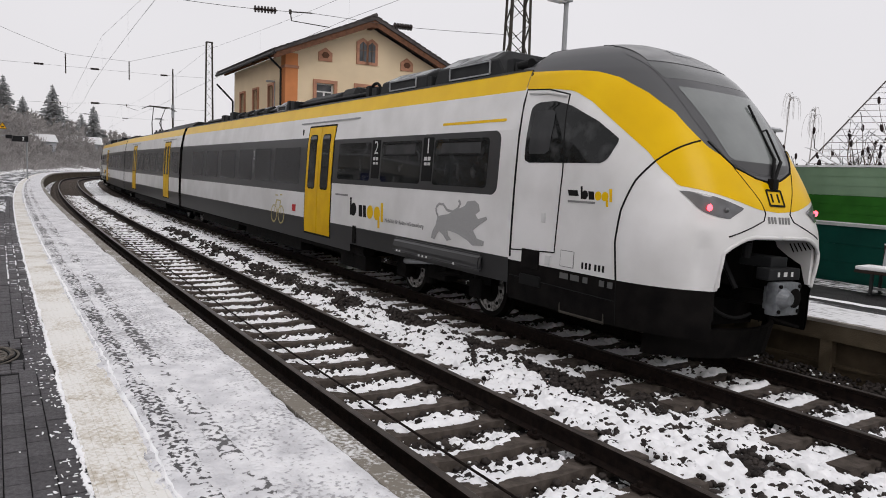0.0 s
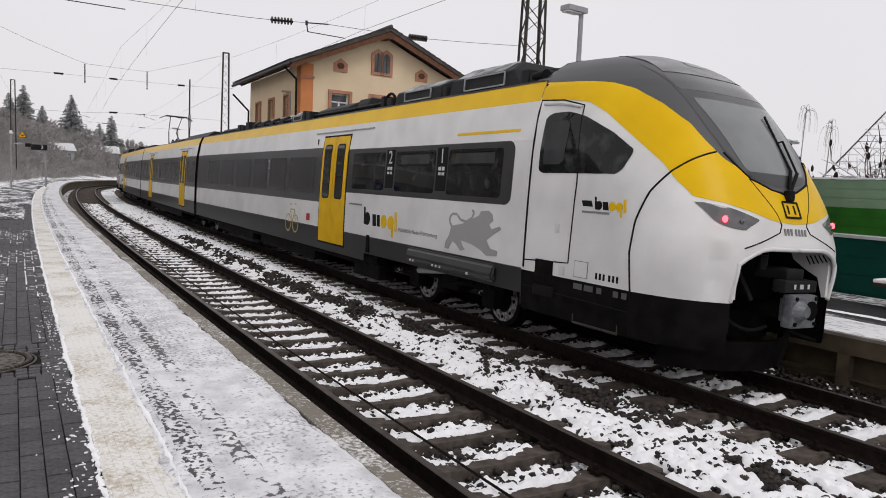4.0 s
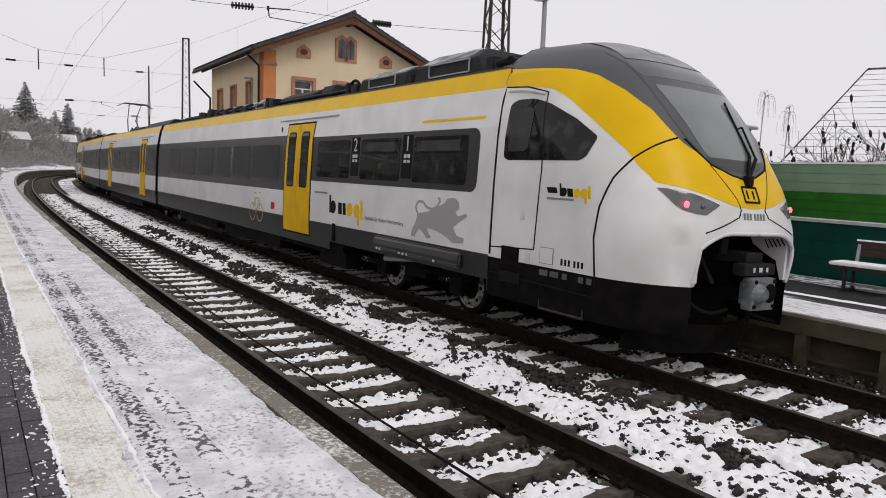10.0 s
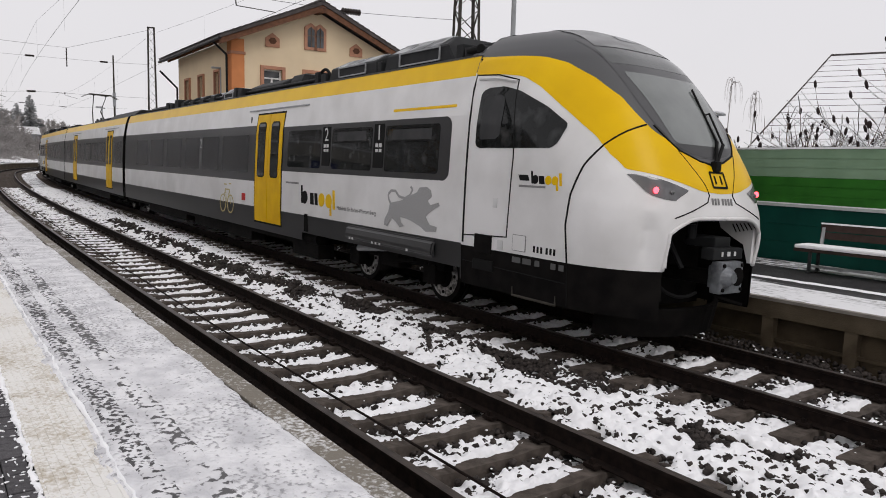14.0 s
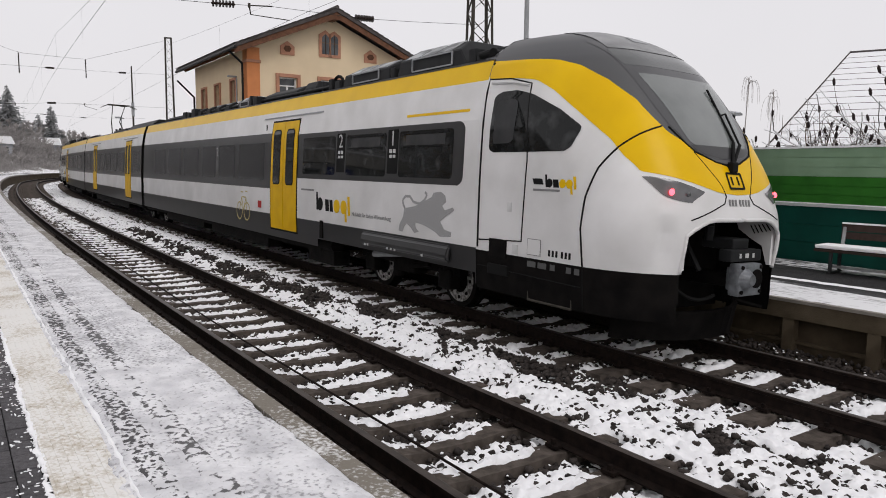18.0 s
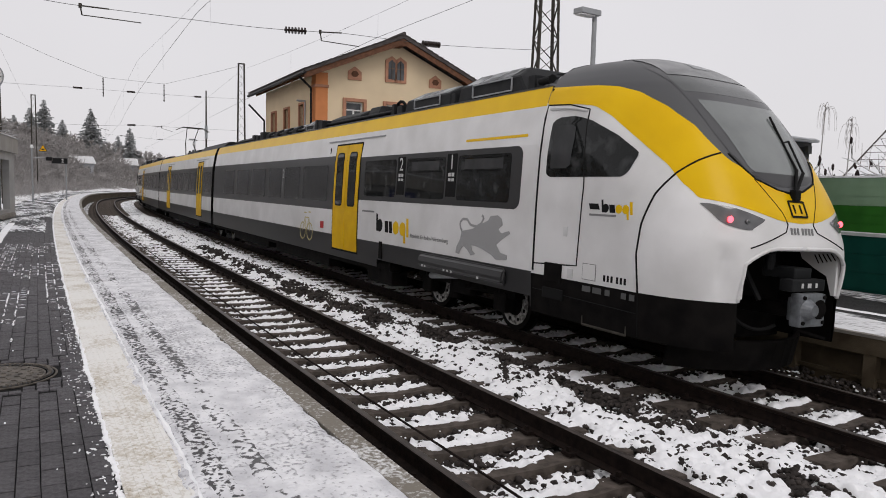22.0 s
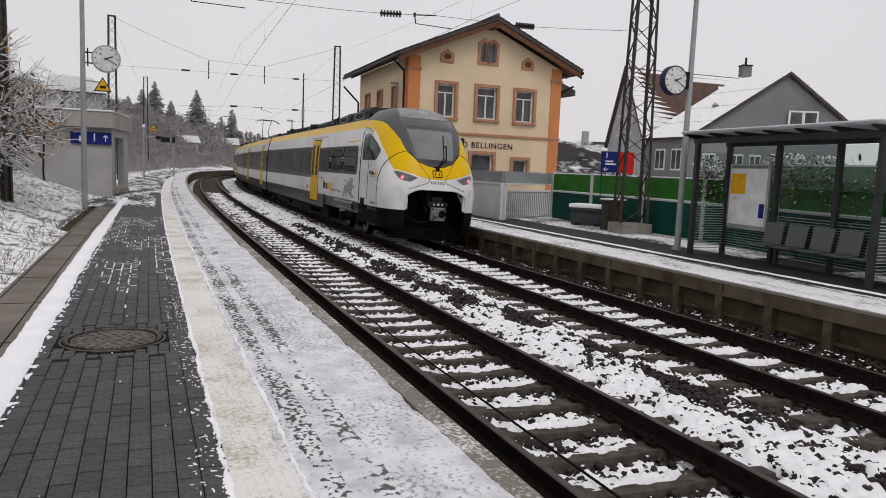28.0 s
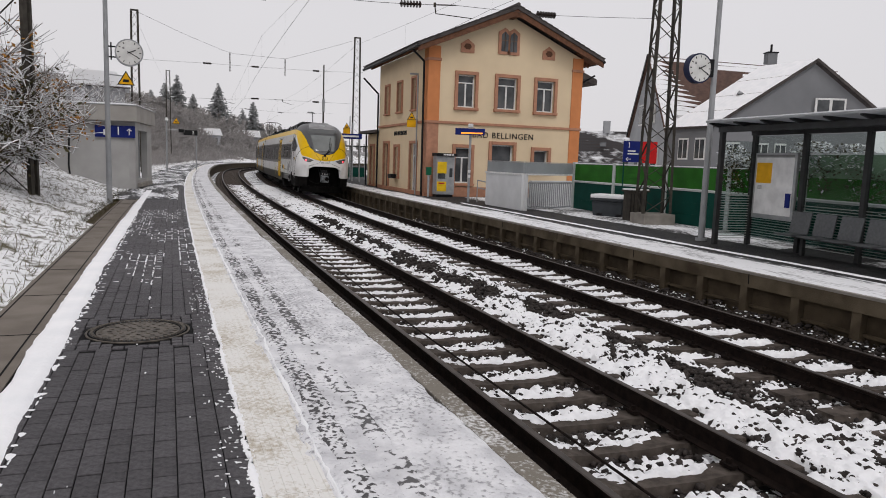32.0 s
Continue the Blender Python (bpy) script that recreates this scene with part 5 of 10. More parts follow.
def make_end_car():
    car = thing("train_car", Matrix(), "white and yellow end car of a regional train, rounded cab", "train car", "cars of the train")
    make_cab(car)
    doors = [(9.30, 10.74)]
    car_shell(car, 3.10, END_LENGTH - 0.26, 3.45, doors, [(3.12, 8.25)], 10.0)
    for side in (-1, 1):
        for a, b in doors:
            sliding_door(car, a, b, side)
        band = part("window_glazing", rounded_flank(1.865, 2.745, 3.46, 9.20, side, 0.006, 0.13), GREY, car, "dark glazed window band", False)
        for k, (a, b, tilt) in enumerate(((3.72, 5.20, 1), (5.62, 7.05, 1), (7.50, 8.98, 0))):
            pane = part("pane", rounded_flank(1.95, 2.66, a, b, side, 0.010, 0.06), GLASS_DARK, band, "dark reflecting window pane")
            if tilt:
                fb = bmesh.new()
                for z in (2.42, 2.62):
                    bar((side * (body_width(z) + 0.012), a + 0.12, z), (side * (body_width(z) + 0.012), b - 0.12, z), 0.025, 0.02, fb)
                part("tilt_frame", fb, RUBBER, band)
                part("tilt_pane", flank(2.44, 2.60, a + 0.2, b - 0.2, side, 0.013), GLASS_FILM, band, "paler tilting pane")
        for a, b in ((11.2, 13.0), (13.3, 14.6), (14.9, 16.2), (16.6, 18.2), (18.6, 20.2), (20.6, 22.2)):
            part("pane", rounded_flank(1.78, 2.62, a, b, side, 0.005, 0.06), GLASS_FILM, car, "dark reflecting window pane")
        for yy, word in ((5.40, "1"), (7.27, "2")):
            plate_ = part("class_sign", rounded_flank(2.0, 2.70, yy - 0.16, yy + 0.16, side, 0.011, 0.02), RUBBER, car, "black class sign with white figure and symbols")
            flat_text(word, 0.34, PALE_MARK, plate_, on_flank(yy, 2.55, side, 0.014), "figure")
            sym = bmesh.new()
            for k in range(3):
                for j in range(2):
                    box((-0.055 + j * 0.11, -0.09 * k, 0), (0.085, 0.06, 0.002), 0, None, sym)
            for k in range(3):
                box((0, -0.30 - 0.035 * k, 0), (0.2, 0.012, 0.002), 0, None, sym)
            part("symbol_panel", sym, PALE_MARK, plate_, m=on_flank(yy, 2.36, side, 0.013))
        sign_ = part("class_sign", rounded_flank(1.95, 2.62, 14.60, 14.88, side, 0.007, 0.02), GREY, car, "dark class sign with white figure")
        flat_text("2", 0.34, PALE_MARK, sign_, on_flank(14.74, 2.44, side, 0.010), "figure")
        part("symbol_panel", box((0, 0, 0), (0.10, 0.26, 0.002)), GREY_MARK, sign_, m=on_flank(14.74, 2.10, side, 0.010))
        part("first_class_line", rounded_flank(2.87, 2.91, 3.40, 5.05, side, 0.004, 0.019), YELLOW, car, "thin yellow line over the window")
        part("call_button", box((side * (body_width(2.95) + 0.004), 11.15, 2.95), (0.012, 0.05, 0.14), 0.004), RUBBER, car)
        # plain shapes in place of the emblem beside the door
        for mat_, items in ((RUBBER, ((8.25, 0.07, 0.34, 1.44), (8.12, 0.25, 0.25, 1.385), (7.80, 0.15, 0.22, 1.375), (7.62, 0.12, 0.22, 1.375))), (YELLOW, ((7.39, 0.25, 0.25, 1.375), (7.10, 0.25, 0.25, 1.37), (7.02, 0.07, 0.32, 1.27), (6.90, 0.08, 0.34, 1.40)))):
            for yy, w, h, zz in items:
                part("logo_bar", slant(side, yy, zz, w, h, 0.03), mat_, car, "plain coloured block of the operator's emblem")
        flat_text("Mobilität für Baden-Württemberg", 0.10, GREY_MARK, car, on_flank(6.08, 1.27, side, 0.006), "lettering")
        part("lettering_bar", box((side * (body_width(1.64) + 0.004), 8.72, 1.64), (0.004, 0.62, 0.035)), GREY_MARK, car)
        # heraldic animal as a plain striped shape
        lion = bmesh.new()
        shape = [(-0.59, 0.06), (-0.28, 0.11), (0.16, 0.26), (0.22, 0.33), (0.41, 0.35), (0.52, 0.30), (0.55, 0.21), (0.45, 0.15), (0.52, 0.09), (0.72, 0.14), (0.75, 0.10), (0.56, 0.01), (0.41, -0.08), (0.52, -0.19), (0.70, -0.21), (0.69, -0.28), (0.42, -0.30), (0.29, -0.24), (0.02, -0.17), (-0.13, -0.15), (-0.28, -0.14), (-0.25, -0.22), (-0.15, -0.27), (-0.28, -0.30), (-0.40, -0.22), (-0.52, -0.17), (-0.59, -0.23), (-0.64, -0.31), (-0.75, -0.30), (-0.73, -0.20), (-0.63, -0.08)]
        plate(shape, 0.002, lion)
        tail = [(-0.58, 0.06), (-0.64, 0.12), (-0.65, 0.19), (-0.57, 0.25), (-0.44, 0.25), (-0.33, 0.17), (-0.16, 0.15), (-0.02, 0.21), (0.04, 0.30), (-0.02, 0.33)]
        for a_, b_ in zip(tail, tail[1:]):
            bar((*a_, 0.001), (*b_, 0.001), 0.04, 0.003, lion)
        part("animal_emblem", lion, EMBLEM_GREY, car, "grey striped animal emblem", m=on_flank(4.38, 1.41, side, 0.004))
        bike = bmesh.new()
        for cx in (-0.27, 0.27):
            for k in range(16):
                t0, t1 = 2 * math.pi * k / 16, 2 * math.pi * (k + 1) / 16
                bar((cx + 0.21 * math.cos(t0), -0.12 + 0.21 * math.sin(t0), 0), (cx + 0.21 * math.cos(t1), -0.12 + 0.21 * math.sin(t1), 0), 0.03, 0.003, bike)
        for p, q in (((-0.27, -0.12), (-0.12, 0.22)), ((-0.12, 0.22), (0.2, 0.22)), ((0.2, 0.22), (0.27, -0.12)), ((-0.12, 0.22), (0.02, -0.1)), ((0.02, -0.1), (0.2, 0.22)), ((-0.2, 0.34), (-0.02, 0.34)), ((0.14, 0.36), (0.3, 0.36))):
            bar((*p, 0), (*q, 0), 0.03, 0.003, bike)
        part("bicycle_sign", bike, PALE_YELLOW, car, "pale yellow bicycle symbol", m=on_flank(12.6, 1.12, side, 0.005))
        part("red_notice", box((side * 1.413, 11.45, 1.22), (0.006, 0.22, 0.16)), RED_PAINT, car, "small red notice")
        # cases low on the flank over the bogie
        case = bmesh.new()
        prism([(side * 1.37, 0.745), (side * 1.45, 0.76), (side * 1.475, 0.84), (side * 1.44, 0.99), (side * 1.39, 1.025)], 3.70, 6.35, case)
        bmesh.ops.bevel(case, geom=list(case.edges), offset=0.036, segments=3, affect="EDGES")
        part("skirt_case", case, GREY, car, "bulging dark grey skirt over the bogie")
        for yy in (4.35, 5.15, 5.27, 5.39, 6.05, 6.15):
            part("small_mark", box((side * 1.468, yy, 0.80), (0.004, 0.05, 0.035)), PALE_MARK, car)
        for a, b, z0, z1 in ((7.7, 8.9, 0.22, 0.50), (11.2, 15.6, 0.24, 0.50), (16.4, 20.8, 0.26, 0.50)):
            part("underfloor_case", box((side * 1.12, (a + b) / 2, (z0 + z1) / 2), (0.34, b - a, z1 - z0), 0.03), BLACK, car)
        socket = box((side * 1.40, 8.05, 0.90), (0.03, 0.14, 0.34), 0.01)
        part("socket_plate", socket, BLACK, car)
    axles = bogie(car, 5.42)
    roof_box(car, 3.92, 5.95, 0.42, nose=0.42)
    roof_box(car, 6.2, 8.0, 0.36)
    for yy, w_, h_ in ((3.55, 0.30, 0.16), (3.82, 0.18, 0.22), (6.07, 0.12, 0.20), (8.2, 0.22, 0.18), (8.5, 0.14, 0.24)):
        for x in (-0.95, 0.95):
            part("roof_bracket", box((x, yy, 3.58 + h_ / 2), (0.22, w_, h_), 0.02), ROOF_BLACK, car)
    for x in (-1.04, 1.04):
        part("horn", rod((x, 3.35, 3.68), (x, 3.62, 3.68), 0.075, None, 14, 0.05), RUBBER, car, "black roof horn")
    roof_box(car, 9.55, 10.25, 0.30, 0.9, 0.10, False, "square black roof box", lids=False)
    roof_box(car, 10.45, 12.5, 0.30, 0.95, 0.30, False, lids=False)
    roof_box(car, 13.25, 14.4, 0.26, 1.0, 0.20)
    for x in (-0.95, -0.85, -0.7):
        part("roof_pipe", rod((x, 8.2, 3.70), (x, 22.5, 3.68), 0.035, None, 8), ROOF_BLACK, car, "black pipe along the roof")
    for x in (-1, 1):
        # a pale sloping cover on dark brackets
        cover = bmesh.new()
        ring = [(x * 0.98, 14.6, 3.70), (x * 0.98, 18.0, 3.70), (x * 0.45, 18.0, 3.96), (x * 0.45, 14.6, 3.96)]
        cover.faces.new([cover.verts.new(v) for v in ring])
        bmesh.ops.solidify(cover, geom=list(cover.faces), thickness=0.02)
        part("roof_cover", cover, LID_GREY, car, "pale sloping roof cover under thin snow")
        for k in range(4):
            yy = 14.9 + k * 0.92
            wedge = bmesh.new()
            prism([(x * 1.03, 3.58), (x * 1.03, 3.74), (x * 0.80, 3.86), (x * 0.74, 3.58)], yy, yy + 0.42, wedge)
            bmesh.ops.bevel(wedge, geom=list(wedge.edges), offset=0.03, segments=2, affect="EDGES")
            part("cover_bracket", wedge, ROOF_BLACK, car)
        for k, (yy, w_, h_) in enumerate(((12.75, 0.30, 0.22), (13.08, 0.16, 0.26), (18.35, 0.4, 0.26), (18.95, 0.28, 0.18), (19.4, 0.34, 0.22))):
            part("roof_case", box((x * 0.92, yy, 3.58 + h_ / 2), (0.34, w_, h_), 0.03), ROOF_BLACK, car)
        for k in range(4):
            y_ = 8.25 + 0.28 * k
            part("roof_insulator", rod((x * 0.92, y_, 3.60), (x * 0.92, y_, 3.84), 0.04, None, 8, 0.025), ROOF_BLACK, car)
        hose_ = tube([Vector((x * 0.98, 8.05 + 0.5 * math.cos(a_) * 0.5 + 0.25, 3.64 + 0.22 * math.sin(a_))) for a_ in np.linspace(0, math.pi, 9)], 0.03, None, 8)
        part("roof_hose", hose_, RUBBER, car, "curved black roof hose")
    roof_box(car, 19.8, 22.4, 0.26, 0.9, 0.4, False, lids=False)
    return car, axles


PALE_YELLOW = material("pale_yellow_mark", (0.55, 0.47, 0.22), 0.5)
RED_PAINT = material("red_notice_paint", (0.45, 0.03, 0.03), 0.5)


def make_middle_car():
    car = thing("train_car", Matrix(), "white and grey middle car of a regional train with pantograph", "train car", "cars of the train")
    doors = [(2.55, 3.85), (12.75, 14.05)]
    car_shell(car, 0.26, MID_LENGTH - 0.26, 0.0, doors)
    part("end_wall", prism(end_profile(), 0.26, 0.30), BLACK, car)
    for side in (-1, 1):
        for a, b in doors:
            sliding_door(car, a, b, side)
        for a, b in ((0.6, 2.1), (4.3, 5.9), (6.2, 7.8), (8.1, 9.7), (10.0, 11.1), (11.3, 12.4), (15.3, 16.8)):
            part("pane", rounded_flank(1.78, 2.62, a, b, side, 0.005, 0.06), GLASS_FILM, car, "dark reflecting window pane")
        gear = bmesh.new()
        box((side * 1.12, 8.7, 0.34), (0.34, 10.0, 0.22), 0.03, None, gear)
        part("underfloor_case", gear, BLACK, car)
    rise = bmesh.new()
    prism([(-1.0, 3.6), (-0.7, 3.86), (0.7, 3.86), (1.0, 3.6)], 0.5, 6.0, rise)
    part("roof_case", rise, ROOF_BLACK, car, "low dark roof case")
    roof_box(car, 7.0, 10.5, 0.24, 0.9, 0.4, False)
    gear = bmesh.new()
    for k in range(6):
        rod((-0.5 + 0.2 * (k % 3), 11 + 0.4 * k, 3.62), (-0.5 + 0.2 * (k % 3), 11 + 0.4 * k, 3.95), 0.05, gear, 8)
    part("roof_insulators", gear, ROOF_BLACK, car)
    pan = bmesh.new()
    for x in (-0.35, 0.35):
        rod((x, 14.6, 3.70), (x * 0.6, 15.9, 4.55), 0.03, pan, 8)
        rod((x * 0.6, 15.9, 4.55), (x * 0.9, 14.7, 5.36), 0.022, pan, 8)
    for y_ in (14.55, 14.9):
        rod((-0.55, y_, 5.40), (0.55, y_, 5.40), 0.025, pan, 8)
        for sx in (-1, 1):
            rod((sx * 0.55, y_, 5.40), (sx * 0.90, y_, 5.22), 0.018, pan, 8)
    rod((-0.4, 14.6, 3.74), (0.4, 14.6, 3.74), 0.04, pan, 8)
    rod((-0.3, 14.72, 5.37), (0.3, 14.72, 5.37), 0.02, pan, 8)
    part("pantograph", pan, STEEL_DARK, car, "raised dark pantograph")
    axles = bogie(car, -0.05, 2.5) + bogie(car, MID_LENGTH + 0.05, 2.5)
    for y in (0.0, MID_LENGTH):
        bellows = bmesh.new()
        for k in range(9):
            yy = y - 0.31 + k * 0.07
            prism([(-1.24, 0.75), (-1.24, 3.40), (-1.05, 3.55), (1.05, 3.55), (1.24, 3.40), (1.24, 0.75)], yy, yy + 0.05, bellows)
        part("gangway_bellows", bellows, RUBBER, car, "black folded gangway bellows")
        for side in (-1, 1):
            link = bmesh.new()
            box((side * 1.25, y, 0.75), (0.25, 0.5, 0.3), 0.04, None, link)
            rod((side * 1.3, y - 0.4, 0.6), (side * 1.3, y + 0.4, 0.6), 0.07, link, 10)
            part("gangway_gear", link, BLACK, car)
    return car, axles


front_car, front_axles = make_end_car()
middle_car, middle_axles = make_middle_car()
rear_car = copy_thing(front_car, Matrix())
tagged(rear_car, "white and yellow rear end car of a regional train")

# how far the train has rolled, in metres, by the second
ROLL = [(21.2, 0.0), (21.5, 0.04), (22.0, 0.18), (22.5, 0.47), (23.0, 0.91), (23.5, 1.50), (24.0, 2.25), (24.5, 3.14), (25.0, 4.16), (25.5, 5.32), (26.0, 6.61), (26.5, 8.04), (27.0, 9.65), (27.5, 11.36), (28.0, 13.20), (28.5, 15.22), (29.0, 17.35), (29.5, 19.60), (30.0, 21.95), (30.5, 24.45), (31.0, 27.10), (31.5, 29.85), (32.0, 32.65)]
NOSE = 4.40


def rolled(t):
    return 0.0 if t <= ROLL[0][0] else smooth_interp(t, [r[0] for r in ROLL], [r[1] for r in ROLL])


def on_rails(s, first, second, turned=False):
    """The pose of a car whose local zero lies s metres along, riding on bogies at two places along it."""
    a, b = at(s + first, FAR), at(s + second, FAR)
    d = (b - a).normalized()
    o = a - d * first
    z = math.degrees(math.atan2(-d.x, d.y))
    m = pose(o.x, o.y, Z_FAR, 0, math.degrees(CANT), z)
    return m


def rear_pose(s):
    """The rear car stands the other way round: its zero is the far nose."""
    a, b = at(s - 5.32, FAR), at(s - END_LENGTH, FAR)
    d = (b - a).normalized()
    o = a - d * 5.32
    return pose(o.x, o.y, Z_FAR, 0, -math.degrees(CANT), math.degrees(math.atan2(-d.x, d.y)))


def motions():
    times = [0.0] + [r[0] for r in ROLL]
    walk(front_car, [(t, on_rails(NOSE + rolled(t), 5.32, END_LENGTH)) for t in times])
    walk(middle_car, [(t, on_rails(NOSE + END_LENGTH + rolled(t), 0.0, MID_LENGTH)) for t in times])
    walk(rear_car, [(t, rear_pose(NOSE + 2 * END_LENGTH + MID_LENGTH + rolled(t))) for t in times])
    fine = [0.0, 21.2] + [21.4 + 0.2 * k for k in range(22)] + [25.9 + 0.1 * k for k in range(62)]
    for axle in front_axles + middle_axles:
        base = axle.matrix_basis.copy()
        walk(axle, [(t, base @ pose(0, 0, 0, -math.degrees(rolled(t) / 0.42))) for t in fine])

# ---- the station house ----
CREAM = material("cream_render", (0.72, 0.585, 0.40), 0.9, second=(0.66, 0.53, 0.36), scale=0.8, bump=0.12, bump_scale=90)
SANDSTONE = material("red_sandstone", (0.46, 0.235, 0.15), 0.85, second=(0.37, 0.19, 0.125), scale=5, bump=0.2, bump_scale=60)
ORANGE = material("orange_render", (0.60, 0.235, 0.095), 0.88, second=(0.54, 0.21, 0.085), scale=2, bump=0.12, bump_scale=90)
TILE_DARK = material("dark_roof_tile", (0.055, 0.048, 0.046), 0.8, second=(0.09, 0.08, 0.078), scale=3, bump=0.3, bump_scale=30, vary=0.2)
EAVE_WOOD = material("dark_eave_wood", (0.16, 0.075, 0.045), 0.8, second=(0.10, 0.05, 0.03), scale=6)
WINDOW_WHITE = material("white_window_frame", (0.75, 0.75, 0.74), 0.5)
WINDOW_BROWN = material("brown_window_frame", (0.13, 0.085, 0.06), 0.6)
HOUSE_GLASS = material("house_window_glass", (0.03, 0.034, 0.038), 0.06, second=(0.10, 0.105, 0.11), scale=1.2, spec=0.5, ior=1.45)
# also colours the sheets that stand for dark rooms behind windows
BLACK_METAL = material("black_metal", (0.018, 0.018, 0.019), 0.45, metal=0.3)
LETTER_BLACK = material("black_lettering", (0.02, 0.02, 0.022), 0.6)


def wall_with_openings(x0, x1, z0, z1, openings, t=0.35):
    """A wall in x, z, t thick behind y = 0, with rectangular openings through it."""
    xs = sorted({x0, x1, *[v for o in openings for v in o[:2]]})
    zs = sorted({z0, z1, *[v for o in openings for v in o[2:]]})
    bm = bmesh.new()
    for a, b in zip(xs, xs[1:]):
        for c, d in zip(zs, zs[1:]):
            if not any(o[0] <= a and b <= o[1] and o[2] <= c and d <= o[3] for o in openings):
                box(((a + b) / 2, t / 2, (c + d) / 2), (b - a, t, d - c), 0, None, bm)
    bmesh.ops.remove_doubles(bm, verts=bm.verts, dist=0.001)
    return bm


def house_window(house, x0, x1, z0, z1, m=Matrix(), sashes=2, transom=0.75, frame_mat=None, surround=0.15, blind=0.0, name="window"):
    """A window in a stone surround: frame, sash bars, panes and a sill."""
    frame_mat = frame_mat or WINDOW_WHITE
    s = surround
    w = part(name, box((x0 - s / 2, -0.02, (z0 + z1) / 2), (s, 0.14, z1 - z0 + 2 * s), 0.012), SANDSTONE, house, "window in a red sandstone surround", m=m)
    part("jamb", box((x1 + s / 2, -0.02, (z0 + z1) / 2), (s, 0.14, z1 - z0 + 2 * s), 0.012), SANDSTONE, w)
    part("lintel", box(((x0 + x1) / 2, -0.023, z1 + s / 2), (x1 - x0, 0.146, s), 0.01), SANDSTONE, w)
    part("window_sill", box(((x0 + x1) / 2, -0.05, z0 - s / 2), (x1 - x0 + 2 * s + 0.04, 0.20, s * 0.8), 0.012), SANDSTONE, w)
    f = bmesh.new()
    fw = 0.055
    bars = [((x0 + fw / 2), z0, (x0 + fw / 2), z1), ((x1 - fw / 2), z0, (x1 - fw / 2), z1), (x0, z0 + fw / 2, x1, z0 + fw / 2), (x0, z1 - fw / 2, x1, z1 - fw / 2)]
    zt = z0 + (z1 - z0) * transom
    if transom < 1:
        bars.append((x0, zt, x1, zt))
    for k in range(1, sashes):
        x = x0 + (x1 - x0) * k / sashes
        bars.append((x, z0, x, zt if transom < 1 else z1))
    for a, b, c, d in bars:
        bar((a, 0.14, b), (c, 0.14, d), 0.075, fw if a == c or b == d else 0.05, f)
    part("window_frame", f, frame_mat, w, "white sash bars" if frame_mat is WINDOW_WHITE else "dark sash bars")
    part("pane", box(((x0 + x1) / 2, 0.16, (z0 + z1) / 2), (x1 - x0, 0.012, z1 - z0)), HOUSE_GLASS, w, "reflecting window glass")
    # added black sheet in place of an unlit room
    part("dark_room_sheet", box(((x0 + x1) / 2, 0.34, (z0 + z1) / 2), (x1 - x0 + 0.1, 0.02, z1 - z0 + 0.1)), BLACK_METAL, w)
    return w


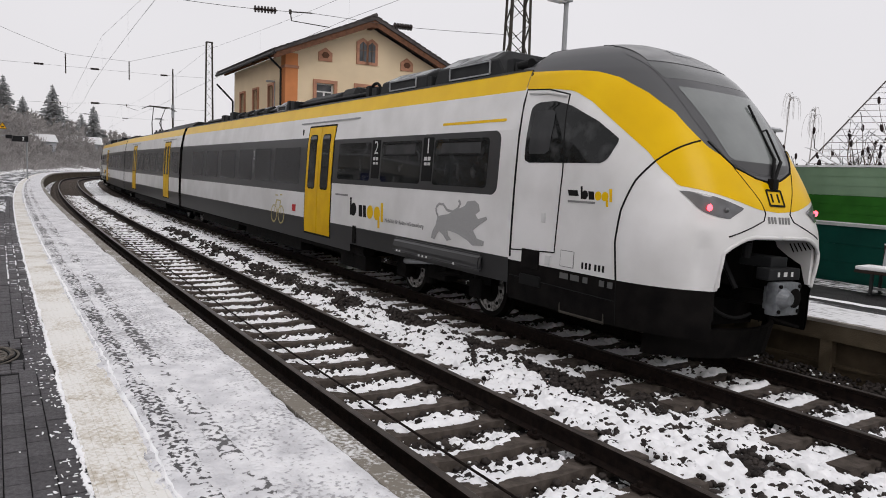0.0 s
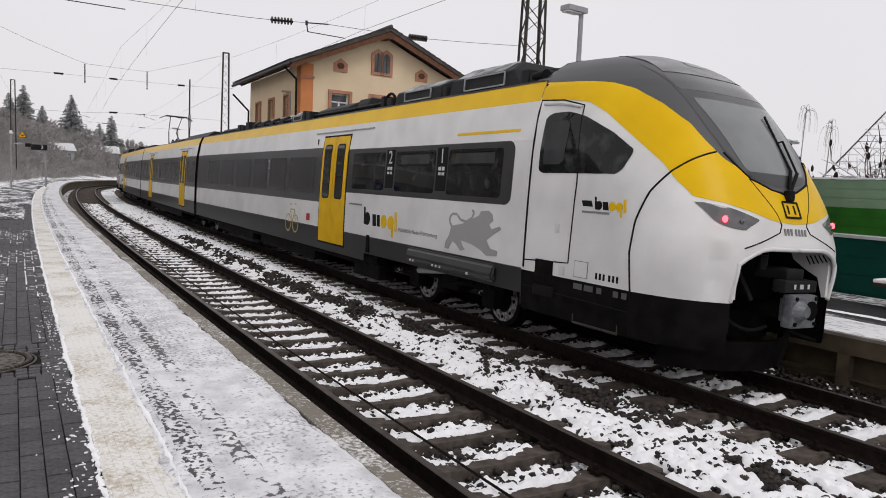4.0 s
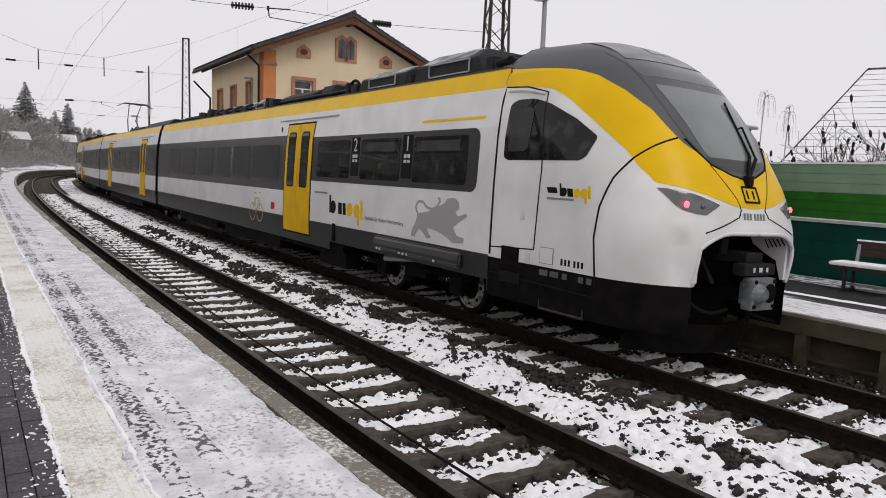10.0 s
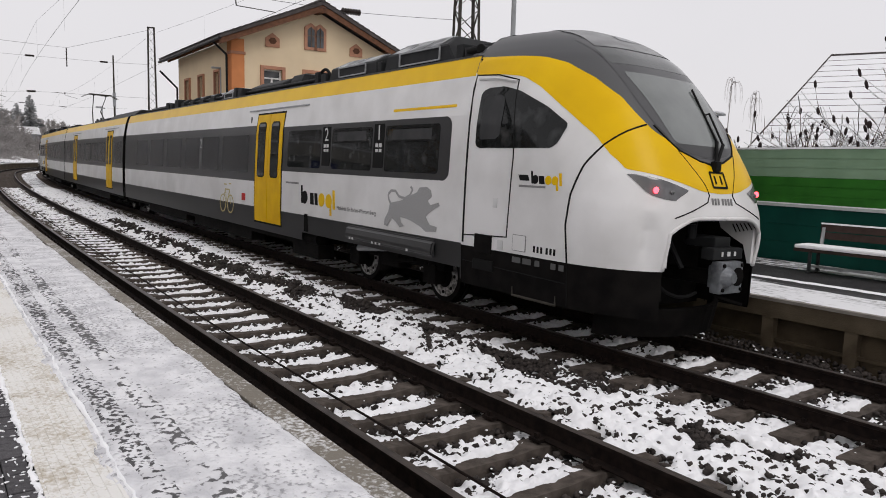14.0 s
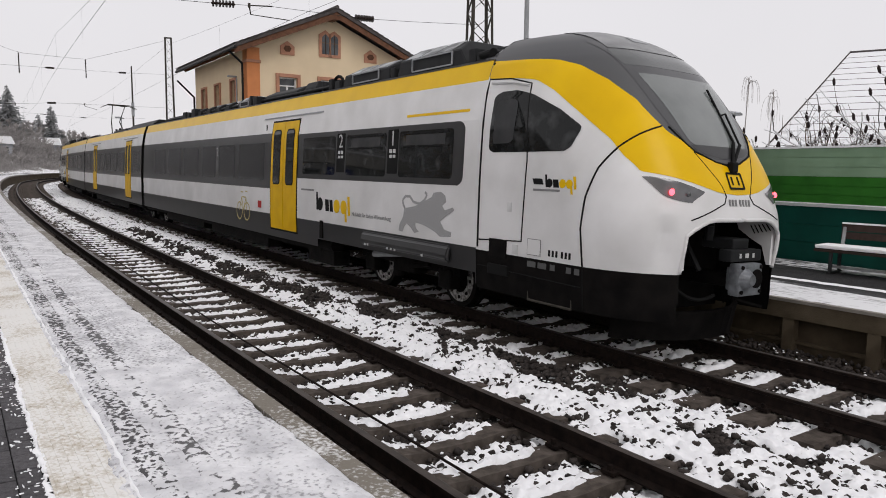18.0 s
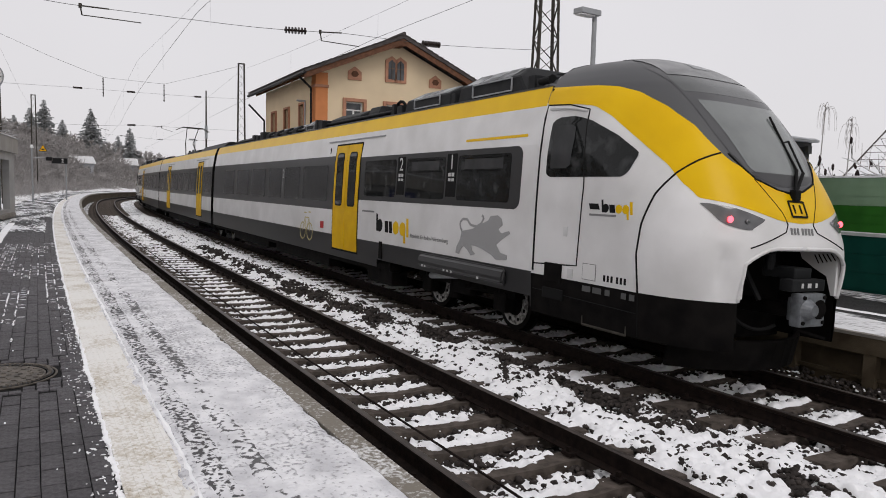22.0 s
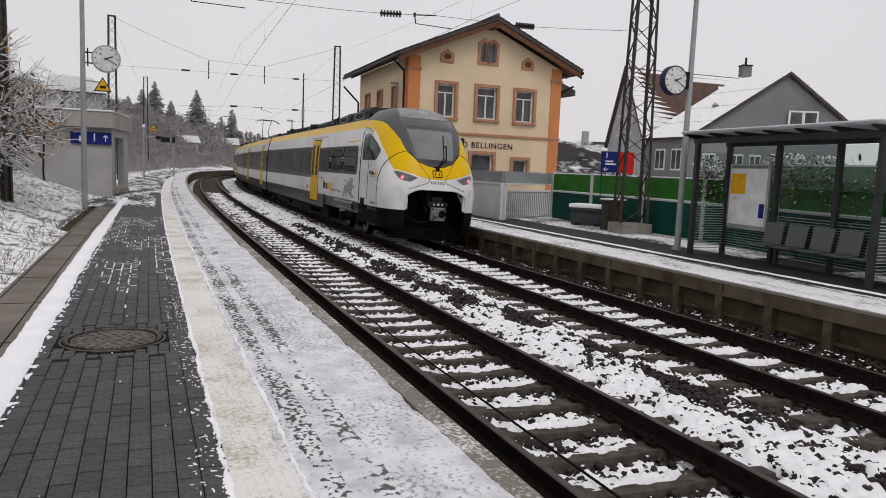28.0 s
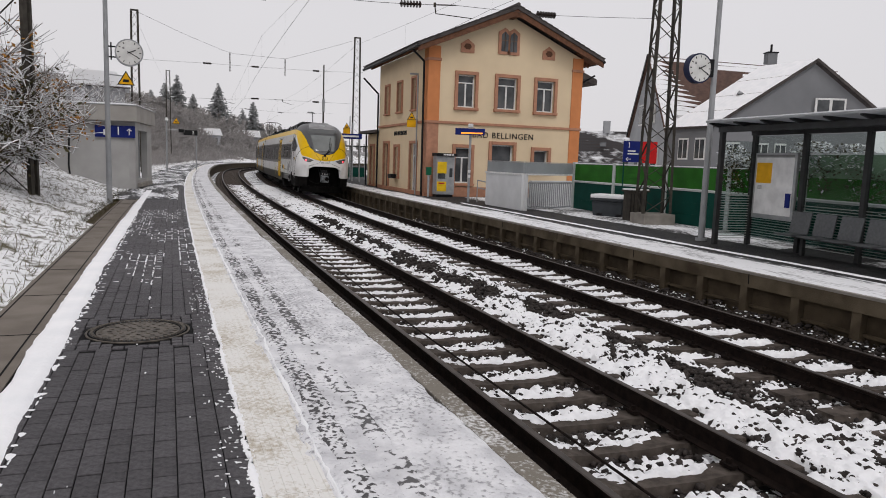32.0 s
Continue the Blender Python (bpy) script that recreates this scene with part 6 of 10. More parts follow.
def make_station_house():
    G = Z_PLAT_FAR
    house = thing("station_house", pose(-0.77, 32.44, 0, 0, 0, 20), "old cream station house with sandstone corners and dark gabled roof", "station building")
    W, L, EAVE, APEX = 7.86, 8.45, 7.12, 8.80
    upper = [(1.41, 2.26, 4.50, 5.97), (3.40, 4.40, 4.52, 5.97), (5.44, 6.38, 4.50, 5.95)]
    lower = [(1.40, 2.18, 1.03, 2.66), (3.22, 4.34, 1.75, 2.86), (5.44, 6.20, 1.75, 2.67)]
    part("wall", wall_with_openings(0, W, G - 0.6, EAVE, upper + lower), CREAM, house, "cream rendered gable wall")
    attic = [(3.48, 3.83, 7.15, 8.0), (3.93, 4.28, 7.15, 8.0)]
    gable = bmesh.new()
    prism([(0, EAVE), (W, EAVE), (W / 2, APEX)], 0.0, 0.35, gable)
    part("gable", gable, CREAM, house, "cream gable")
    side_m = pose(0, 0, 0, 0, 0, -90) @ Matrix.Diagonal((-1, 1, 1, 1))
    ups = [(1.55, 2.25, 4.42, 5.87), (4.02, 4.74, 4.42, 5.87), (6.35, 7.05, 4.42, 5.87)]
    lows = [(1.42, 2.32, 0.45, 2.80), (4.35, 5.05, 1.15, 2.65), (6.25, 7.15, 0.45, 2.85)]
    side = pose(0, L, 0, 0, 0, -90)          # local x runs from the back to the front along the flank
    flip = lambda o: (L - o[1], L - o[0], o[2], o[3])
    part("wall", wall_with_openings(0, L, G - 0.6, EAVE, [flip(o) for o in ups + lows], 0.3), CREAM, house, "cream rendered flank", m=side)
    rest = bmesh.new()
    box((W - 0.15, L / 2, (EAVE + G) / 2), (0.3, L - 0.7, EAVE - G), 0, None, rest)
    box((W / 2, L - 0.15, (EAVE + G) / 2), (W - 0.62, 0.3, EAVE - G), 0, None, rest)
    prism([(0.02, EAVE), (W - 0.02, EAVE), (W / 2, APEX)], L - 0.3, L, rest)
    part("wall", rest, CREAM, house)
    for k, o in enumerate(upper):
        house_window(house, *o)
    for k, o in enumerate(lower):
        house_window(house, *o, sashes=2 if k == 0 else 1, transom=0.72 if k == 0 else 1.0)
    for o in ups:
        house_window(house, *flip(o), m=side, frame_mat=WINDOW_BROWN, surround=0.10)
    for o in lows:
        house_window(house, *flip(o), m=side, frame_mat=WINDOW_WHITE if o[2] > 1 or o[0] < 2 else WINDOW_BROWN, surround=0.13, name="window" if o[2] > 1 else "door")
    # attic windows and the small six-sided lights
    for o in attic:
        fr = part("attic_window", prism([(o[0] - 0.14, 7.02), (o[1] + 0.14, 7.02), (o[1] + 0.14, 8.02), ((o[0] + o[1]) / 2, 8.22), (o[0] - 0.14, 8.02)], -0.06, 0.02), SANDSTONE, house, "pointed attic window in sandstone")
        part("pane", prism([(o[0], 7.15), (o[1], 7.15), (o[1], 7.9), ((o[0] + o[1]) / 2, 8.05), (o[0], 7.9)], -0.066, -0.058), HOUSE_GLASS, fr)
        b_ = bmesh.new()
        bar(((o[0] + o[1]) / 2, -0.075, 7.15), ((o[0] + o[1]) / 2, -0.075, 8.0), 0.02, 0.04, b_)
        bar((o[0], -0.075, 7.65), (o[1], -0.075, 7.65), 0.02, 0.035, b_)
        part("window_frame", b_, WINDOW_BROWN, fr)
    for cx in (1.82, 5.98):
        fr = part("round_light", prism([(cx - 0.33, 6.95), (cx + 0.33, 6.95), (cx + 0.33, 7.33), (cx, 7.56), (cx - 0.33, 7.33)], -0.05, 0.02), SANDSTONE, house, "small pointed stone light")
        part("opening", prism([(cx + 0.19 * math.cos(radians(60 * k)), 7.22 + 0.15 * math.sin(radians(60 * k))) for k in range(6)], -0.062, -0.045), EAVE_WOOD, fr)
    # corners, string course, plinth
    for x0, x1 in ((-0.03, 0.54), (W - 0.54, W + 0.03)):
        part("corner_pilaster", box(((x0 + x1) / 2, 0.26, 5.3), (x1 - x0, 0.60, 3.0), 0.015), ORANGE, house, "orange corner pilaster")
        part("capital", box(((x0 + x1) / 2, 0.25, 6.55), (x1 - x0 + 0.08, 0.68, 0.12), 0.02), SANDSTONE, house)
        part("corner_pilaster", box(((x0 + x1) / 2, 0.26, 2.0), (x1 - x0 - 0.01, 0.60, 3.4), 0.015), SANDSTONE if x0 < 1 else ORANGE, house, "sandstone corner")
        part("gable_stub", box(((x0 + x1) / 2, 0.26, 6.88), (x1 - x0, 0.58, 0.52), 0.01), ORANGE, house)
    part("string_course", box((W / 2, -0.02, 3.77), (W + 0.14, 0.12, 0.12), 0.02), SANDSTONE, house, "thin stone course between the floors")
    part("string_course", box((-0.02, L / 2, 3.77), (0.12, L, 0.12), 0.02), SANDSTONE, house)
    part("plinth", box((W / 2, -0.03, G + 0.22), (W, 0.10, 0.46), 0.02), SANDSTONE, house, "sandstone plinth")
    part("plinth", box((-0.03, L / 2, G + 0.02), (0.10, L, 0.30), 0.02), SANDSTONE, house)
    # roof
    for side_x in (-1, 1):
        run = 4.68
        rise = 2.02
        x_out = W / 2 + side_x * run
        pts = [(W / 2, 9.14), (x_out, 7.12), (x_out, 6.97), (W / 2, 8.96)]
        roof = part("roof", prism(pts, -0.75, L + 0.9), TILE_DARK, house, "dark tiled roof slope")
        rng = random.Random(3)
        rows_bm = bmesh.new()
        nrow = 16
        for k in range(nrow):
            f0, f1 = k / nrow, (k + 1.12) / nrow
            xa, za = W / 2 + side_x * run * f0, 9.14 - rise * f0
            xb, zb = W / 2 + side_x * run * min(f1, 1.01), 9.14 - rise * min(f1, 1.01)
            q = [(xa, za + 0.005), (xb, zb + 0.045), (xb, zb + 0.02), (xa, za)]
            prism(q, -0.78, L + 0.92, rows_bm)
        part("roof_tiling", rows_bm, TILE_DARK, roof, kind="stuff")
        part("bargeboard", prism([(W / 2, 8.95), (x_out, 6.96), (x_out, 6.72), (W / 2, 8.68)], -0.70, -0.62), EAVE_WOOD, roof, "brown bargeboard")
        soffit = prism([(W / 2 + side_x * 3.6, 7.42), (x_out, 6.96), (x_out, 6.91), (W / 2 + side_x * 3.6, 7.37)], -0.6, L + 0.8)
        part("soffit", soffit, EAVE_WOOD, roof)
        gut = rod((x_out, -0.75, 6.97), (x_out, L + 0.9, 6.97), 0.07, None, 10)
        part("gutter", gut, BLACK_METAL, roof, "dark gutter")
        for k in range(7):
            part("rafter", bar((W / 2 + side_x * 3.95, 0.5 + k * 1.25, 7.20), (x_out - side_x * 0.1, 0.5 + k * 1.25, 6.89), 0.12, 0.14), EAVE_WOOD, roof)
    part("ridge", rod((W / 2, -0.78, 9.16), (W / 2, L + 0.92, 9.16), 0.09, None, 10), TILE_DARK, house)
    part("purlin_end", box((W / 2, -0.35, 8.72), (0.2, 0.7, 0.22), 0.02), EAVE_WOOD, house)
    # lower roof at the back, seen past the corner
    back = bmesh.new()
    prism([(W - 0.2, 7.40), (W + 2.1, 6.50), (W + 2.1, 6.22), (W - 0.2, 6.90)], 2.0, L + 0.5, back)
    part("side_roof", back, TILE_DARK, house, "lower dark eave at the side")
    part("bracket", bar((W + 0.05, 2.4, 5.7), (W + 1.2, 2.4, 6.4), 0.1, 0.12), EAVE_WOOD, house)
    # pipes
    pipe = bmesh.new()
    for p, q in (((-0.74, 0.25, 6.95), (-0.15, 0.25, 6.45)), ((-0.15, 0.25, 6.45), (-0.12, 0.25, G))):
        rod(p, q, 0.05, pipe, 10)
    part("downpipe", pipe, BLACK_METAL, house, "black downpipe at the corner")
    pipe = bmesh.new()
    for p, q in (((-0.86, L + 0.3, 6.45), (-0.1, L - 0.05, 5.6)), ((-0.1, L - 0.05, 5.6), (-0.1, L - 0.05, G))):
        rod(p, q, 0.05, pipe, 10)
    part("downpipe", pipe, BLACK_METAL, house, "black downpipe")
    pipe = rod((W + 0.9, 0.3, 6.45), (W + 0.12, 0.3, 6.0), 0.05, None, 10)
    part("downpipe", pipe, BLACK_METAL, house)
    # a lamp post close to the flank
    part("flank_pipe", rod((-0.16, 1.05, G), (-0.16, 1.05, 5.9), 0.035, None, 10), POLE_GREY, house)
    part("wall_lamp", box((-0.35, 1.05, 5.95), (0.4, 0.14, 0.08), 0.03), POLE_GREY, house)
    # the station's name
    flat_text("BAD BELLINGEN", 0.38, LETTER_BLACK, house, pose(3.80, -0.02, 3.27, 90), "station_name", 0.012, 1.17)
    flat_text("BAD BELLINGEN", 0.30, LETTER_BLACK, house, pose(-0.02, 4.2, 3.33, 90, 0, -90), "station_name", 0.012)
    # planter by the flank window
    part("flower_box", box((-0.25, 4.7, 1.15), (0.3, 0.7, 0.22), 0.04), BLACK_METAL, house)
    # the low annex
    an = thing("annex", pose(-0.77, 32.44, 0, 0, 0, 20), "low cream annex with a flat dark roof beside the station house", "annex")
    ax0, ax1, ay0, ay1 = 0.25, 5.5, L + 0.02, 12.0
    aw = pose(ax0, ay1, 0, 0, 0, -90)
    La = ay1 - ay0
    part("wall", wall_with_openings(0, La, G - 0.5, 3.45, [(0.9, 1.7, 0.5, 2.75)], 0.3), CREAM, an, "cream wall", m=aw)
    house_window(an, 0.9, 1.7, 0.5, 2.75, m=aw, frame_mat=WINDOW_BROWN, surround=0.12, name="door")
    shell_bm = box(((ax0 + ax1) / 2 + 0.2, (ay0 + ay1) / 2, 1.7), (ax1 - ax0 - 0.4, La - 0.02, 3.4))
    part("core", shell_bm, CREAM, an)
    part("roof", box(((ax0 + ax1) / 2 - 0.2, (ay0 + ay1) / 2 + 0.1, 3.55), (ax1 - ax0 + 0.6, La + 0.3, 0.16), 0.02), TILE_DARK, an, "flat dark roof")
    part("downpipe", rod((0.12, ay1 - 0.1, G), (0.12, ay1 - 0.1, 3.45), 0.05, None, 8), BLACK_METAL, an)
    return house


make_station_house()

# ---- things on the far platform ----
SIGN_BLUE = material("sign_blue", (0.012, 0.022, 0.16), 0.45)
SIGN_WHITE = material("sign_white", (0.78, 0.78, 0.78), 0.5)
SIGN_RED = material("sign_red", (0.62, 0.02, 0.02), 0.5)
SIGN_YELLOW = material("sign_yellow", (0.80, 0.42, 0.015), 0.5)
CLOCK_FACE = material("clock_face", (0.72, 0.72, 0.70), 0.5)
CLOCK_BLUE = material("clock_case", (0.02, 0.025, 0.06), 0.5)
SHELTER_STEEL = material("shelter_steel", (0.055, 0.057, 0.058), 0.5, metal=0.3, second=(0.04, 0.041, 0.042), scale=4)
SEAT_STEEL = material("seat_mesh_steel", (0.14, 0.145, 0.15), 0.5, metal=0.5, second=(0.11, 0.115, 0.12), scale=20)
FENCE_GREEN = material("green_fence_panel", (0.030, 0.155, 0.018), 0.6, second=(0.022, 0.115, 0.014), scale=2, bump=0.2, bump_scale=10)
FENCE_DARK = material("dark_green_fence_panel", (0.004, 0.060, 0.045), 0.6, second=(0.003, 0.045, 0.034), scale=2)
FENCE_PALE = material("pale_green_fence_panel", (0.22, 0.33, 0.22), 0.6, second=(0.18, 0.28, 0.18), scale=2)
BIN_GREY = material("grit_bin_plastic", (0.05, 0.056, 0.062), 0.55)
WHITE_WALL = material("white_wall_paint", (0.66, 0.67, 0.68), 0.7, second=(0.58, 0.59, 0.60), scale=1.5, bump=0.1)
BENCH_WOOD = material("dark_bench_wood", (0.05, 0.032, 0.028), 0.7, second=(0.035, 0.024, 0.02), scale=9)
TICKET_YELLOW = material("ticket_machine_yellow", (0.80, 0.52, 0.02), 0.5)


def clear_glass(name, tint, gloss=0.08):
    m = bpy.data.materials.new(name)
    m.use_nodes = True
    nt = m.node_tree
    nt.nodes.remove(nt.nodes["Principled BSDF"])
    out = nt.nodes["Material Output"]
    tr, gl, mx, fr = nt.nodes.new("ShaderNodeBsdfTransparent"), nt.nodes.new("ShaderNodeBsdfGlossy"), nt.nodes.new("ShaderNodeMixShader"), nt.nodes.new("ShaderNodeFresnel")
    tr.inputs["Color"].default_value = (*tint, 1)
    gl.inputs["Roughness"].default_value = gloss
    fr.inputs["IOR"].default_value = 1.22
    nt.links.new(fr.outputs[0], mx.inputs[0])
    nt.links.new(tr.outputs[0], mx.inputs[1])
    nt.links.new(gl.outputs[0], mx.inputs[2])
    nt.links.new(mx.outputs[0], out.inputs["Surface"])
    return m


SHELTER_GLASS = clear_glass("shelter_glass", (0.80, 0.84, 0.83))


def lit_through(name, color, share):
    """A pale sheet that lets part of the daylight through."""
    m = material(name, color, 0.7)
    nt = m.node_tree
    tr, mx = nt.nodes.new("ShaderNodeBsdfTranslucent"), nt.nodes.new("ShaderNodeMixShader")
    tr.inputs["Color"].default_value, mx.inputs[0].default_value = (*color, 1), share
    nt.links.new(nt.nodes["Principled BSDF"].outputs[0], mx.inputs[1])
    nt.links.new(tr.outputs[0], mx.inputs[2])
    nt.links.new(mx.outputs[0], nt.nodes["Material Output"].inputs["Surface"])
    return m


ROOF_GLASS = lit_through("frosted_roof_glass", (0.62, 0.63, 0.64), 0.75)
ROOF_SNOW = lit_through("thin_roof_snow", (0.85, 0.86, 0.88), 0.5)


def place(x, y, z, turn=0.0):
    return pose(x, y, z, 0, 0, turn)


def clock_parts(parent, c, r, facing, case_mat, back=0.12):
    """A round dial that faces along local -y of its own frame."""
    m = Matrix.Translation(c) @ pose(0, 0, 0, 0, 0, facing)
    dial = part("clock_case", rod((0, -back / 2, 0), (0, back / 2, 0), r, None, 40), case_mat, parent, "round clock case", m=m)
    part("clock_face", rod((0, -back / 2 - 0.006, 0), (0, -back / 2 + 0.002, 0), r * 0.90, None, 40), CLOCK_FACE, dial, "white dial")
    ring = bmesh.new()
    for k in range(12):
        t = radians(30 * k)
        d = Vector((math.sin(t), 0, math.cos(t)))
        bar(d * r * 0.70 + Vector((0, -back / 2 - 0.009, 0)), d * r * 0.84 + Vector((0, -back / 2 - 0.009, 0)), 0.006, r * 0.06, ring)
    part("hour_marks", ring, LETTER_BLACK, dial)
    for ang, ln, wd in ((66, 0.50, 0.07), (118, 0.78, 0.05)):
        t = radians(ang)
        d = Vector((math.sin(t), 0, math.cos(t)))
        part("hand_of_clock", bar(d * -r * 0.15 + Vector((0, -back / 2 - 0.012, 0)), d * r * ln + Vector((0, -back / 2 - 0.012, 0)), 0.006, r * wd, None), LETTER_BLACK, dial)
    t = radians(-52)
    part("second_hand", rod(Vector((math.sin(t) * r * 0.5, -back / 2 - 0.014, math.cos(t) * r * 0.5)), Vector((math.sin(t) * r * 0.5, -back / 2 - 0.010, math.cos(t) * r * 0.5)), r * 0.08, None, 12), GREY_MARK, dial)
    return dial


def make_shelter():
    """An open waiting shelter: four posts along the back and front, a flat roof, glass walls with strips, seats and a notice board."""
    base = Vector((6.14, 15.73, Z_PLAT_FAR))
    turn = math.degrees(math.atan2(-4.45, 1.28)) + 90      # local -y runs along the shelter towards the train's nose
    m = pose(base.x, base.y, base.z, 0, 0, turn)
    sh = thing("waiting_shelter", m, "dark steel and glass waiting shelter with a flat snow-edged roof", "shelter")
    L, D, H = 4.65, 0.87, 2.48
    ys = [0.0, -1.5, -3.02, -L]
    for y in ys:
        part("post", box((D, y, H / 2), (0.10, 0.10, H), 0.008), SHELTER_STEEL, sh, "dark steel post")
    for y in (0.0, -L):
        part("post", box((0.0, y, H / 2), (0.10, 0.10, H), 0.008), SHELTER_STEEL, sh, "dark steel post")
    part("roof_beam", box((0.0, -L / 2, H + 0.05), (0.10, L + 0.2, 0.12), 0.008), SHELTER_STEEL, sh)
    part("roof_beam", box((D, -L / 2, H + 0.03), (0.10, L + 0.2, 0.14), 0.008), SHELTER_STEEL, sh)
    for k in range(7):
        y = 0.1 - (L + 0.1) * k / 6
        part("rib", prism([(-0.28, H + 0.16), (-0.28, H + 0.19), (D + 0.12, H + 0.17), (D + 0.12, H + 0.09), (0.0, H + 0.08)], y - 0.03, y + 0.03), SHELTER_STEEL, sh)
    part("roof", prism([(-0.32, H + 0.19), (-0.32, H + 0.235), (D + 0.16, H + 0.20), (D + 0.16, H + 0.16)], -L - 0.15, 0.2), ROOF_GLASS, sh, "flat frosted glass roof")
    part("roof_snow", prism([(-0.30, H + 0.237), (-0.28, H + 0.26), (D + 0.13, H + 0.225), (D + 0.14, H + 0.202)], -L - 0.13, 0.18), ROOF_SNOW, sh, "thin snow on the roof")
    for a, b in zip(ys, ys[1:]):
        part("glass_panel", box((D + 0.01, (a + b) / 2, 1.30), (0.012, abs(b - a) - 0.12, 2.25)), SHELTER_GLASS, sh, "clear glass panel").visible_shadow = False
        for k in range(16):
            part("strip", box((D + 0.02, (a + b) / 2, 0.14 + k * 0.056), (0.008, abs(b - a) - 0.12, 0.016)), FROST, sh)
    for y in (0.0, -L):
        part("glass_panel", box((D / 2, y, 1.25), (D - 0.12, 0.012, 2.1)), SHELTER_GLASS, sh, "clear glass end panel").visible_shadow = False
        for k in range(18):
            part("strip", box((D / 2, y - 0.012, 0.14 + k * 0.056), (D - 0.12, 0.008, 0.016)), FROST, sh)
    # notice board between the first posts
    board = part("notice_board", box((D - 0.08, -0.80, 1.34), (0.07, 1.22, 1.42), 0.012), STEEL_GREY, sh, "white notice board with yellow timetable")
    part("board_sheet", box((D - 0.12, -0.80, 1.34), (0.006, 1.10, 1.22)), SIGN_WHITE, board)
    part("timetable", box((D - 0.125, -0.50, 1.62), (0.006, 0.46, 0.44)), SIGN_YELLOW, board, "orange-yellow timetable")
    part("leaflet_box", box((D - 0.13, -1.26, 1.06), (0.03, 0.13, 0.30), 0.004), SIGN_BLUE, board)
    part("board_head", box((D - 0.125, -0.80, 1.99), (0.006, 1.10, 0.04)), GREY_MARK, board)
    for k in range(4):
        part("print_line", box((D - 0.125, -0.40, 1.34 - k * 0.022), (0.004, 0.14, 0.007)), GREY_MARK, board)
    # seats
    part("seat_rail", box((D - 0.22, -3.05, 0.36), (0.08, 2.9, 0.06), 0.01), SHELTER_STEEL, sh)
    for k in range(5):
        y = -1.68 - k * 0.62
        seat = part("seat", box((D - 0.36, y, 0.40), (0.40, 0.50, 0.03), 0.012), SEAT_STEEL, sh, "grey wire-mesh seat")
        part("backrest", bar((D - 0.17, y, 0.42), (D - 0.09, y, 0.86), 0.50, 0.025), SEAT_STEEL, seat)
    for y in (-1.9, -4.1):
        part("seat_leg", box((D - 0.24, y, 0.17), (0.08, 0.08, 0.34), 0.01), SHELTER_STEEL, sh)
    return sh


FROST = material("frosted_strip", (0.45, 0.47, 0.46), 0.6)


def make_lamp_post(x, y, z, h, turn, lamp=True, reach=0.5, label="grey steel lamp post with a flat lamp head"):
    ob = thing("lamp_post", place(x, y, z, turn), label, "lamp post", "lamp posts")
    part("pole", rod((0, 0, 0), (0, 0, h), 0.075, None, 16, 0.055), POLE_GREY, ob, "grey steel pole")
    part("foot", rod((0, 0, 0), (0, 0, 0.06), 0.13, None, 16), POLE_GREY, ob)
    if lamp:
        head = bmesh.new()
        box((-reach / 2 + math.copysign(0.07, reach), 0, h + 0.06), (abs(reach), 0.30, 0.13), 0.02, None, head)
        part("lamp_head", head, POLE_GREY, ob, "flat grey lamp head")
        part("lamp_glass", box((-reach / 2, 0, h - 0.02), (abs(reach) * 0.7, 0.22, 0.03), 0.008), SIGN_WHITE, ob, "pale lamp glass under the head")
    return ob


make_shelter()
lamp2 = make_lamp_post(6.08, 16.38, Z_PLAT_FAR, 5.82, 25, True, 0.62)
clock2 = thing("platform_clock", place(6.08, 16.38, 0, 8), "round station clock with a white dial on a lamp post", "clock", "station clocks")
part("bracket", box((-0.14, 0, 4.32), (0.22, 0.09, 0.40), 0.02), BLACK_METAL, clock2)
clock_parts(clock2, (-0.42, -0.02, 4.30), 0.33, 12, CLOCK_BLUE, 0.16)

# noise barrier of green boards
def barrier_panel(parent, a, b, z0, z1, boards, mat, t=0.05, name="board"):
    part("backing", bar((a.x, a.y, (z0 + z1) / 2), (b.x, b.y, (z0 + z1) / 2), t * 0.5, z1 - z0), mat, parent)
    for k in range(boards):
        h = (z1 - z0) / boards
        bm = bar((a.x, a.y, z0 + h * (k + 0.5)), (b.x, b.y, z0 + h * (k + 0.5)), t, h - 0.008)
        part(name, bm, mat, parent)


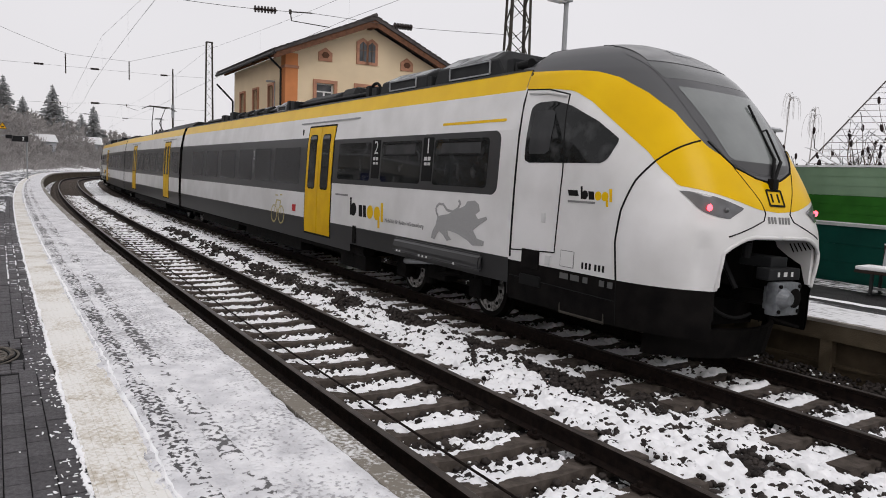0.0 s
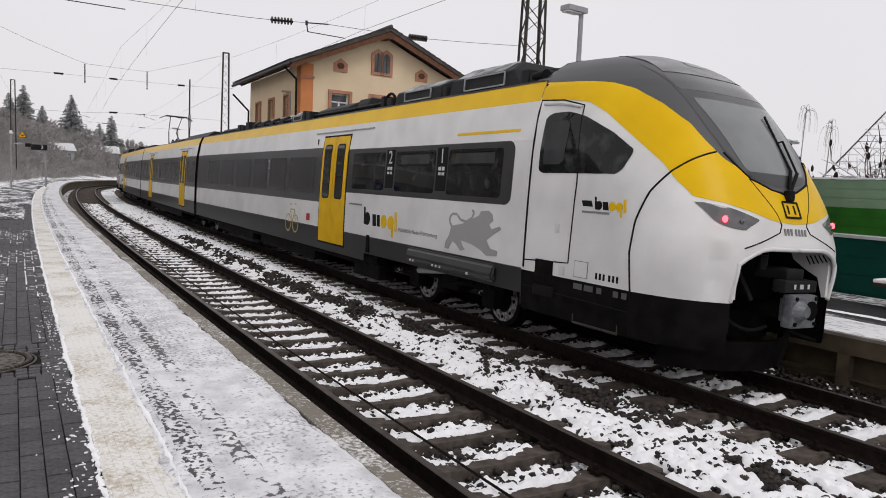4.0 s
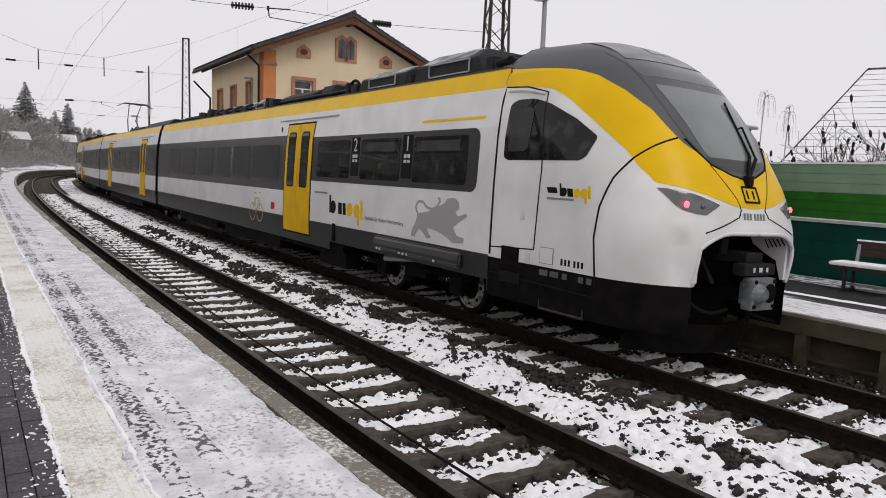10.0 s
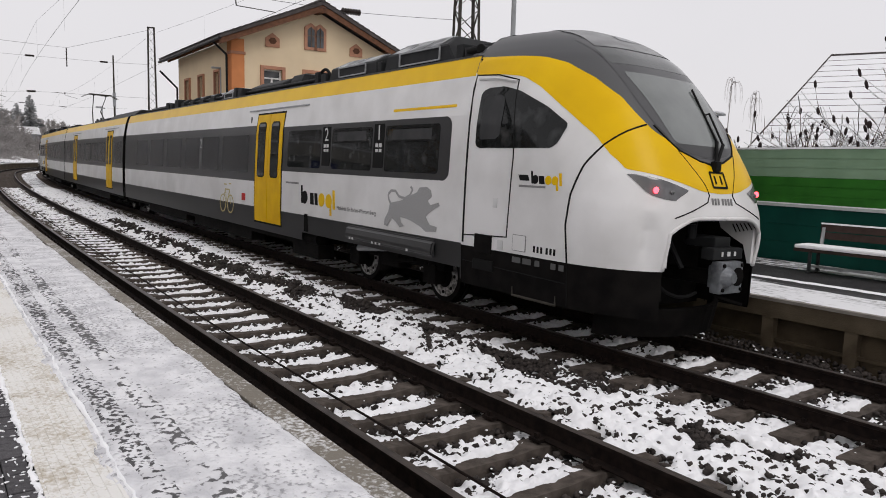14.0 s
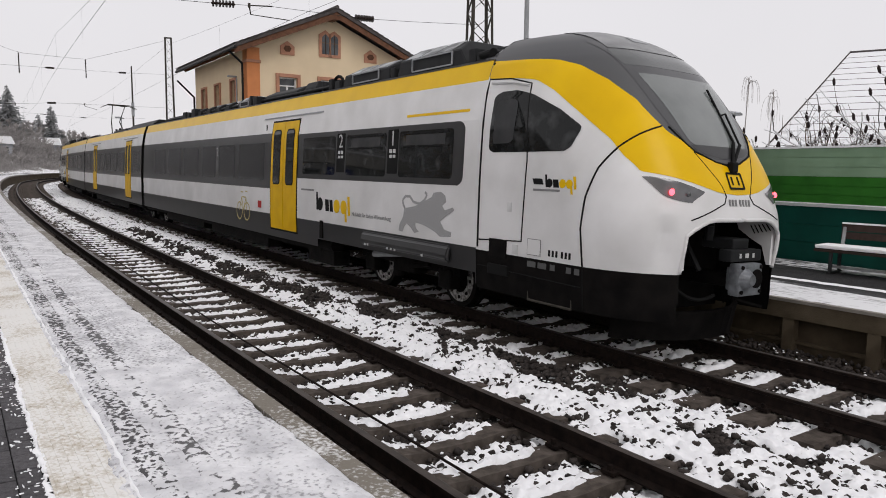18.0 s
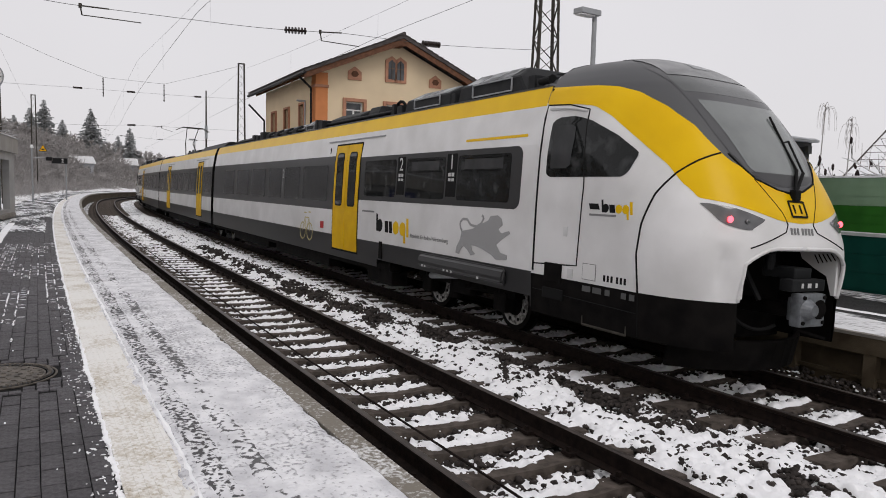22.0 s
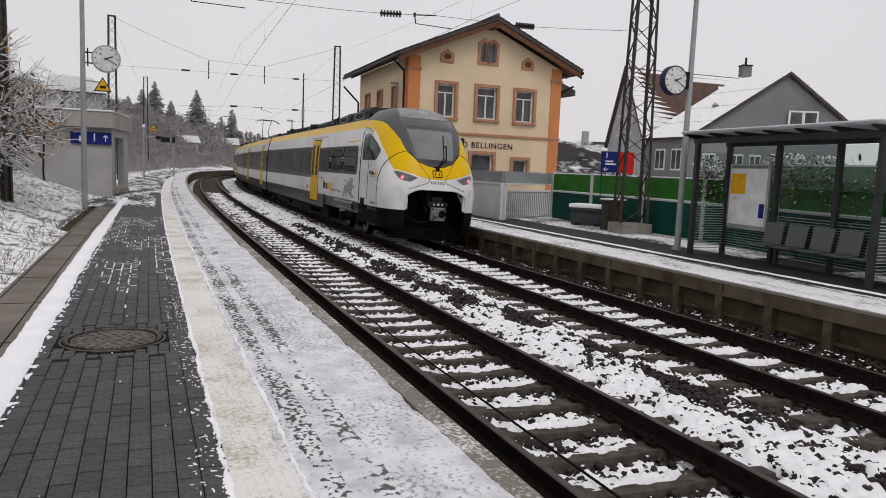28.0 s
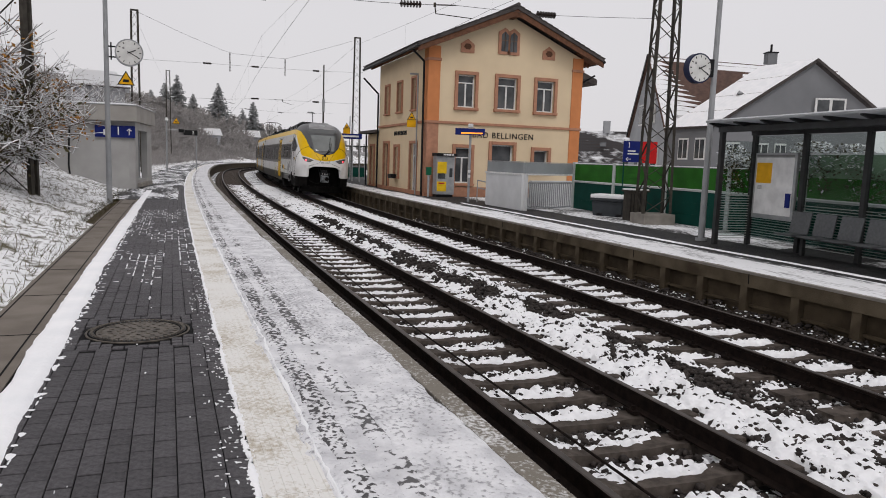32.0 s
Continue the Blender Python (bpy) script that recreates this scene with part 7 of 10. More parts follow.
def make_barrier():
    fence = thing("noise_barrier", Matrix(), "green boarded noise barrier with pale posts and a snowy rail", "fence")
    line = [(23.5, 14.22), (20.7, 14.15), (17.9, 14.15), (15.1, 14.05), (12.3, 13.70), (8.5, 13.15), (4.75, 12.78), (1.0, 12.50), (-2.8, 12.31), (-6.5, 12.17), (-10.2, 12.05)]
    for i, ((s0, o0), (s1, o1)) in enumerate(zip(line, line[1:])):
        a, b = at(s0, o0), at(s1, o1)
        tall = i >= 4
        part("post", box((0, 0, 1.25 if tall else 1.05), (0.14, 0.14, 2.5 if tall else 2.1), 0.01), POLE_PALE, fence, "pale grey post", m=pose(a.x, a.y, 0.05, 0, 0, heading(s0)))
        barrier_panel(fence, a, b, 0.10, 1.40, 4, FENCE_DARK)
        barrier_panel(fence, a, b, 1.46, 1.95 if tall else 2.08, 3, FENCE_GREEN)
        part("mid_rail", bar((a.x, a.y, 1.43), (b.x, b.y, 1.43), 0.12, 0.05), POLE_PALE, fence, "pale rail")
        part("snow_line", bar((a.x, a.y, 1.466), (b.x, b.y, 1.466), 0.10, 0.02), SNOW, fence)
        if tall:
            barrier_panel(fence, a, b, 1.951, 2.46, 3, FENCE_PALE)
        z = 2.48 if tall else 2.11
        part("snow_cap", bar((a.x, a.y, z), (b.x, b.y, z), 0.09, 0.03), SNOW, fence)


POLE_PALE = material("pale_fence_post", (0.52, 0.55, 0.54), 0.6, second=(0.44, 0.47, 0.46), scale=3)
make_barrier()


def make_bench():
    a, b = Vector((8.86, 9.80, 0)), Vector((10.43, 6.25, 0))
    d = (b - a)
    m = pose(a.x, a.y, Z_PLAT_FAR, 0, 0, math.degrees(math.atan2(d.y, d.x)))
    L = d.length
    bench = thing("bench", m, "long dark wooden bench with snow on its seat", "bench")
    for k in range(3):
        part("slat", box((L / 2, -0.10 + k * 0.15, 0.37), (L, 0.13, 0.045), 0.008), BENCH_WOOD, bench)
    part("snow", box((L / 2, 0.05, 0.43), (L - 0.03, 0.44, 0.06), 0.025), SNOW, bench, "snow on the seat")
    for k in range(2):
        part("back_slat", box((L / 2 + 0.2, 0.36, 0.60 + k * 0.13), (L, 0.035, 0.115), 0.008), BENCH_WOOD, bench)
    part("back_snow", box((L / 2 + 0.2, 0.36, 0.80), (L, 0.05, 0.025), 0.008), SNOW, bench)
    for x in (0.25, L / 2, L - 0.25):
        for y in (-0.10, 0.22):
            part("leg", box((x, y, 0.17), (0.045, 0.045, 0.34), 0.006), SHELTER_STEEL, bench)
        part("foot", box((x, 0.06, 0.015), (0.05, 0.46, 0.03), 0.006), SHELTER_STEEL, bench)
        part("back_post", bar((x, 0.28, 0.35), (x, 0.37, 0.80), 0.05, 0.03), STEEL_GREY, bench)
    part("cross_bar", box((L / 2, 0.05, 0.10), (L - 0.4, 0.05, 0.04), 0.006), STEEL_GREY, bench)


make_bench()


def make_litter_bin():
    b_ = thing("litter_bin", place(8.06, 10.85, Z_PLAT_FAR, 25), "grey metal litter bin with a domed snowy lid", "litter bin")
    part("body", rod((0, 0, 0.05), (0, 0, 0.80), 0.29, None, 30, 0.31), POLE_GREY, b_, "grey metal drum")
    part("foot", rod((0, 0, 0), (0, 0, 0.05), 0.26, None, 24), BLACK_METAL, b_)
    part("band", rod((0, 0, 0.70), (0, 0, 0.73), 0.315, None, 30), STEEL_GREY, b_, "pale metal band")
    lid = bmesh.new()
    bmesh.ops.create_uvsphere(lid, u_segments=26, v_segments=12, radius=0.32, matrix=pose(0, 0, 0.80) @ Matrix.Diagonal((1, 1, 0.40, 1)))
    part("lid", lid, POLE_GREY, b_, "domed grey lid", True)
    cap = bmesh.new()
    bmesh.ops.create_uvsphere(cap, u_segments=26, v_segments=12, radius=0.26, matrix=pose(0.03, 0.03, 0.855) @ Matrix.Diagonal((1, 1, 0.34, 1)))
    part("lid_snow", cap, SNOW, b_, "snow on the lid", True)
    part("opening", box((-0.20, -0.20, 0.82), (0.16, 0.16, 0.08), 0.03, pose(0, 0, 0)), BLACK_METAL, b_)


make_litter_bin()


def make_grit_bin():
    a, b = Vector((4.95, 23.35, 0)), Vector((5.85, 22.75, 0))
    t = math.degrees(math.atan2(b.y - a.y, b.x - a.x))
    g = thing("grit_bin", pose(a.x, a.y, Z_PLAT_FAR, 0, 0, t), "dark grey plastic grit bin with a snowy lid", "grit bin")
    bm = prism([(0.06, 0.0), (0.0, 0.52), (1.10, 0.52), (1.04, 0.0)], 0.0, 0.80)
    bmesh.ops.bevel(bm, geom=list(bm.edges), offset=0.03, segments=2, affect="EDGES")
    part("body", bm, BIN_GREY, g, "dark grey tapered tub")
    part("lid", box((0.55, 0.40, 0.56), (1.18, 0.90, 0.10), 0.03), BIN_GREY, g)
    part("lid_snow", box((0.55, 0.40, 0.66), (1.17, 0.89, 0.13), 0.05), SNOW, g, "snow on the lid")
    for x in (0.3, 0.95):
        part("foot", box((x, 0.0, 0.06), (0.18, 0.06, 0.10), 0.01), BLACK_METAL, g)


make_grit_bin()


def make_ramp_block():
    """A white walled box with a grey top band and a railing: the head of the underpass."""
    a, b, c = Vector((1.78, 27.6, 0)), Vector((2.85, 24.7, 0)), Vector((5.05, 27.2, 0))
    blk = thing("stair_parapet", Matrix(), "white parapet wall with a grey glazed top band and railing", "parapet")
    for p, q, n in ((a, b, 0), (b, c, 1)):
        d = (q - p).normalized()
        if n == 0:
            part("wall", bar((p.x, p.y, 1.02), (q.x, q.y, 1.02), 0.18, 1.24), WHITE_WALL, blk, "white painted wall")
        else:
            mid = p + d * 1.0
            part("wall", bar((p.x, p.y, 1.02), (p.x + d.x * 0.12, p.y + d.y * 0.12, 1.02), 0.18, 1.24), WHITE_WALL, blk)
            k = 0
            x = 0.25
            while x < (q - p).length - 0.05:
                r0 = p + d * x
                part("baluster", rod((r0.x, r0.y, 0.46), (r0.x, r0.y, 1.34), 0.018, None, 6), POLE_GREY, blk)
                x += 0.13
            part("rail", bar((p.x + d.x * 0.15, p.y + d.y * 0.15, 1.36), (q.x, q.y, 1.36), 0.05, 0.05), POLE_GREY, blk)
            part("rail", bar((p.x + d.x * 0.15, p.y + d.y * 0.15, 0.46), (q.x, q.y, 0.46), 0.05, 0.05), POLE_GREY, blk)
            back0, back1 = p + Vector((0.5, 2.2, 0)), q + Vector((0.2, 1.6, 0))
            part("inner_wall", bar((back0.x, back0.y, 0.9), (back1.x, back1.y, 0.9), 0.15, 1.0), WHITE_WALL, blk)
        part("coping", bar((p.x, p.y, 1.66), (q.x, q.y, 1.66), 0.26, 0.05), SIGN_WHITE, blk)
        part("top_band", bar((p.x, p.y, 1.88), (q.x, q.y, 1.88), 0.10, 0.38), BAND_GREY, blk, "grey band over the parapet")
        part("band_cap", bar((p.x, p.y, 2.09), (q.x, q.y, 2.09), 0.12, 0.025), STEEL_GREY, blk)


BAND_GREY = material("grey_glazing_band", (0.30, 0.32, 0.33), 0.35, second=(0.24, 0.26, 0.27), scale=1)
make_ramp_block()


def make_departure_board():
    d = thing("departure_board", place(1.07, 28.67, Z_PLAT_FAR, -6), "slim pole with a dark blue departure display", "display")
    part("pole", rod((0, 0, 0), (0, 0, 2.95), 0.05, None, 12), POLE_GREY, d)
    for k in range(2):
        part("pole_band", rod((0, 0, 0.98 + k * 0.2), (0, 0, 1.10 + k * 0.2), 0.056, None, 12), SIGN_WHITE, d)
    part("display_case", box((-0.02, -0.05, 2.82), (1.18, 0.16, 0.26), 0.01), SIGN_BLUE, d, "blue display case")
    part("display_line", box((0.06, -0.135, 2.76), (0.86, 0.004, 0.05)), ORANGE_GLOW, d, "glowing orange text line")
    part("loudspeaker", box((0.0, 0, 3.06), (0.2, 0.2, 0.16), 0.04), SIGN_WHITE, d)
    rail_ = bmesh.new()
    for p, q in (((0.35, 0.1, 0), (0.35, 0.1, 0.9)), ((0.35, 0.1, 0.9), (1.1, -0.9, 0.8)), ((0.35, 0.1, 0.6), (1.1, -0.9, 0.5))):
        rod(p, q, 0.022, rail_, 8)
    h = thing("handrail", place(1.07, 28.67, Z_PLAT_FAR, -6), "grey tubular handrail at the ramp", "handrail")
    part("rail", rail_, POLE_GREY, h)


ORANGE_GLOW = glow("orange_display", (1.0, 0.30, 0.03), 1.6)
make_departure_board()


def make_ticket_machine():
    t = thing("ticket_machine", place(-0.35, 32.0, Z_PLAT_FAR, 20), "grey and yellow ticket machine with a black hood", "ticket machine")
    part("body", box((0.42, 0, 0.98), (0.86, 0.5, 1.72), 0.02), STEEL_GREY, t, "pale grey cabinet")
    part("yellow_panel", box((0.25, -0.255, 1.32), (0.44, 0.01, 0.52)), TICKET_YELLOW, t, "yellow front panel")
    part("yellow_panel", box((0.25, -0.255, 0.48), (0.44, 0.01, 0.44)), TICKET_YELLOW, t, "yellow front panel")
    part("screen", box((0.24, -0.255, 0.95), (0.34, 0.01, 0.24)), HOUSE_GLASS, t)
    part("slot", box((0.24, -0.262, 0.62), (0.28, 0.01, 0.06)), RED_PAINT, t)
    part("keypad", box((0.68, -0.255, 1.10), (0.14, 0.02, 0.40), 0.005), BIN_GREY, t)
    part("hood", box((0.42, -0.06, 1.90), (0.98, 0.68, 0.13), 0.02), BLACK_METAL, t, "black hood with lettering")
    bars_ = bmesh.new()
    for k in range(4):
        box((0.30 + k * 0.13, -0.405, 1.90), (0.10, 0.004, 0.06), 0, None, bars_)
    part("print", bars_, SIGN_WHITE, t)
    part("base", box((0.42, 0.02, 0.06), (0.8, 0.44, 0.12)), BLACK_METAL, t)
    v_ = thing("validator", place(-0.62, 31.7, Z_PLAT_FAR, 20), "small green ticket validator on a post", "validator")
    part("post", rod((0, 0, 0), (0, 0, 1.0), 0.05, None, 10), STEEL_GREY, v_)
    part("box", box((0, 0, 1.15), (0.22, 0.16, 0.36), 0.02), VALID_GREEN, v_)


VALID_GREEN = material("validator_green", (0.01, 0.12, 0.06), 0.5)
make_ticket_machine()


def arrow(m, mat, parent, s=0.2):
    bm = bmesh.new()
    bar((0, -s, 0), (0, s, 0), s * 0.28, 0.006, bm)
    bar((0, s, 0), (-s * 0.7, s * 0.25, 0), s * 0.28, 0.006, bm)
    bar((0, s, 0), (s * 0.7, s * 0.25, 0), s * 0.28, 0.006, bm)
    return part("arrow", bm, mat, parent, m=m)


def make_direction_sign():
    p = Vector((6.42, 23.2, 0))
    g = thing("direction_sign", place(p.x, p.y, Z_PLAT_FAR, 4), "blue direction sign with white figure and arrow beside a red board", "sign")
    part("board", box((-0.27, 0, 2.14), (0.62, 0.04, 0.68), 0.005), SIGN_BLUE, g, "blue board")
    part("red_board", box((0.30, 0.03, 2.13), (0.50, 0.03, 0.70), 0.005), SIGN_RED, g, "red board")
    flat_text("1", 0.26, SIGN_WHITE, g, pose(-0.40, -0.025, 2.34, 90), "figure")
    arrow(pose(-0.40, -0.026, 1.90, 90, 0, 0) @ pose(0, 0, 0, 0, 0, 90), SIGN_WHITE, g, 0.08)
    for k, w in enumerate((0.26, 0.36)):
        part("lettering_bar", box((-0.44 + w / 2, -0.025, 2.16 - k * 0.09), (w, 0.004, 0.045)), SIGN_WHITE, g)
    for x in (-0.52, 0.50):
        part("post", rod((x, 0.05, 0), (x, 0.05, 2.40), 0.022, None, 8), FENCE_DARK, g)


make_direction_sign()

# ---- things beside the near platform ----
BOOTH_WALL = material("pale_grey_render", (0.40, 0.395, 0.385), 0.9, second=(0.33, 0.325, 0.315), scale=1.2, bump=0.12, bump_scale=60)
BOOTH_FASCIA = material("grey_fascia", (0.36, 0.345, 0.32), 0.8, second=(0.30, 0.285, 0.265), scale=1.5)
WARN_YELLOW = material("warning_yellow", (0.80, 0.42, 0.01), 0.5)


def warning_triangle(parent, m, s):
    bm = prism([(-s / 2, 0), (s / 2, 0), (0, s * 0.87)], -0.012, 0.012)
    part("triangle", bm, LETTER_BLACK, parent, "black-rimmed warning triangle", m=m)
    part("triangle_field", prism([(-s * 0.40, s * 0.06), (s * 0.40, s * 0.06), (0, s * 0.76)], -0.018, -0.010), WARN_YELLOW, parent, "orange-yellow field", m=m)
    part("pictogram", box((0, -0.02, s * 0.26), (s * 0.34, 0.006, s * 0.16), 0.003), LETTER_BLACK, parent, m=m)


def make_clock_post():
    lp = make_lamp_post(-9.05, 19.28, Z_PLAT - 0.1, 6.18, 25, True, -0.72, "tall grey steel lamp post beside the platform path")
    c = thing("platform_clock", place(-9.05, 19.28, 0, 25), "round white station clock on a bracket over the platform", "clock", "station clocks")
    for z in (4.75, 4.48):
        part("bracket", rod((0.04, 0, z), (0.28, 0, z), 0.02, None, 8), BLACK_METAL, c)
    part("bracket", rod((0.12, 0, 4.40), (0.12, 0, 4.86), 0.018, None, 8), BLACK_METAL, c)
    clock_parts(c, (0.56, 0, 4.62), 0.355, 0, POLE_GREY, 0.14)
    w = thing("warning_sign", place(-9.05, 19.28, 0, 25), "orange warning triangle on an arm of the lamp post", "sign", "warning signs")
    part("arm", rod((0, 0, 4.02), (0.42, 0, 4.0), 0.018, None, 8), POLE_GREY, w)
    warning_triangle(w, pose(0.47, -0.02, 3.76), 0.44)


make_clock_post()


def make_booth():
    b = thing("lift_house", place(-11.28, 25.6, 0, 14), "pale grey rendered stair house with a flat overhanging roof", "stair house")
    W, L, H = 4.1, 3.7, 3.02
    g = 0.3
    part("wall", box((-W / 2, 0.12, (H + g) / 2), (W, 0.24, H - g)), BOOTH_WALL, b, "pale grey front wall")
    wb = wall_with_openings(0, L, g, H, [(L - 2.6, L - 0.55, 0.95, 2.75)], 0.22)
    part("wall", wb, BOOTH_WALL, b, "pale grey flank with a barred opening", m=pose(0, L, 0, 0, 0, -90))
    rest = box((-W + 0.1, L / 2, (H + g) / 2), (0.2, L - 0.5, H - g))
    box((-W / 2, L - 0.1, (H + g) / 2), (W - 0.5, 0.2, H - g), 0, None, rest)
    part("wall", rest, BOOTH_WALL, b)
    part("roof", box((-W / 2 + 0.05, L / 2, H + 0.28), (W + 0.55, L + 0.6, 0.55), 0.02), BOOTH_FASCIA, b, "grey fascia of the flat roof")
    part("roof_edge", box((-W / 2 + 0.05, L / 2, H + 0.57), (W + 0.60, L + 0.65, 0.03), 0.008), STEEL_GREY, b)
    part("roof_snow", box((-W / 2 + 0.05, L / 2, H + 0.60), (W + 0.45, L + 0.5, 0.05), 0.02), SNOW, b, "snow on the flat roof")
    for k in range(8):
        part("grille_bar", box((-0.08, 0.62 + k * 0.28, 1.85), (0.05, 0.05, 1.8), 0.005), POLE_GREY, b)
    for z in (0.97, 1.55, 2.72):
        part("grille_rail", box((-0.08, 1.6, z), (0.06, 2.1, 0.05), 0.005), POLE_GREY, b)
    part("step", box((0.18, 1.6, 0.76), (0.36, 2.6, 0.14), 0.02), CONCRETE, b)
    part("inside", box((-1.6, 1.6, 1.8), (0.02, 2.6, 2.4)), BOOTH_WALL, b)
    cable_ = bmesh.new()
    for p, q in (((-1.9, -0.03, 3.0), (-1.95, -0.03, 2.2)), ((-1.95, -0.03, 2.2), (-1.98, -0.03, 1.4)), ((-1.98, -0.03, 1.4), (-1.9, -0.05, 0.8))):
        rod(p, q, 0.03, cable_, 8)
    part("cable_duct", cable_, BLACK_METAL, b, "dark cable down the wall")
    s = thing("platform_sign", place(-10.95, 25.67, 0, 14), "blue platform sign with figure 1 and an arrow", "sign")
    part("board", box((-0.77, -0.05, 2.66), (1.32, 0.07, 0.42), 0.01), SIGN_BLUE, s, "blue board")
    flat_text("1", 0.42, SIGN_WHITE, s, pose(-0.66, -0.088, 2.67, 90), "figure")
    arrow(pose(-0.30, -0.09, 2.66, 90), SIGN_WHITE, s, 0.11)
    part("pictogram", box((-1.05, -0.088, 2.62), (0.2, 0.006, 0.2), 0.01), SIGN_WHITE, s)


make_booth()


# ---- lattice masts and overhead wires ----
def lattice_mast(name_label, x, y, z, h, w0, w1, turn, panels, base=None, depth_ratio=0.55, leg=0.075):
    m = thing("lattice_mast", place(x, y, z, turn), name_label, "mast", "overhead line masts")
    z0 = base or 0.0
    d = depth_ratio

    def corner(i, t):
        w = (w0 + (w1 - w0) * t) / 2
        sx, sy = ((-1, -1), (1, -1), (1, 1), (-1, 1))[i]
        return Vector((sx * w, sy * w * d, z0 + (h - z0) * t))
    for i in range(4):
        part("corner_leg", bar(corner(i, 0), corner(i, 1), leg, leg), STEEL_DARK, m)
    for k in range(panels):
        t0, t1 = k / panels, (k + 1) / panels
        for i in range(4):
            j = (i + 1) % 4
            a, b_ = (corner(i, t0), corner(j, t1)) if k % 2 == (i % 2) else (corner(j, t0), corner(i, t1))
            part("brace", bar(a, b_, 0.045, 0.012), STEEL_DARK, m)
    part("mast_head", box((0, 0, h + 0.02), (w1 + 0.1, w1 * d + 0.1, 0.05)), STEEL_DARK, m)
    if base:
        part("footing", box((0, 0, base / 2 - 0.05), (w0 + 0.12, w0 + 0.02, base + 0.1), 0.03), CONCRETE, m, "concrete footing")
    return m


lattice_mast("dark lattice mast on a concrete footing by the barrier", 6.20, 20.70, Z_PLAT_FAR, 12.0, 0.86, 0.40, 12, 22, 0.32)
lattice_mast("dark lattice mast on the snowy bank", -9.86, 16.0, 0.85, 10.5, 1.30, 1.10, 0, 9, None, 0.16, 0.105)
lattice_mast("tall lattice mast behind the stair house", -17.85, 41.55, 0.6, 9.3, 0.48, 0.34, 20, 18)
lattice_mast("tall lattice mast beyond the station house", -6.75, 54.8, 0.2, 10.75, 0.62, 0.40, 12, 18)
lattice_mast("far lattice mast along the curve", -30.0, 78.0, 0.6, 10.0, 0.5, 0.36, 20, 14)
WIRE = material("overhead_wire", (0.05, 0.05, 0.05), 0.5, metal=0.5)
INSULATOR = material("brown_insulator", (0.035, 0.025, 0.022), 0.35)


def wire(points, r, name, label):
    bm = tube(points, r, None, 5)
    return tagged(part(name, bm, WIRE, None), label, "wire", "overhead wires")


def insulator(a, b, label="ribbed brown insulator on the span wire", r=0.07):
    ob = thing("insulator", Matrix(), label, "insulator", "insulators")
    a, b = Vector(a), Vector(b)
    bm = rod(a, b, 0.028, None, 10)
    for k in range(7):
        c = a.lerp(b, (k + 0.5) / 7)
        d = (b - a).normalized() * 0.012
        rod(c - d, c + d, r, bm, 14)
    part("ribs", bm, INSULATOR, ob)


for o, lab in ((NEAR, "contact wire over the near track"), (FAR, "contact wire over the far track")):
    wire([at(s, o + float(np.interp(s, [-20, 15, 47, 80, 115, 150], [0.4, -0.45, 0.4, -0.4, 0.4, -0.4])), 5.45) for s in range(-15, 150, 6)], 0.0045, "contact_wire", lab)
    wire([at(s, o, 6.75 - 0.55 * math.sin(math.pi * ((s + 6) % 36) / 36)) for s in range(-15, 150, 3)], 0.0032, "carrier_wire", "slack carrier wire above the contact wire")
    for s in range(-12, 120, 7):
        zt = 6.75 - 0.55 * math.sin(math.pi * ((s + 6) % 36) / 36)
        wire([at(s, o, 5.45), at(s, o, zt)], 0.0014, "dropper", "thin dropper between two overhead wires")


def span(a, b, heights, inner, label, r=0.006, size=0.07):
    """A cross-span from a to b, through (share, height) knots; inner: where insulators sit."""
    a, b = Vector((*a, 0)), Vector((*b, 0))

    def on(t):
        return a.lerp(b, t) + Vector((0, 0, float(np.interp(t, [h[0] for h in heights], [h[1] for h in heights]))))
    t0, t1 = heights[0][0], heights[-1][0]
    wire([on(t0 + (t1 - t0) * k / 24) for k in range(25)], r, "span_wire", label)
    e = 0.28 / (b - a).length
    for t in inner:
        insulator(on(t - e), on(t + e), r=size)
    return on


MAST_A, MAST_B, MAST_N, MAST_W = (-17.85, 41.55), (-6.75, 54.8), (6.2, 20.7), (-9.85, 16.0)
near_span = span(MAST_N, MAST_W, [(0.0, 6.25), (0.131, 6.10), (0.222, 6.02), (0.374, 6.04), (0.446, 5.96), (0.515, 5.92), (0.75, 5.95), (1.0, 6.2)], (0.222, 0.446), "cross-span wire from mast to mast", 0.006, 0.085)
span(MAST_N, MAST_W, [(0.0, 8.7), (0.5, 7.9), (1.0, 8.4)], (), "upper cross-span wire from mast to mast")
far_top = span(MAST_A, MAST_B, [(0.01, 9.85), (0.18, 9.05), (0.361, 8.36), (0.612, 8.56), (0.79, 9.58), (0.98, 10.72)], (), "upper span wire between the far masts", 0.008)
far_mid = span(MAST_A, MAST_B, [(0.0, 7.2), (0.267, 7.53), (0.471, 7.74), (0.77, 8.07), (0.99, 8.40)], (0.267, 0.471, 0.77), "distant cross-span wire between masts", 0.006, 0.06)
far_low = span(MAST_A, MAST_B, [(0.0, 5.15), (0.347, 5.44), (0.471, 5.68), (0.77, 5.89), (0.99, 6.06)], (0.471, 0.77), "lower distant cross-span wire between masts", 0.006, 0.06)
for t_ in (0.361, 0.612):
    p_ = far_top(t_)
    insulator(p_, p_ - Vector((0, 0, 1.15)), "slim hanging insulator under the far span wire", 0.05)
span(MAST_A, (-30.0, 78.0), [(0.0, 9.7), (0.5, 9.0), (1.0, 9.0)], (), "feeder wire along the masts", 0.005)
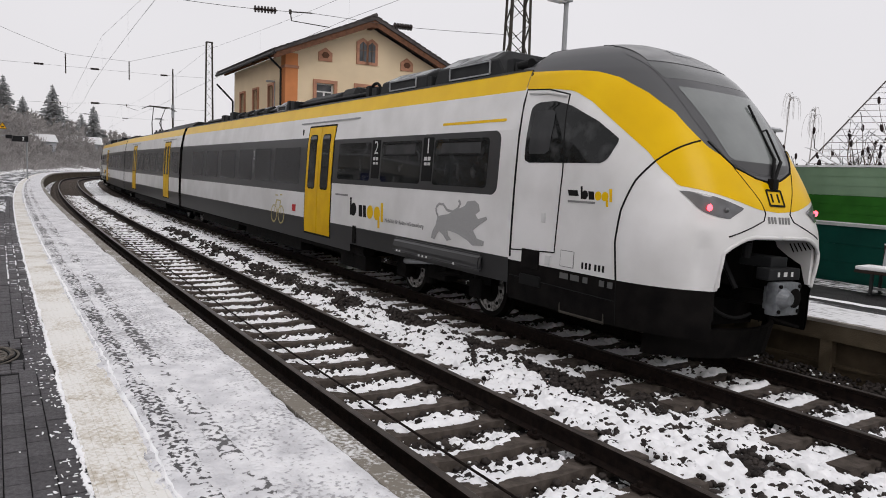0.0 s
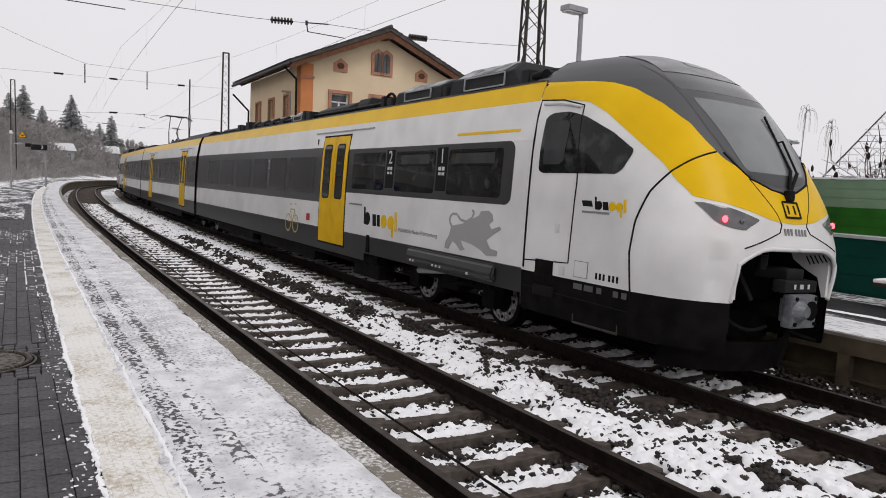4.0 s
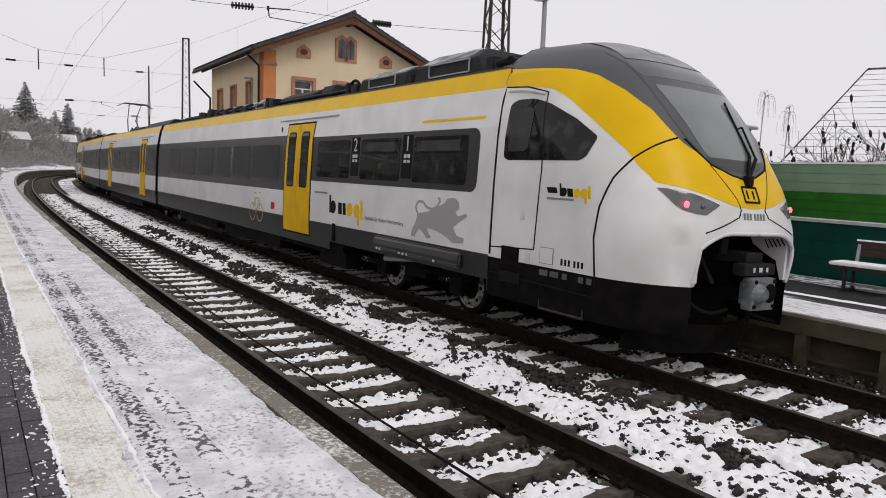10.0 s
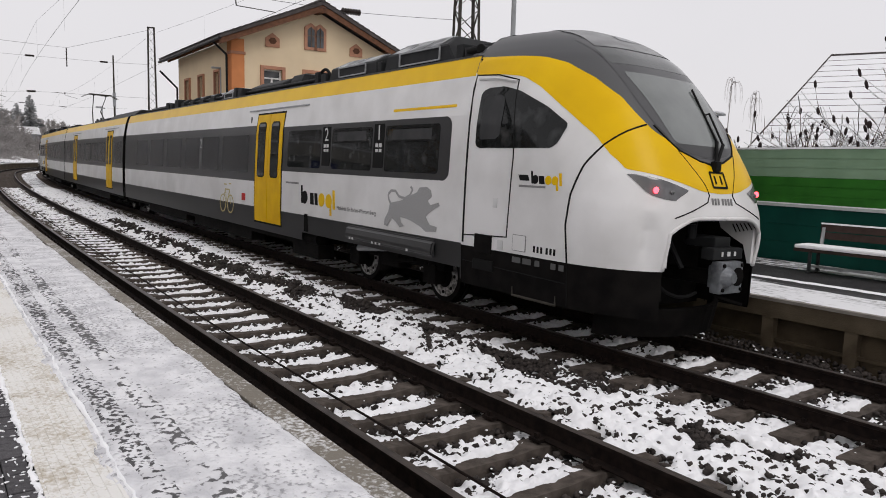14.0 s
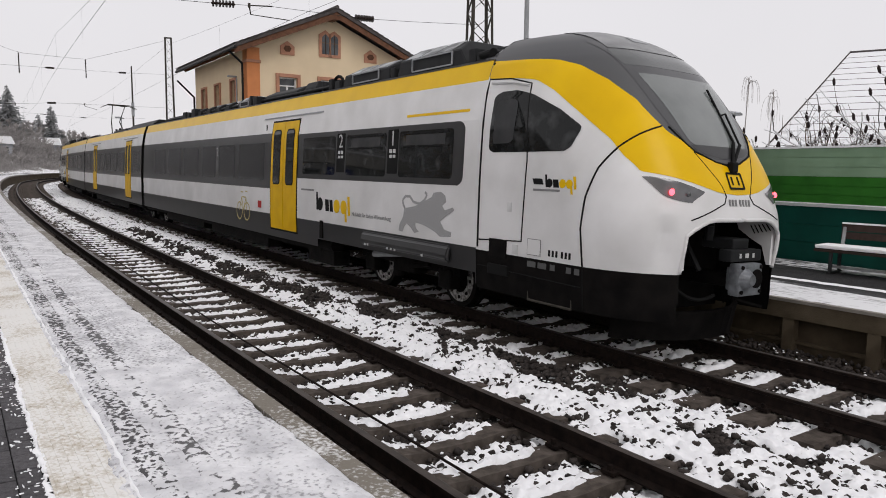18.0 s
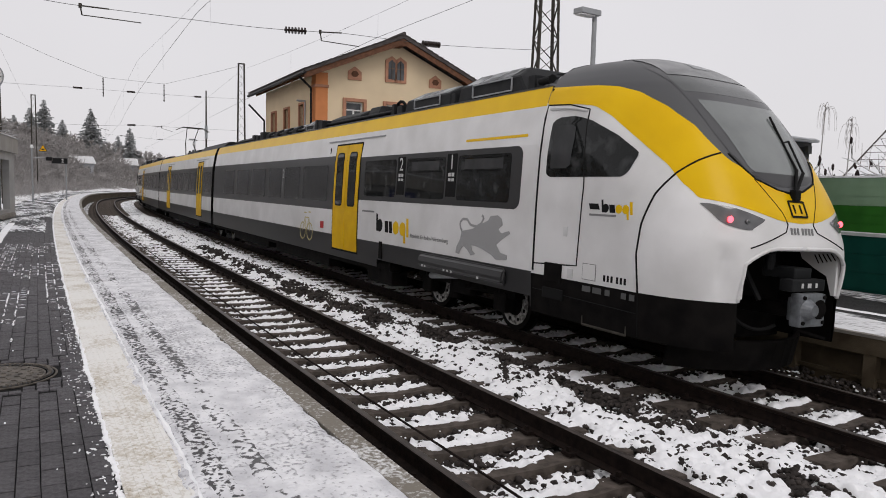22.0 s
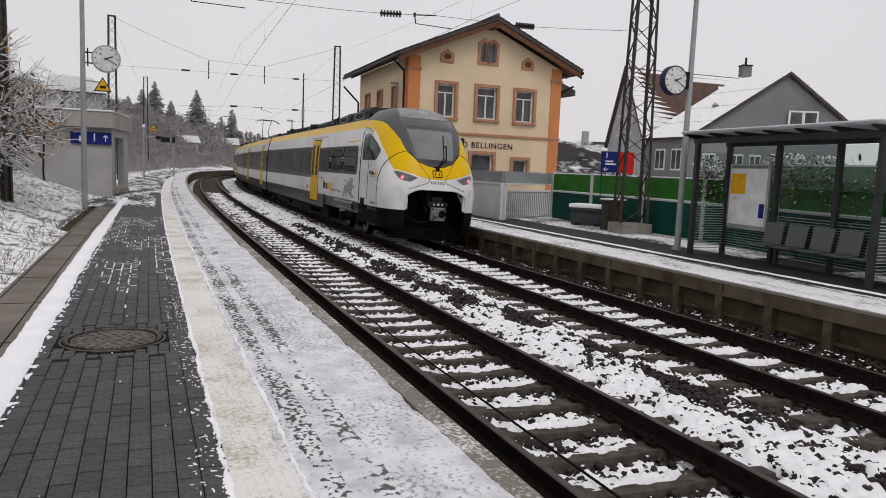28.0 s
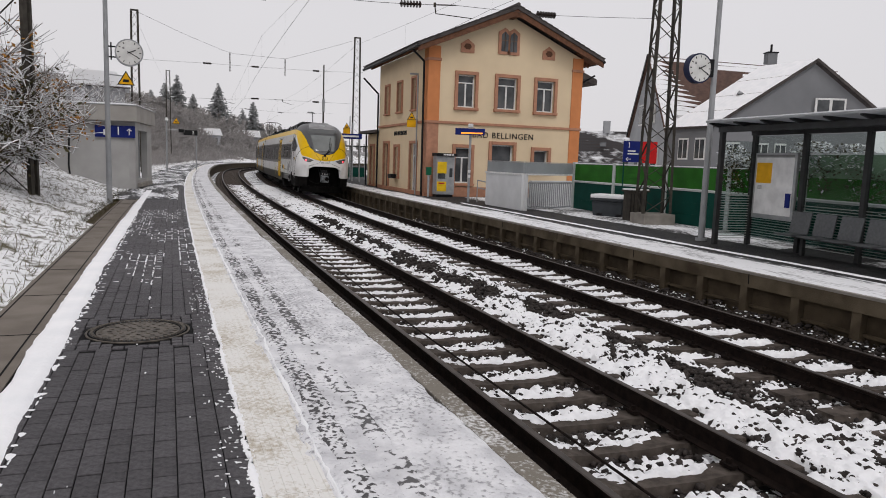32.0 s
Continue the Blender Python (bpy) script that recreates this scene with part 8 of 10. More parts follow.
span((-24.0, 78.0), (-13.0, 84.0), [(0.0, 7.0), (0.5, 6.75), (1.0, 7.0)], (0.2, 0.5, 0.8), "distant cross-span wire over the curve", 0.006, 0.05)


def registration_arm(a, b, c, d):
    arm = thing("registration_arm", Matrix(), "slim steel arm that steadies the contact wire", "arm", "registration arms")
    bm = rod(a, b, 0.016, None, 8)
    rod(b, c, 0.016, bm, 8)
    part("tube", bm, STEEL_DARK, arm)
    part("steady_rod", rod(c, d, 0.011, None, 8), STEEL_DARK, arm)
    part("clamp", rod(Vector(b) - Vector((0, 0, 0.05)), Vector(b) + Vector((0, 0, 0.05)), 0.035, None, 10), STEEL_DARK, arm)


down = Vector((0, 0, 1))
registration_arm(near_span(0.374), near_span(0.408), near_span(0.406) - down * 0.22, near_span(0.346) - down * 0.29)
registration_arm(near_span(0.70), near_span(0.735), near_span(0.733) - down * 0.20, near_span(0.66) - down * 0.22)
registration_arm(far_low(0.56), far_low(0.60), far_low(0.60) - down * 0.12, far_low(0.65) - down * 0.30)
registration_arm(far_low(0.30), far_low(0.34), far_low(0.34) - down * 0.12, far_low(0.38) - down * 0.30)
cab_ = thing("switch_cabinet", place(5.95, 21.75, Z_PLAT_FAR, 12), "dark mesh-sided cabinet with snow on its lid beside the mast", "cabinet")
part("body", box((0, 0, 0.45), (0.56, 0.45, 0.9), 0.015), STEEL_DARK, cab_)
part("lid", box((0, 0, 0.92), (0.70, 0.52, 0.05), 0.01), STEEL_DARK, cab_)
part("snow", box((0, 0, 0.965), (0.66, 0.48, 0.04), 0.015), SNOW, cab_, "snow on the lid")
for k in range(6):
    part("mesh_bar", box((-0.25 + k * 0.1, -0.235, 0.45), (0.015, 0.015, 0.78)), BLACK_METAL, cab_)
# slender poles and lamps farther along
pole_ = thing("signal_pole", place(-9.8, 58.0, 0.0, 0), "thin dark pole beyond the train", "pole")
part("pole", rod((0, 0, 0), (0, 0, 9.3), 0.09, None, 10, 0.05), STEEL_DARK, pole_)
part("sleeve", rod((0, 0, 5.6), (0, 0, 6.6), 0.11, None, 10), POLE_GREY, pole_)
make_lamp_post(-13.6, 74.0, 0.2, 6.2, 0, True, 0.6)
make_lamp_post(-9.6, 73.0, 0.2, 6.0, 0, False)
w2 = thing("warning_sign", place(-1.75, 32.9, 0, 20), "orange warning triangle on the station house's lamp pipe", "sign", "warning signs")
part("arm", rod((0.1, 0.0, 3.85), (0.6, 0.0, 3.85), 0.015, None, 8), POLE_GREY, w2)
part("board", box((0.25, 0, 3.68), (0.42, 0.02, 0.34), 0.004), WARN_YELLOW, w2)
warning_triangle(w2, pose(0.25, -0.012, 3.84), 0.42)
w3 = thing("warning_sign", place(-6.7, 49.3, 0, 0), "orange warning triangle beside the far mast", "sign", "warning signs")
part("board", box((0, 0, 3.75), (0.5, 0.02, 0.4), 0.004), WARN_YELLOW, w3)
warning_triangle(w3, pose(0, -0.012, 3.95), 0.5)
part("pole", rod((0.4, 0.1, 0.4), (0.4, 0.1, 4.4), 0.05, None, 8), POLE_GREY, w3)
name_sign = thing("name_sign", place(-6.3, 47.6, 0, 0), "dark blue station name sign on posts", "sign")
part("board", box((0, 0, 3.42), (1.7, 0.06, 0.34), 0.01), SIGN_BLUE, name_sign)
part("lettering_bar", box((0.1, -0.034, 3.42), (1.1, 0.006, 0.12)), SIGN_WHITE, name_sign)
for x in (-0.7, 0.7):
    part("post", rod((x, 0.06, 0.4), (x, 0.06, 3.6), 0.05, None, 8), POLE_GREY, name_sign)
glass_hut = thing("glass_shelter", place(-7.9, 52.2, 0.4, 15), "distant glazed shelter on the far platform", "shelter")
for x in (0, 1.1, 2.2):
    part("post", box((x, 0, 1.2), (0.08, 0.08, 2.4)), POLE_GREY, glass_hut)
part("roof", box((1.1, 0.5, 2.45), (2.6, 1.5, 0.08), 0.01), SHELTER_STEEL, glass_hut)
part("panel", box((1.1, 0.0, 0.55), (2.2, 0.03, 0.7)), FENCE_DARK, glass_hut)
for (x, y, z, w, lab) in ((-19.9, 56.2, 3.5, 1.05, "blue hanging platform sign with figure 2"),):
    ps = thing("platform_sign", place(x, y, 0, 10), lab, "sign")
    part("board", box((0, 0, z), (w, 0.08, 0.4), 0.01), BLACK_METAL, ps)
    flat_text("2", 0.36, SIGN_WHITE, ps, pose(0.2, -0.05, z, 90), "figure")
    part("pole", rod((0.4, 0.1, 0.6), (0.4, 0.1, z + 0.2), 0.05, None, 8), POLE_GREY, ps)

cp = thing("camera_post", place(-18.6, 48.0, 0, 12), "slim grey post with a camera box and a warning triangle", "post")
part("pole", rod((0, 0, 0.5), (0, 0, 4.1), 0.05, None, 8), POLE_GREY, cp)
part("arm", rod((0, 0, 3.45), (0.9, 0, 3.45), 0.03, None, 8), POLE_GREY, cp)
part("camera_box", box((0.95, 0, 3.40), (0.36, 0.2, 0.22), 0.02), BLACK_METAL, cp, "black camera box")
part("dome", rod((0, 0, 4.05), (0, 0, 4.25), 0.12, None, 10, 0.06), SIGN_WHITE, cp)
warning_triangle(cp, pose(0.62, -0.03, 3.85), 0.5)

# ---- houses behind the barrier ----
GREY_RENDER = material("grey_render", (0.20, 0.205, 0.215), 0.9, second=(0.17, 0.175, 0.185), scale=0.8, bump=0.1, bump_scale=60)
LIGHT_RENDER = material("pale_house_render", (0.40, 0.41, 0.43), 0.9, second=(0.34, 0.35, 0.37), scale=0.8)
TILE_RED = material("red_brown_tile", (0.125, 0.078, 0.064), 0.8, second=(0.085, 0.056, 0.048), scale=4, vary=0.15)
SNOW_TILES = patchy("snow_on_roof_tiles", (0.11, 0.06, 0.05), (0.82, 0.83, 0.85), 0.22, 0.32, 0.42, (1, 1, 1), fine=3.0, fine_amount=0.25)


SNOW_HALF = patchy("melting_snow_on_tiles", (0.10, 0.062, 0.055), (0.82, 0.83, 0.85), 0.16, 0.37, 0.43, (1, 1, 1), fine=2.0, fine_amount=0.2)
SNOW_MELT = patchy("little_snow_on_tiles", (0.045, 0.042, 0.043), (0.75, 0.76, 0.78), 0.3, 0.50, 0.60, (1, 1, 1), fine=2.0, fine_amount=0.3)


def snow_roof(parent, ridge_a, ridge_b, eave_b, eave_a, courses, mat=None, thick=0.16, name="roof", label="snow-covered tiled roof slope", cover=None):
    """A roof slope between a ridge and an eave, laid in overlapping courses."""
    ra, rb, eb, ea = (Vector(p) for p in (ridge_a, ridge_b, eave_b, eave_a))
    n = (rb - ra).cross(ea - ra).normalized()
    if n.z < 0:
        n = -n
    bm = bmesh.new()
    low = [bm.verts.new(p - n * thick) for p in (ra, rb, eb, ea)]
    top = [bm.verts.new(p) for p in (ra, rb, eb, ea)]
    bm.faces.new(low)
    bm.faces.new(top)
    for i in range(4):
        j = (i + 1) % 4
        bm.faces.new((low[i], low[j], top[j], top[i]))
    cover = cover or SNOW_TILES
    slab = part(name, bm, TILE_RED if mat is None else mat, parent, label)
    for k in range(courses):
        f0, f1 = k / courses, (k + 1) / courses
        a0, b0, a1, b1 = ra.lerp(ea, f0), rb.lerp(eb, f0), ra.lerp(ea, f1), rb.lerp(eb, f1)
        c = bmesh.new()
        v = [c.verts.new(p) for p in (a0 + n * 0.006, b0 + n * 0.006, b1 + n * 0.018, a1 + n * 0.018)]
        w = [c.verts.new(p) for p in (a1 + n * 0.005, b1 + n * 0.005)]
        c.faces.new(v)
        c.faces.new((v[3], v[2], w[1], w[0]))
        me_ob = part("tile_course", c, [cover, TILE_RED], slab)
        me_ob.data.polygons[1].material_index = 1
        uvl = me_ob.data.uv_layers.new(name="UVMap")
        for poly in me_ob.data.polygons:
            for li in poly.loop_indices:
                p = me_ob.data.vertices[me_ob.data.loops[li].vertex_index].co
                uvl.data[li].uv = (p.x + p.y * 0.3, p.z * 1.6 + p.y * 0.5)
    return slab


def make_grey_house():
    h = thing("grey_house", Matrix(), "grey rendered house with a snowy gabled roof", "house", "houses")
    A = Vector((19.93, 39.23, 8.21))
    L, R_ = Vector((14.6, 39.6, 4.45)), Vector((23.4, 38.6, 5.35))
    back = Vector((-1.35, 3.6, 0))
    wall = bmesh.new()
    f = [wall.verts.new(p) for p in ((14.9, 39.6, -0.3), (23.2, 38.65, -0.3), (23.2, 38.65, 5.3), tuple(A - Vector((0, 0, 0.2))), (14.9, 39.6, 4.5))]
    g = [wall.verts.new(v.co + back) for v in f]
    wall.faces.new(f)
    wall.faces.new(g[::-1])
    for i in range(5):
        j = (i + 1) % 5
        wall.faces.new((f[i], f[j], g[j], g[i]))
    part("wall", wall, GREY_RENDER, h, "grey rendered gable wall")
    over = -back.normalized() * 0.25
    snow_roof(h, A + over, A + back, L + back, L + over, 4, TILE_DARK, cover=SNOW)
    snow_roof(h, A + over, A + back, R_ + back, R_ + over, 4, TILE_DARK, cover=SNOW)
    u = Vector((8.3, -0.95, 0)).normalized()
    for cx, z0, z1, w in ((6.0, 5.0, 6.1, 1.6), (1.1, 2.1, 3.6, 0.75), (2.6, 2.1, 3.6, 0.75), (3.6, 2.1, 3.6, 0.6)):
        p = Vector((14.9, 39.6, 0)) + u * cx
        m = pose(p.x, p.y - 0.02, 0, 0, 0, math.degrees(math.atan2(u.y, u.x)))
        wdw = part("window", box((0, 0.0, (z0 + z1) / 2), (w, 0.08, z1 - z0), 0.01), WINDOW_WHITE, h, "white framed window", m=m)
        for k in (-1, 1):
            part("pane", box((k * w * 0.24, -0.045, (z0 + z1) / 2), (w * 0.38, 0.02, z1 - z0 - 0.2)), HOUSE_GLASS, wdw)
    part("roof_window", bar((16.9, 40.6, 6.35), (17.5, 41.6, 6.75), 0.9, 0.06), HOUSE_GLASS, h)
    for f_ in (0.25, 0.62):
        p = Vector((14.9, 39.6, 0)) + back * f_
        wdw = part("window", box((0, 0, 3.2), (0.85, 0.10, 1.25), 0.01), WINDOW_WHITE, h, "white framed window", m=pose(p.x, p.y, 0, 0, 0, math.degrees(math.atan2(back.y, back.x))))
        for k in (-1, 1):
            part("pane", box((k * 0.20, 0.055, 3.2), (0.32, 0.02, 1.05)), HOUSE_GLASS, wdw)
    # the taller wing behind it
    b = thing("tall_house", Matrix(), "pale house with a steep half-snowed roof and a chimney", "house", "houses")
    r0, r1 = Vector((13.38, 48.17, 9.45)), Vector((25.0, 46.2, 8.6))
    e0, e1 = Vector((13.56, 43.6, 4.0)), Vector((25.2, 41.6, 3.4))
    n0, n1 = Vector((13.57, 53.0, 4.3)), Vector((25.4, 51.0, 3.6))
    snow_roof(b, r0, r1, e1, e0, 16, cover=SNOW_HALF)
    snow_roof(b, r0, r1, n1, n0, 6)
    wb = bmesh.new()
    f = [wb.verts.new(p) for p in ((13.7, 43.9, -0.3), (13.7, 52.7, -0.3), (13.7, 52.7, 4.3), (13.52, 48.15, 9.25), (13.7, 43.9, 4.0))]
    g = [wb.verts.new(v.co + Vector((11.0, -1.8, -0.5))) for v in f]
    wb.faces.new(f)
    wb.faces.new(g[::-1])
    for i in range(5):
        j = (i + 1) % 5
        wb.faces.new((f[i], f[j], g[j], g[i]))
    part("wall", wb, LIGHT_RENDER, b, "pale gable wall")
    part("verge", bar(r0, n0, 0.12, 0.25), BLACK_METAL, b, "dark verge board")
    part("verge", bar(r0, e0, 0.06, 0.10), TILE_RED, b)
    for y_, z in ((47.0, 5.6), (49.5, 5.6), (46.0, 2.6), (50.0, 2.6)):
        m = pose(13.62, y_, z, 0, 0, 90)
        wdw = part("window", box((0, 0, 0), (1.1, 0.16, 1.4), 0.01), WINDOW_WHITE, b, "white framed window", m=m)
        part("pane", box((0, 0.09, 0), (0.9, 0.03, 1.2)), HOUSE_GLASS, wdw)
    part("chimney", box((21.1, 47.2, 9.2), (0.62, 0.62, 1.0), 0.03), GREY_RENDER, b, "grey chimney")
    part("chimney_cap", box((21.1, 47.2, 9.72), (0.72, 0.72, 0.07), 0.02), BLACK_METAL, b)
    part("chimney_pot", rod((21.1, 47.2, 9.72), (21.1, 47.2, 10.25), 0.07, None, 10), BLACK_METAL, b)
    # small house farther back
    s = thing("small_house", Matrix(), "low dark-roofed house with half-melted snow", "house", "houses")
    snow_roof(s, (10.6, 60.0, 4.9), (17.5, 58.2, 4.9), (16.6, 54.0, 2.1), (9.7, 55.5, 2.1), 12, TILE_DARK, cover=SNOW_MELT)
    part("wall", box((0, 0, 0), (6.6, 5.5, 2.6), 0, pose(13.6, 57.2, 1.0, 0, 0, -13)), GREY_RENDER, s)
    part("chimney", box((13.3, 58.6, 5.2), (0.5, 0.5, 1.0), 0.03), LIGHT_RENDER, s)
    part("roof_window", bar((12.6, 56.4, 3.56), (12.72, 56.9, 3.89), 0.45, 0.05), HOUSE_GLASS, s)


make_grey_house()


def make_garden_house():
    """The house whose great snowy roof rises over the barrier."""
    g = thing("garden_house", Matrix(), "house with a large snow-covered tiled roof and a dormer", "house", "houses")
    r0, e0 = Vector((17.80, 19.02, 5.72)), Vector((12.35, 16.08, 2.30))
    along_ = Vector((17.0, -17.5, 0)).normalized()
    r1, e1 = r0 + along_ * 17, e0 + along_ * 17
    snow_roof(g, r0, r1, e1, e0, 17, label="large snow-covered tiled roof")
    n0 = r0 + Vector((5.2, 3.2, -3.4))
    snow_roof(g, r0, r1, n0 + along_ * 17, n0, 5)
    wall = bmesh.new()
    f = [wall.verts.new(p) for p in ((13.2, 16.0, -0.3), (22.6, 21.8, -0.3), (22.6, 21.8, 2.3), (17.88, 18.9, 5.5), (13.2, 16.0, 2.4))]
    q = [wall.verts.new(v.co + along_ * 16.5) for v in f]
    wall.faces.new(f)
    wall.faces.new(q[::-1])
    for i in range(5):
        j = (i + 1) % 5
        wall.faces.new((f[i], f[j], q[j], q[i]))
    part("wall", wall, LIGHT_RENDER, g, "pale rendered wall", m=pose(0.25, -0.1, 0))
    part("verge", bar(r0 + Vector((0, 0, 0.0)), e0 + Vector((0, 0, 0.0)), 0.035, 0.06), TILE_DARK, g, "dark verge")
    part("ridge", rod(r0 + Vector((0, 0, 0.03)), r1 + Vector((0, 0, 0.03)), 0.03, None, 8), TILE_DARK, g, "dark ridge tiles")
    d = Vector((16.6, 14.3, 3.1))
    m = pose(d.x, d.y, d.z, 0, 0, math.degrees(math.atan2(along_.y, along_.x)))
    dorm = part("dormer", box((0.9, 0.9, 0.55), (2.2, 1.9, 1.2), 0.02), SNOW_TILES, g, "dormer with a snowy flat roof", m=m)
    part("dormer_window", box((0.9, -0.07, 0.55), (1.7, 0.06, 0.8), 0.02), WINDOW_WHITE, g, m=m)
    part("pane", box((0.9, -0.105, 0.55), (1.45, 0.03, 0.6)), HOUSE_GLASS, g, m=m)
    part("dormer_roof", box((0.9, 0.75, 1.2), (2.7, 2.5, 0.12), 0.02), SNOW, g, m=m)


make_garden_house()
far_b = thing("far_building", place(-43.0, 154.0, 0, 10), "low pale building under snow at the end of the line", "building", "far buildings")
part("wall", box((0, 0, 3.4), (6.6, 5, 4.4)), LIGHT_RENDER, far_b)
part("roof", prism([(-3.7, 5.5), (3.7, 5.5), (3.1, 6.9), (-3.1, 6.9)], -2.9, 2.9), SNOW, far_b, "snowy roof")
for k in range(3):
    part("window", box((-1.7 + k * 1.7, -2.53, 4.2), (0.8, 0.06, 1.0)), HOUSE_GLASS, far_b)
far_c = thing("far_building", place(-43.0, 131.0, -2.9, 20), "pale house with a snowy roof in the hillside woods", "building", "far buildings")
part("wall", box((0, 0, 5.6), (4.0, 4, 5.0)), LIGHT_RENDER, far_c)
part("roof", prism([(-2.3, 8.0), (2.3, 8.0), (1.8, 9.2), (-1.8, 9.2)], -2.4, 2.4), SNOW, far_c, "snowy roof")
for k in range(2):
    part("window", box((-1.0 + k * 2.0, -2.03, 7.0), (0.8, 0.06, 0.9)), HOUSE_GLASS, far_c)
far_d = thing("hill_house", place(-31.0, 64.0, 0, 25), "house with a snowy roof half hidden by bare branches", "house", "houses")
part("wall", box((0, 0, 5.4), (4.6, 5.0, 4.0)), LIGHT_RENDER, far_d)
part("roof", prism([(-2.7, 7.3), (2.7, 7.3), (1.6, 8.6), (-1.6, 8.6)], -3.0, 3.0), SNOW_TILES, far_d, "snowy hipped roof")
part("gutter", rod((-2.7, -3.0, 7.3), (2.7, -3.0, 7.3), 0.07, None, 8), TILE_DARK, far_d)
shed = thing("bicycle_shed", place(-24.4, 112.5, 0, 8), "low pale glazed shed beside the curve", "shed")
part("wall", box((0, 0, 1.5), (5.0, 2.0, 2.0)), FENCE_PALE, shed)
part("roof", box((0, 0, 2.6), (5.6, 2.6, 0.25), 0.03), SNOW, shed, "snowy flat roof")
for k in range(4):
    part("pane", box((-1.8 + k * 1.2, -1.02, 1.6), (0.9, 0.04, 1.2)), HOUSE_GLASS, shed)

# ---- trees and shrubs ----
BARK = material("grey_bark", (0.10, 0.082, 0.07), 0.9, second=(0.06, 0.05, 0.043), scale=12, bump=0.4)
TWIG = material("bare_twig", (0.125, 0.092, 0.068), 0.9, second=(0.08, 0.058, 0.043), scale=4, vary=0.25)
# distance haze is put into the twigs' pale colour
TWIG_PALE = material("haze_paled_twig", (0.46, 0.44, 0.43), 0.95, second=(0.34, 0.32, 0.31), scale=0.5, vary=0.25)
# snow on the needles, with distance haze also lightening both tones
NEEDLES = material("hazed_snowy_fir_needles", (0.24, 0.25, 0.252), 0.9, second=(0.48, 0.485, 0.49), scale=0.9, vary=0.3)
FROSTED = material("snow_on_twigs", (0.80, 0.81, 0.83), 0.8)
LEAF_ORANGE = material("rusty_leaf", (0.36, 0.17, 0.03), 0.8, second=(0.22, 0.10, 0.025), scale=3, vary=0.35)
LEAF_DULL = material("dull_leaf", (0.085, 0.075, 0.035), 0.85, second=(0.05, 0.045, 0.025), scale=3, vary=0.35)
SEED_DARK = material("dark_seed_head", (0.035, 0.026, 0.026), 0.9, vary=0.3)
GRASS = material("winter_grass", (0.12, 0.105, 0.055), 0.9, second=(0.08, 0.07, 0.04), scale=2, vary=0.4)


class Strands:
    """Collects thin three-sided sticks and small leaves into one mesh."""

    def __init__(self):
        self.v, self.f = [], []

    def stick(self, a, b, r0, r1):
        d = (b - a)
        if d.length < 1e-5:
            return
        x = d.orthogonal().normalized()
        y = d.cross(x).normalized()
        n = len(self.v)
        for p, r in ((a, r0), (b, r1)):
            for k in range(3):
                t = 2.0944 * k
                self.v.append(p + x * (r * math.cos(t)) + y * (r * math.sin(t)))
        for k in range(3):
            j = (k + 1) % 3
            self.f.append((n + k, n + j, n + 3 + j, n + 3 + k))

    def leaf(self, c, u, w):
        n = len(self.v)
        self.v += [c - u * 0.5, c + w * 0.5, c + u * 0.5, c - w * 0.5]
        self.f.append((n, n + 1, n + 2, n + 3))

    def make(self, name, mat, parent, label="", kind=""):
        return mesh_of(name, self.v, self.f, mat, parent, label, kind=kind)


def grow(st, rng, p, d, length, r, level, snow=None, tips=None, spread=0.6, droop=0.0, kids=3):
    """A branch with smaller ones on it."""
    n = 4
    q = p
    for k in range(n):
        d = (d + Vector((rng.uniform(-1, 1), rng.uniform(-1, 1), rng.uniform(-1, 1))) * 0.16 + Vector((0, 0, -droop))).normalized()
        e = q + d * length / n
        st.stick(q, e, r * (1 - 0.16 * k), r * (1 - 0.16 * (k + 1)))
        if snow is not None and abs(d.z) < 0.85 and level <= 2:
            up = Vector((0, 0, max(0.007, r * 0.8)))
            snow.stick(q + up, e + up, max(0.012, r * 0.95), max(0.010, r * 0.8))
        q = e
        if level > 0:
            for j in range(kids if k else 1):
                side = Vector((rng.uniform(-1, 1), rng.uniform(-1, 1), rng.uniform(-0.4, 0.9)))
                nd = (d * (1 - spread) + side.normalized() * spread).normalized()
                grow(st, rng, q, nd, length * rng.uniform(0.42, 0.62), r * 0.5, level - 1, snow, tips, spread, droop, kids)
    if tips is not None:
        tips.append((q, d))


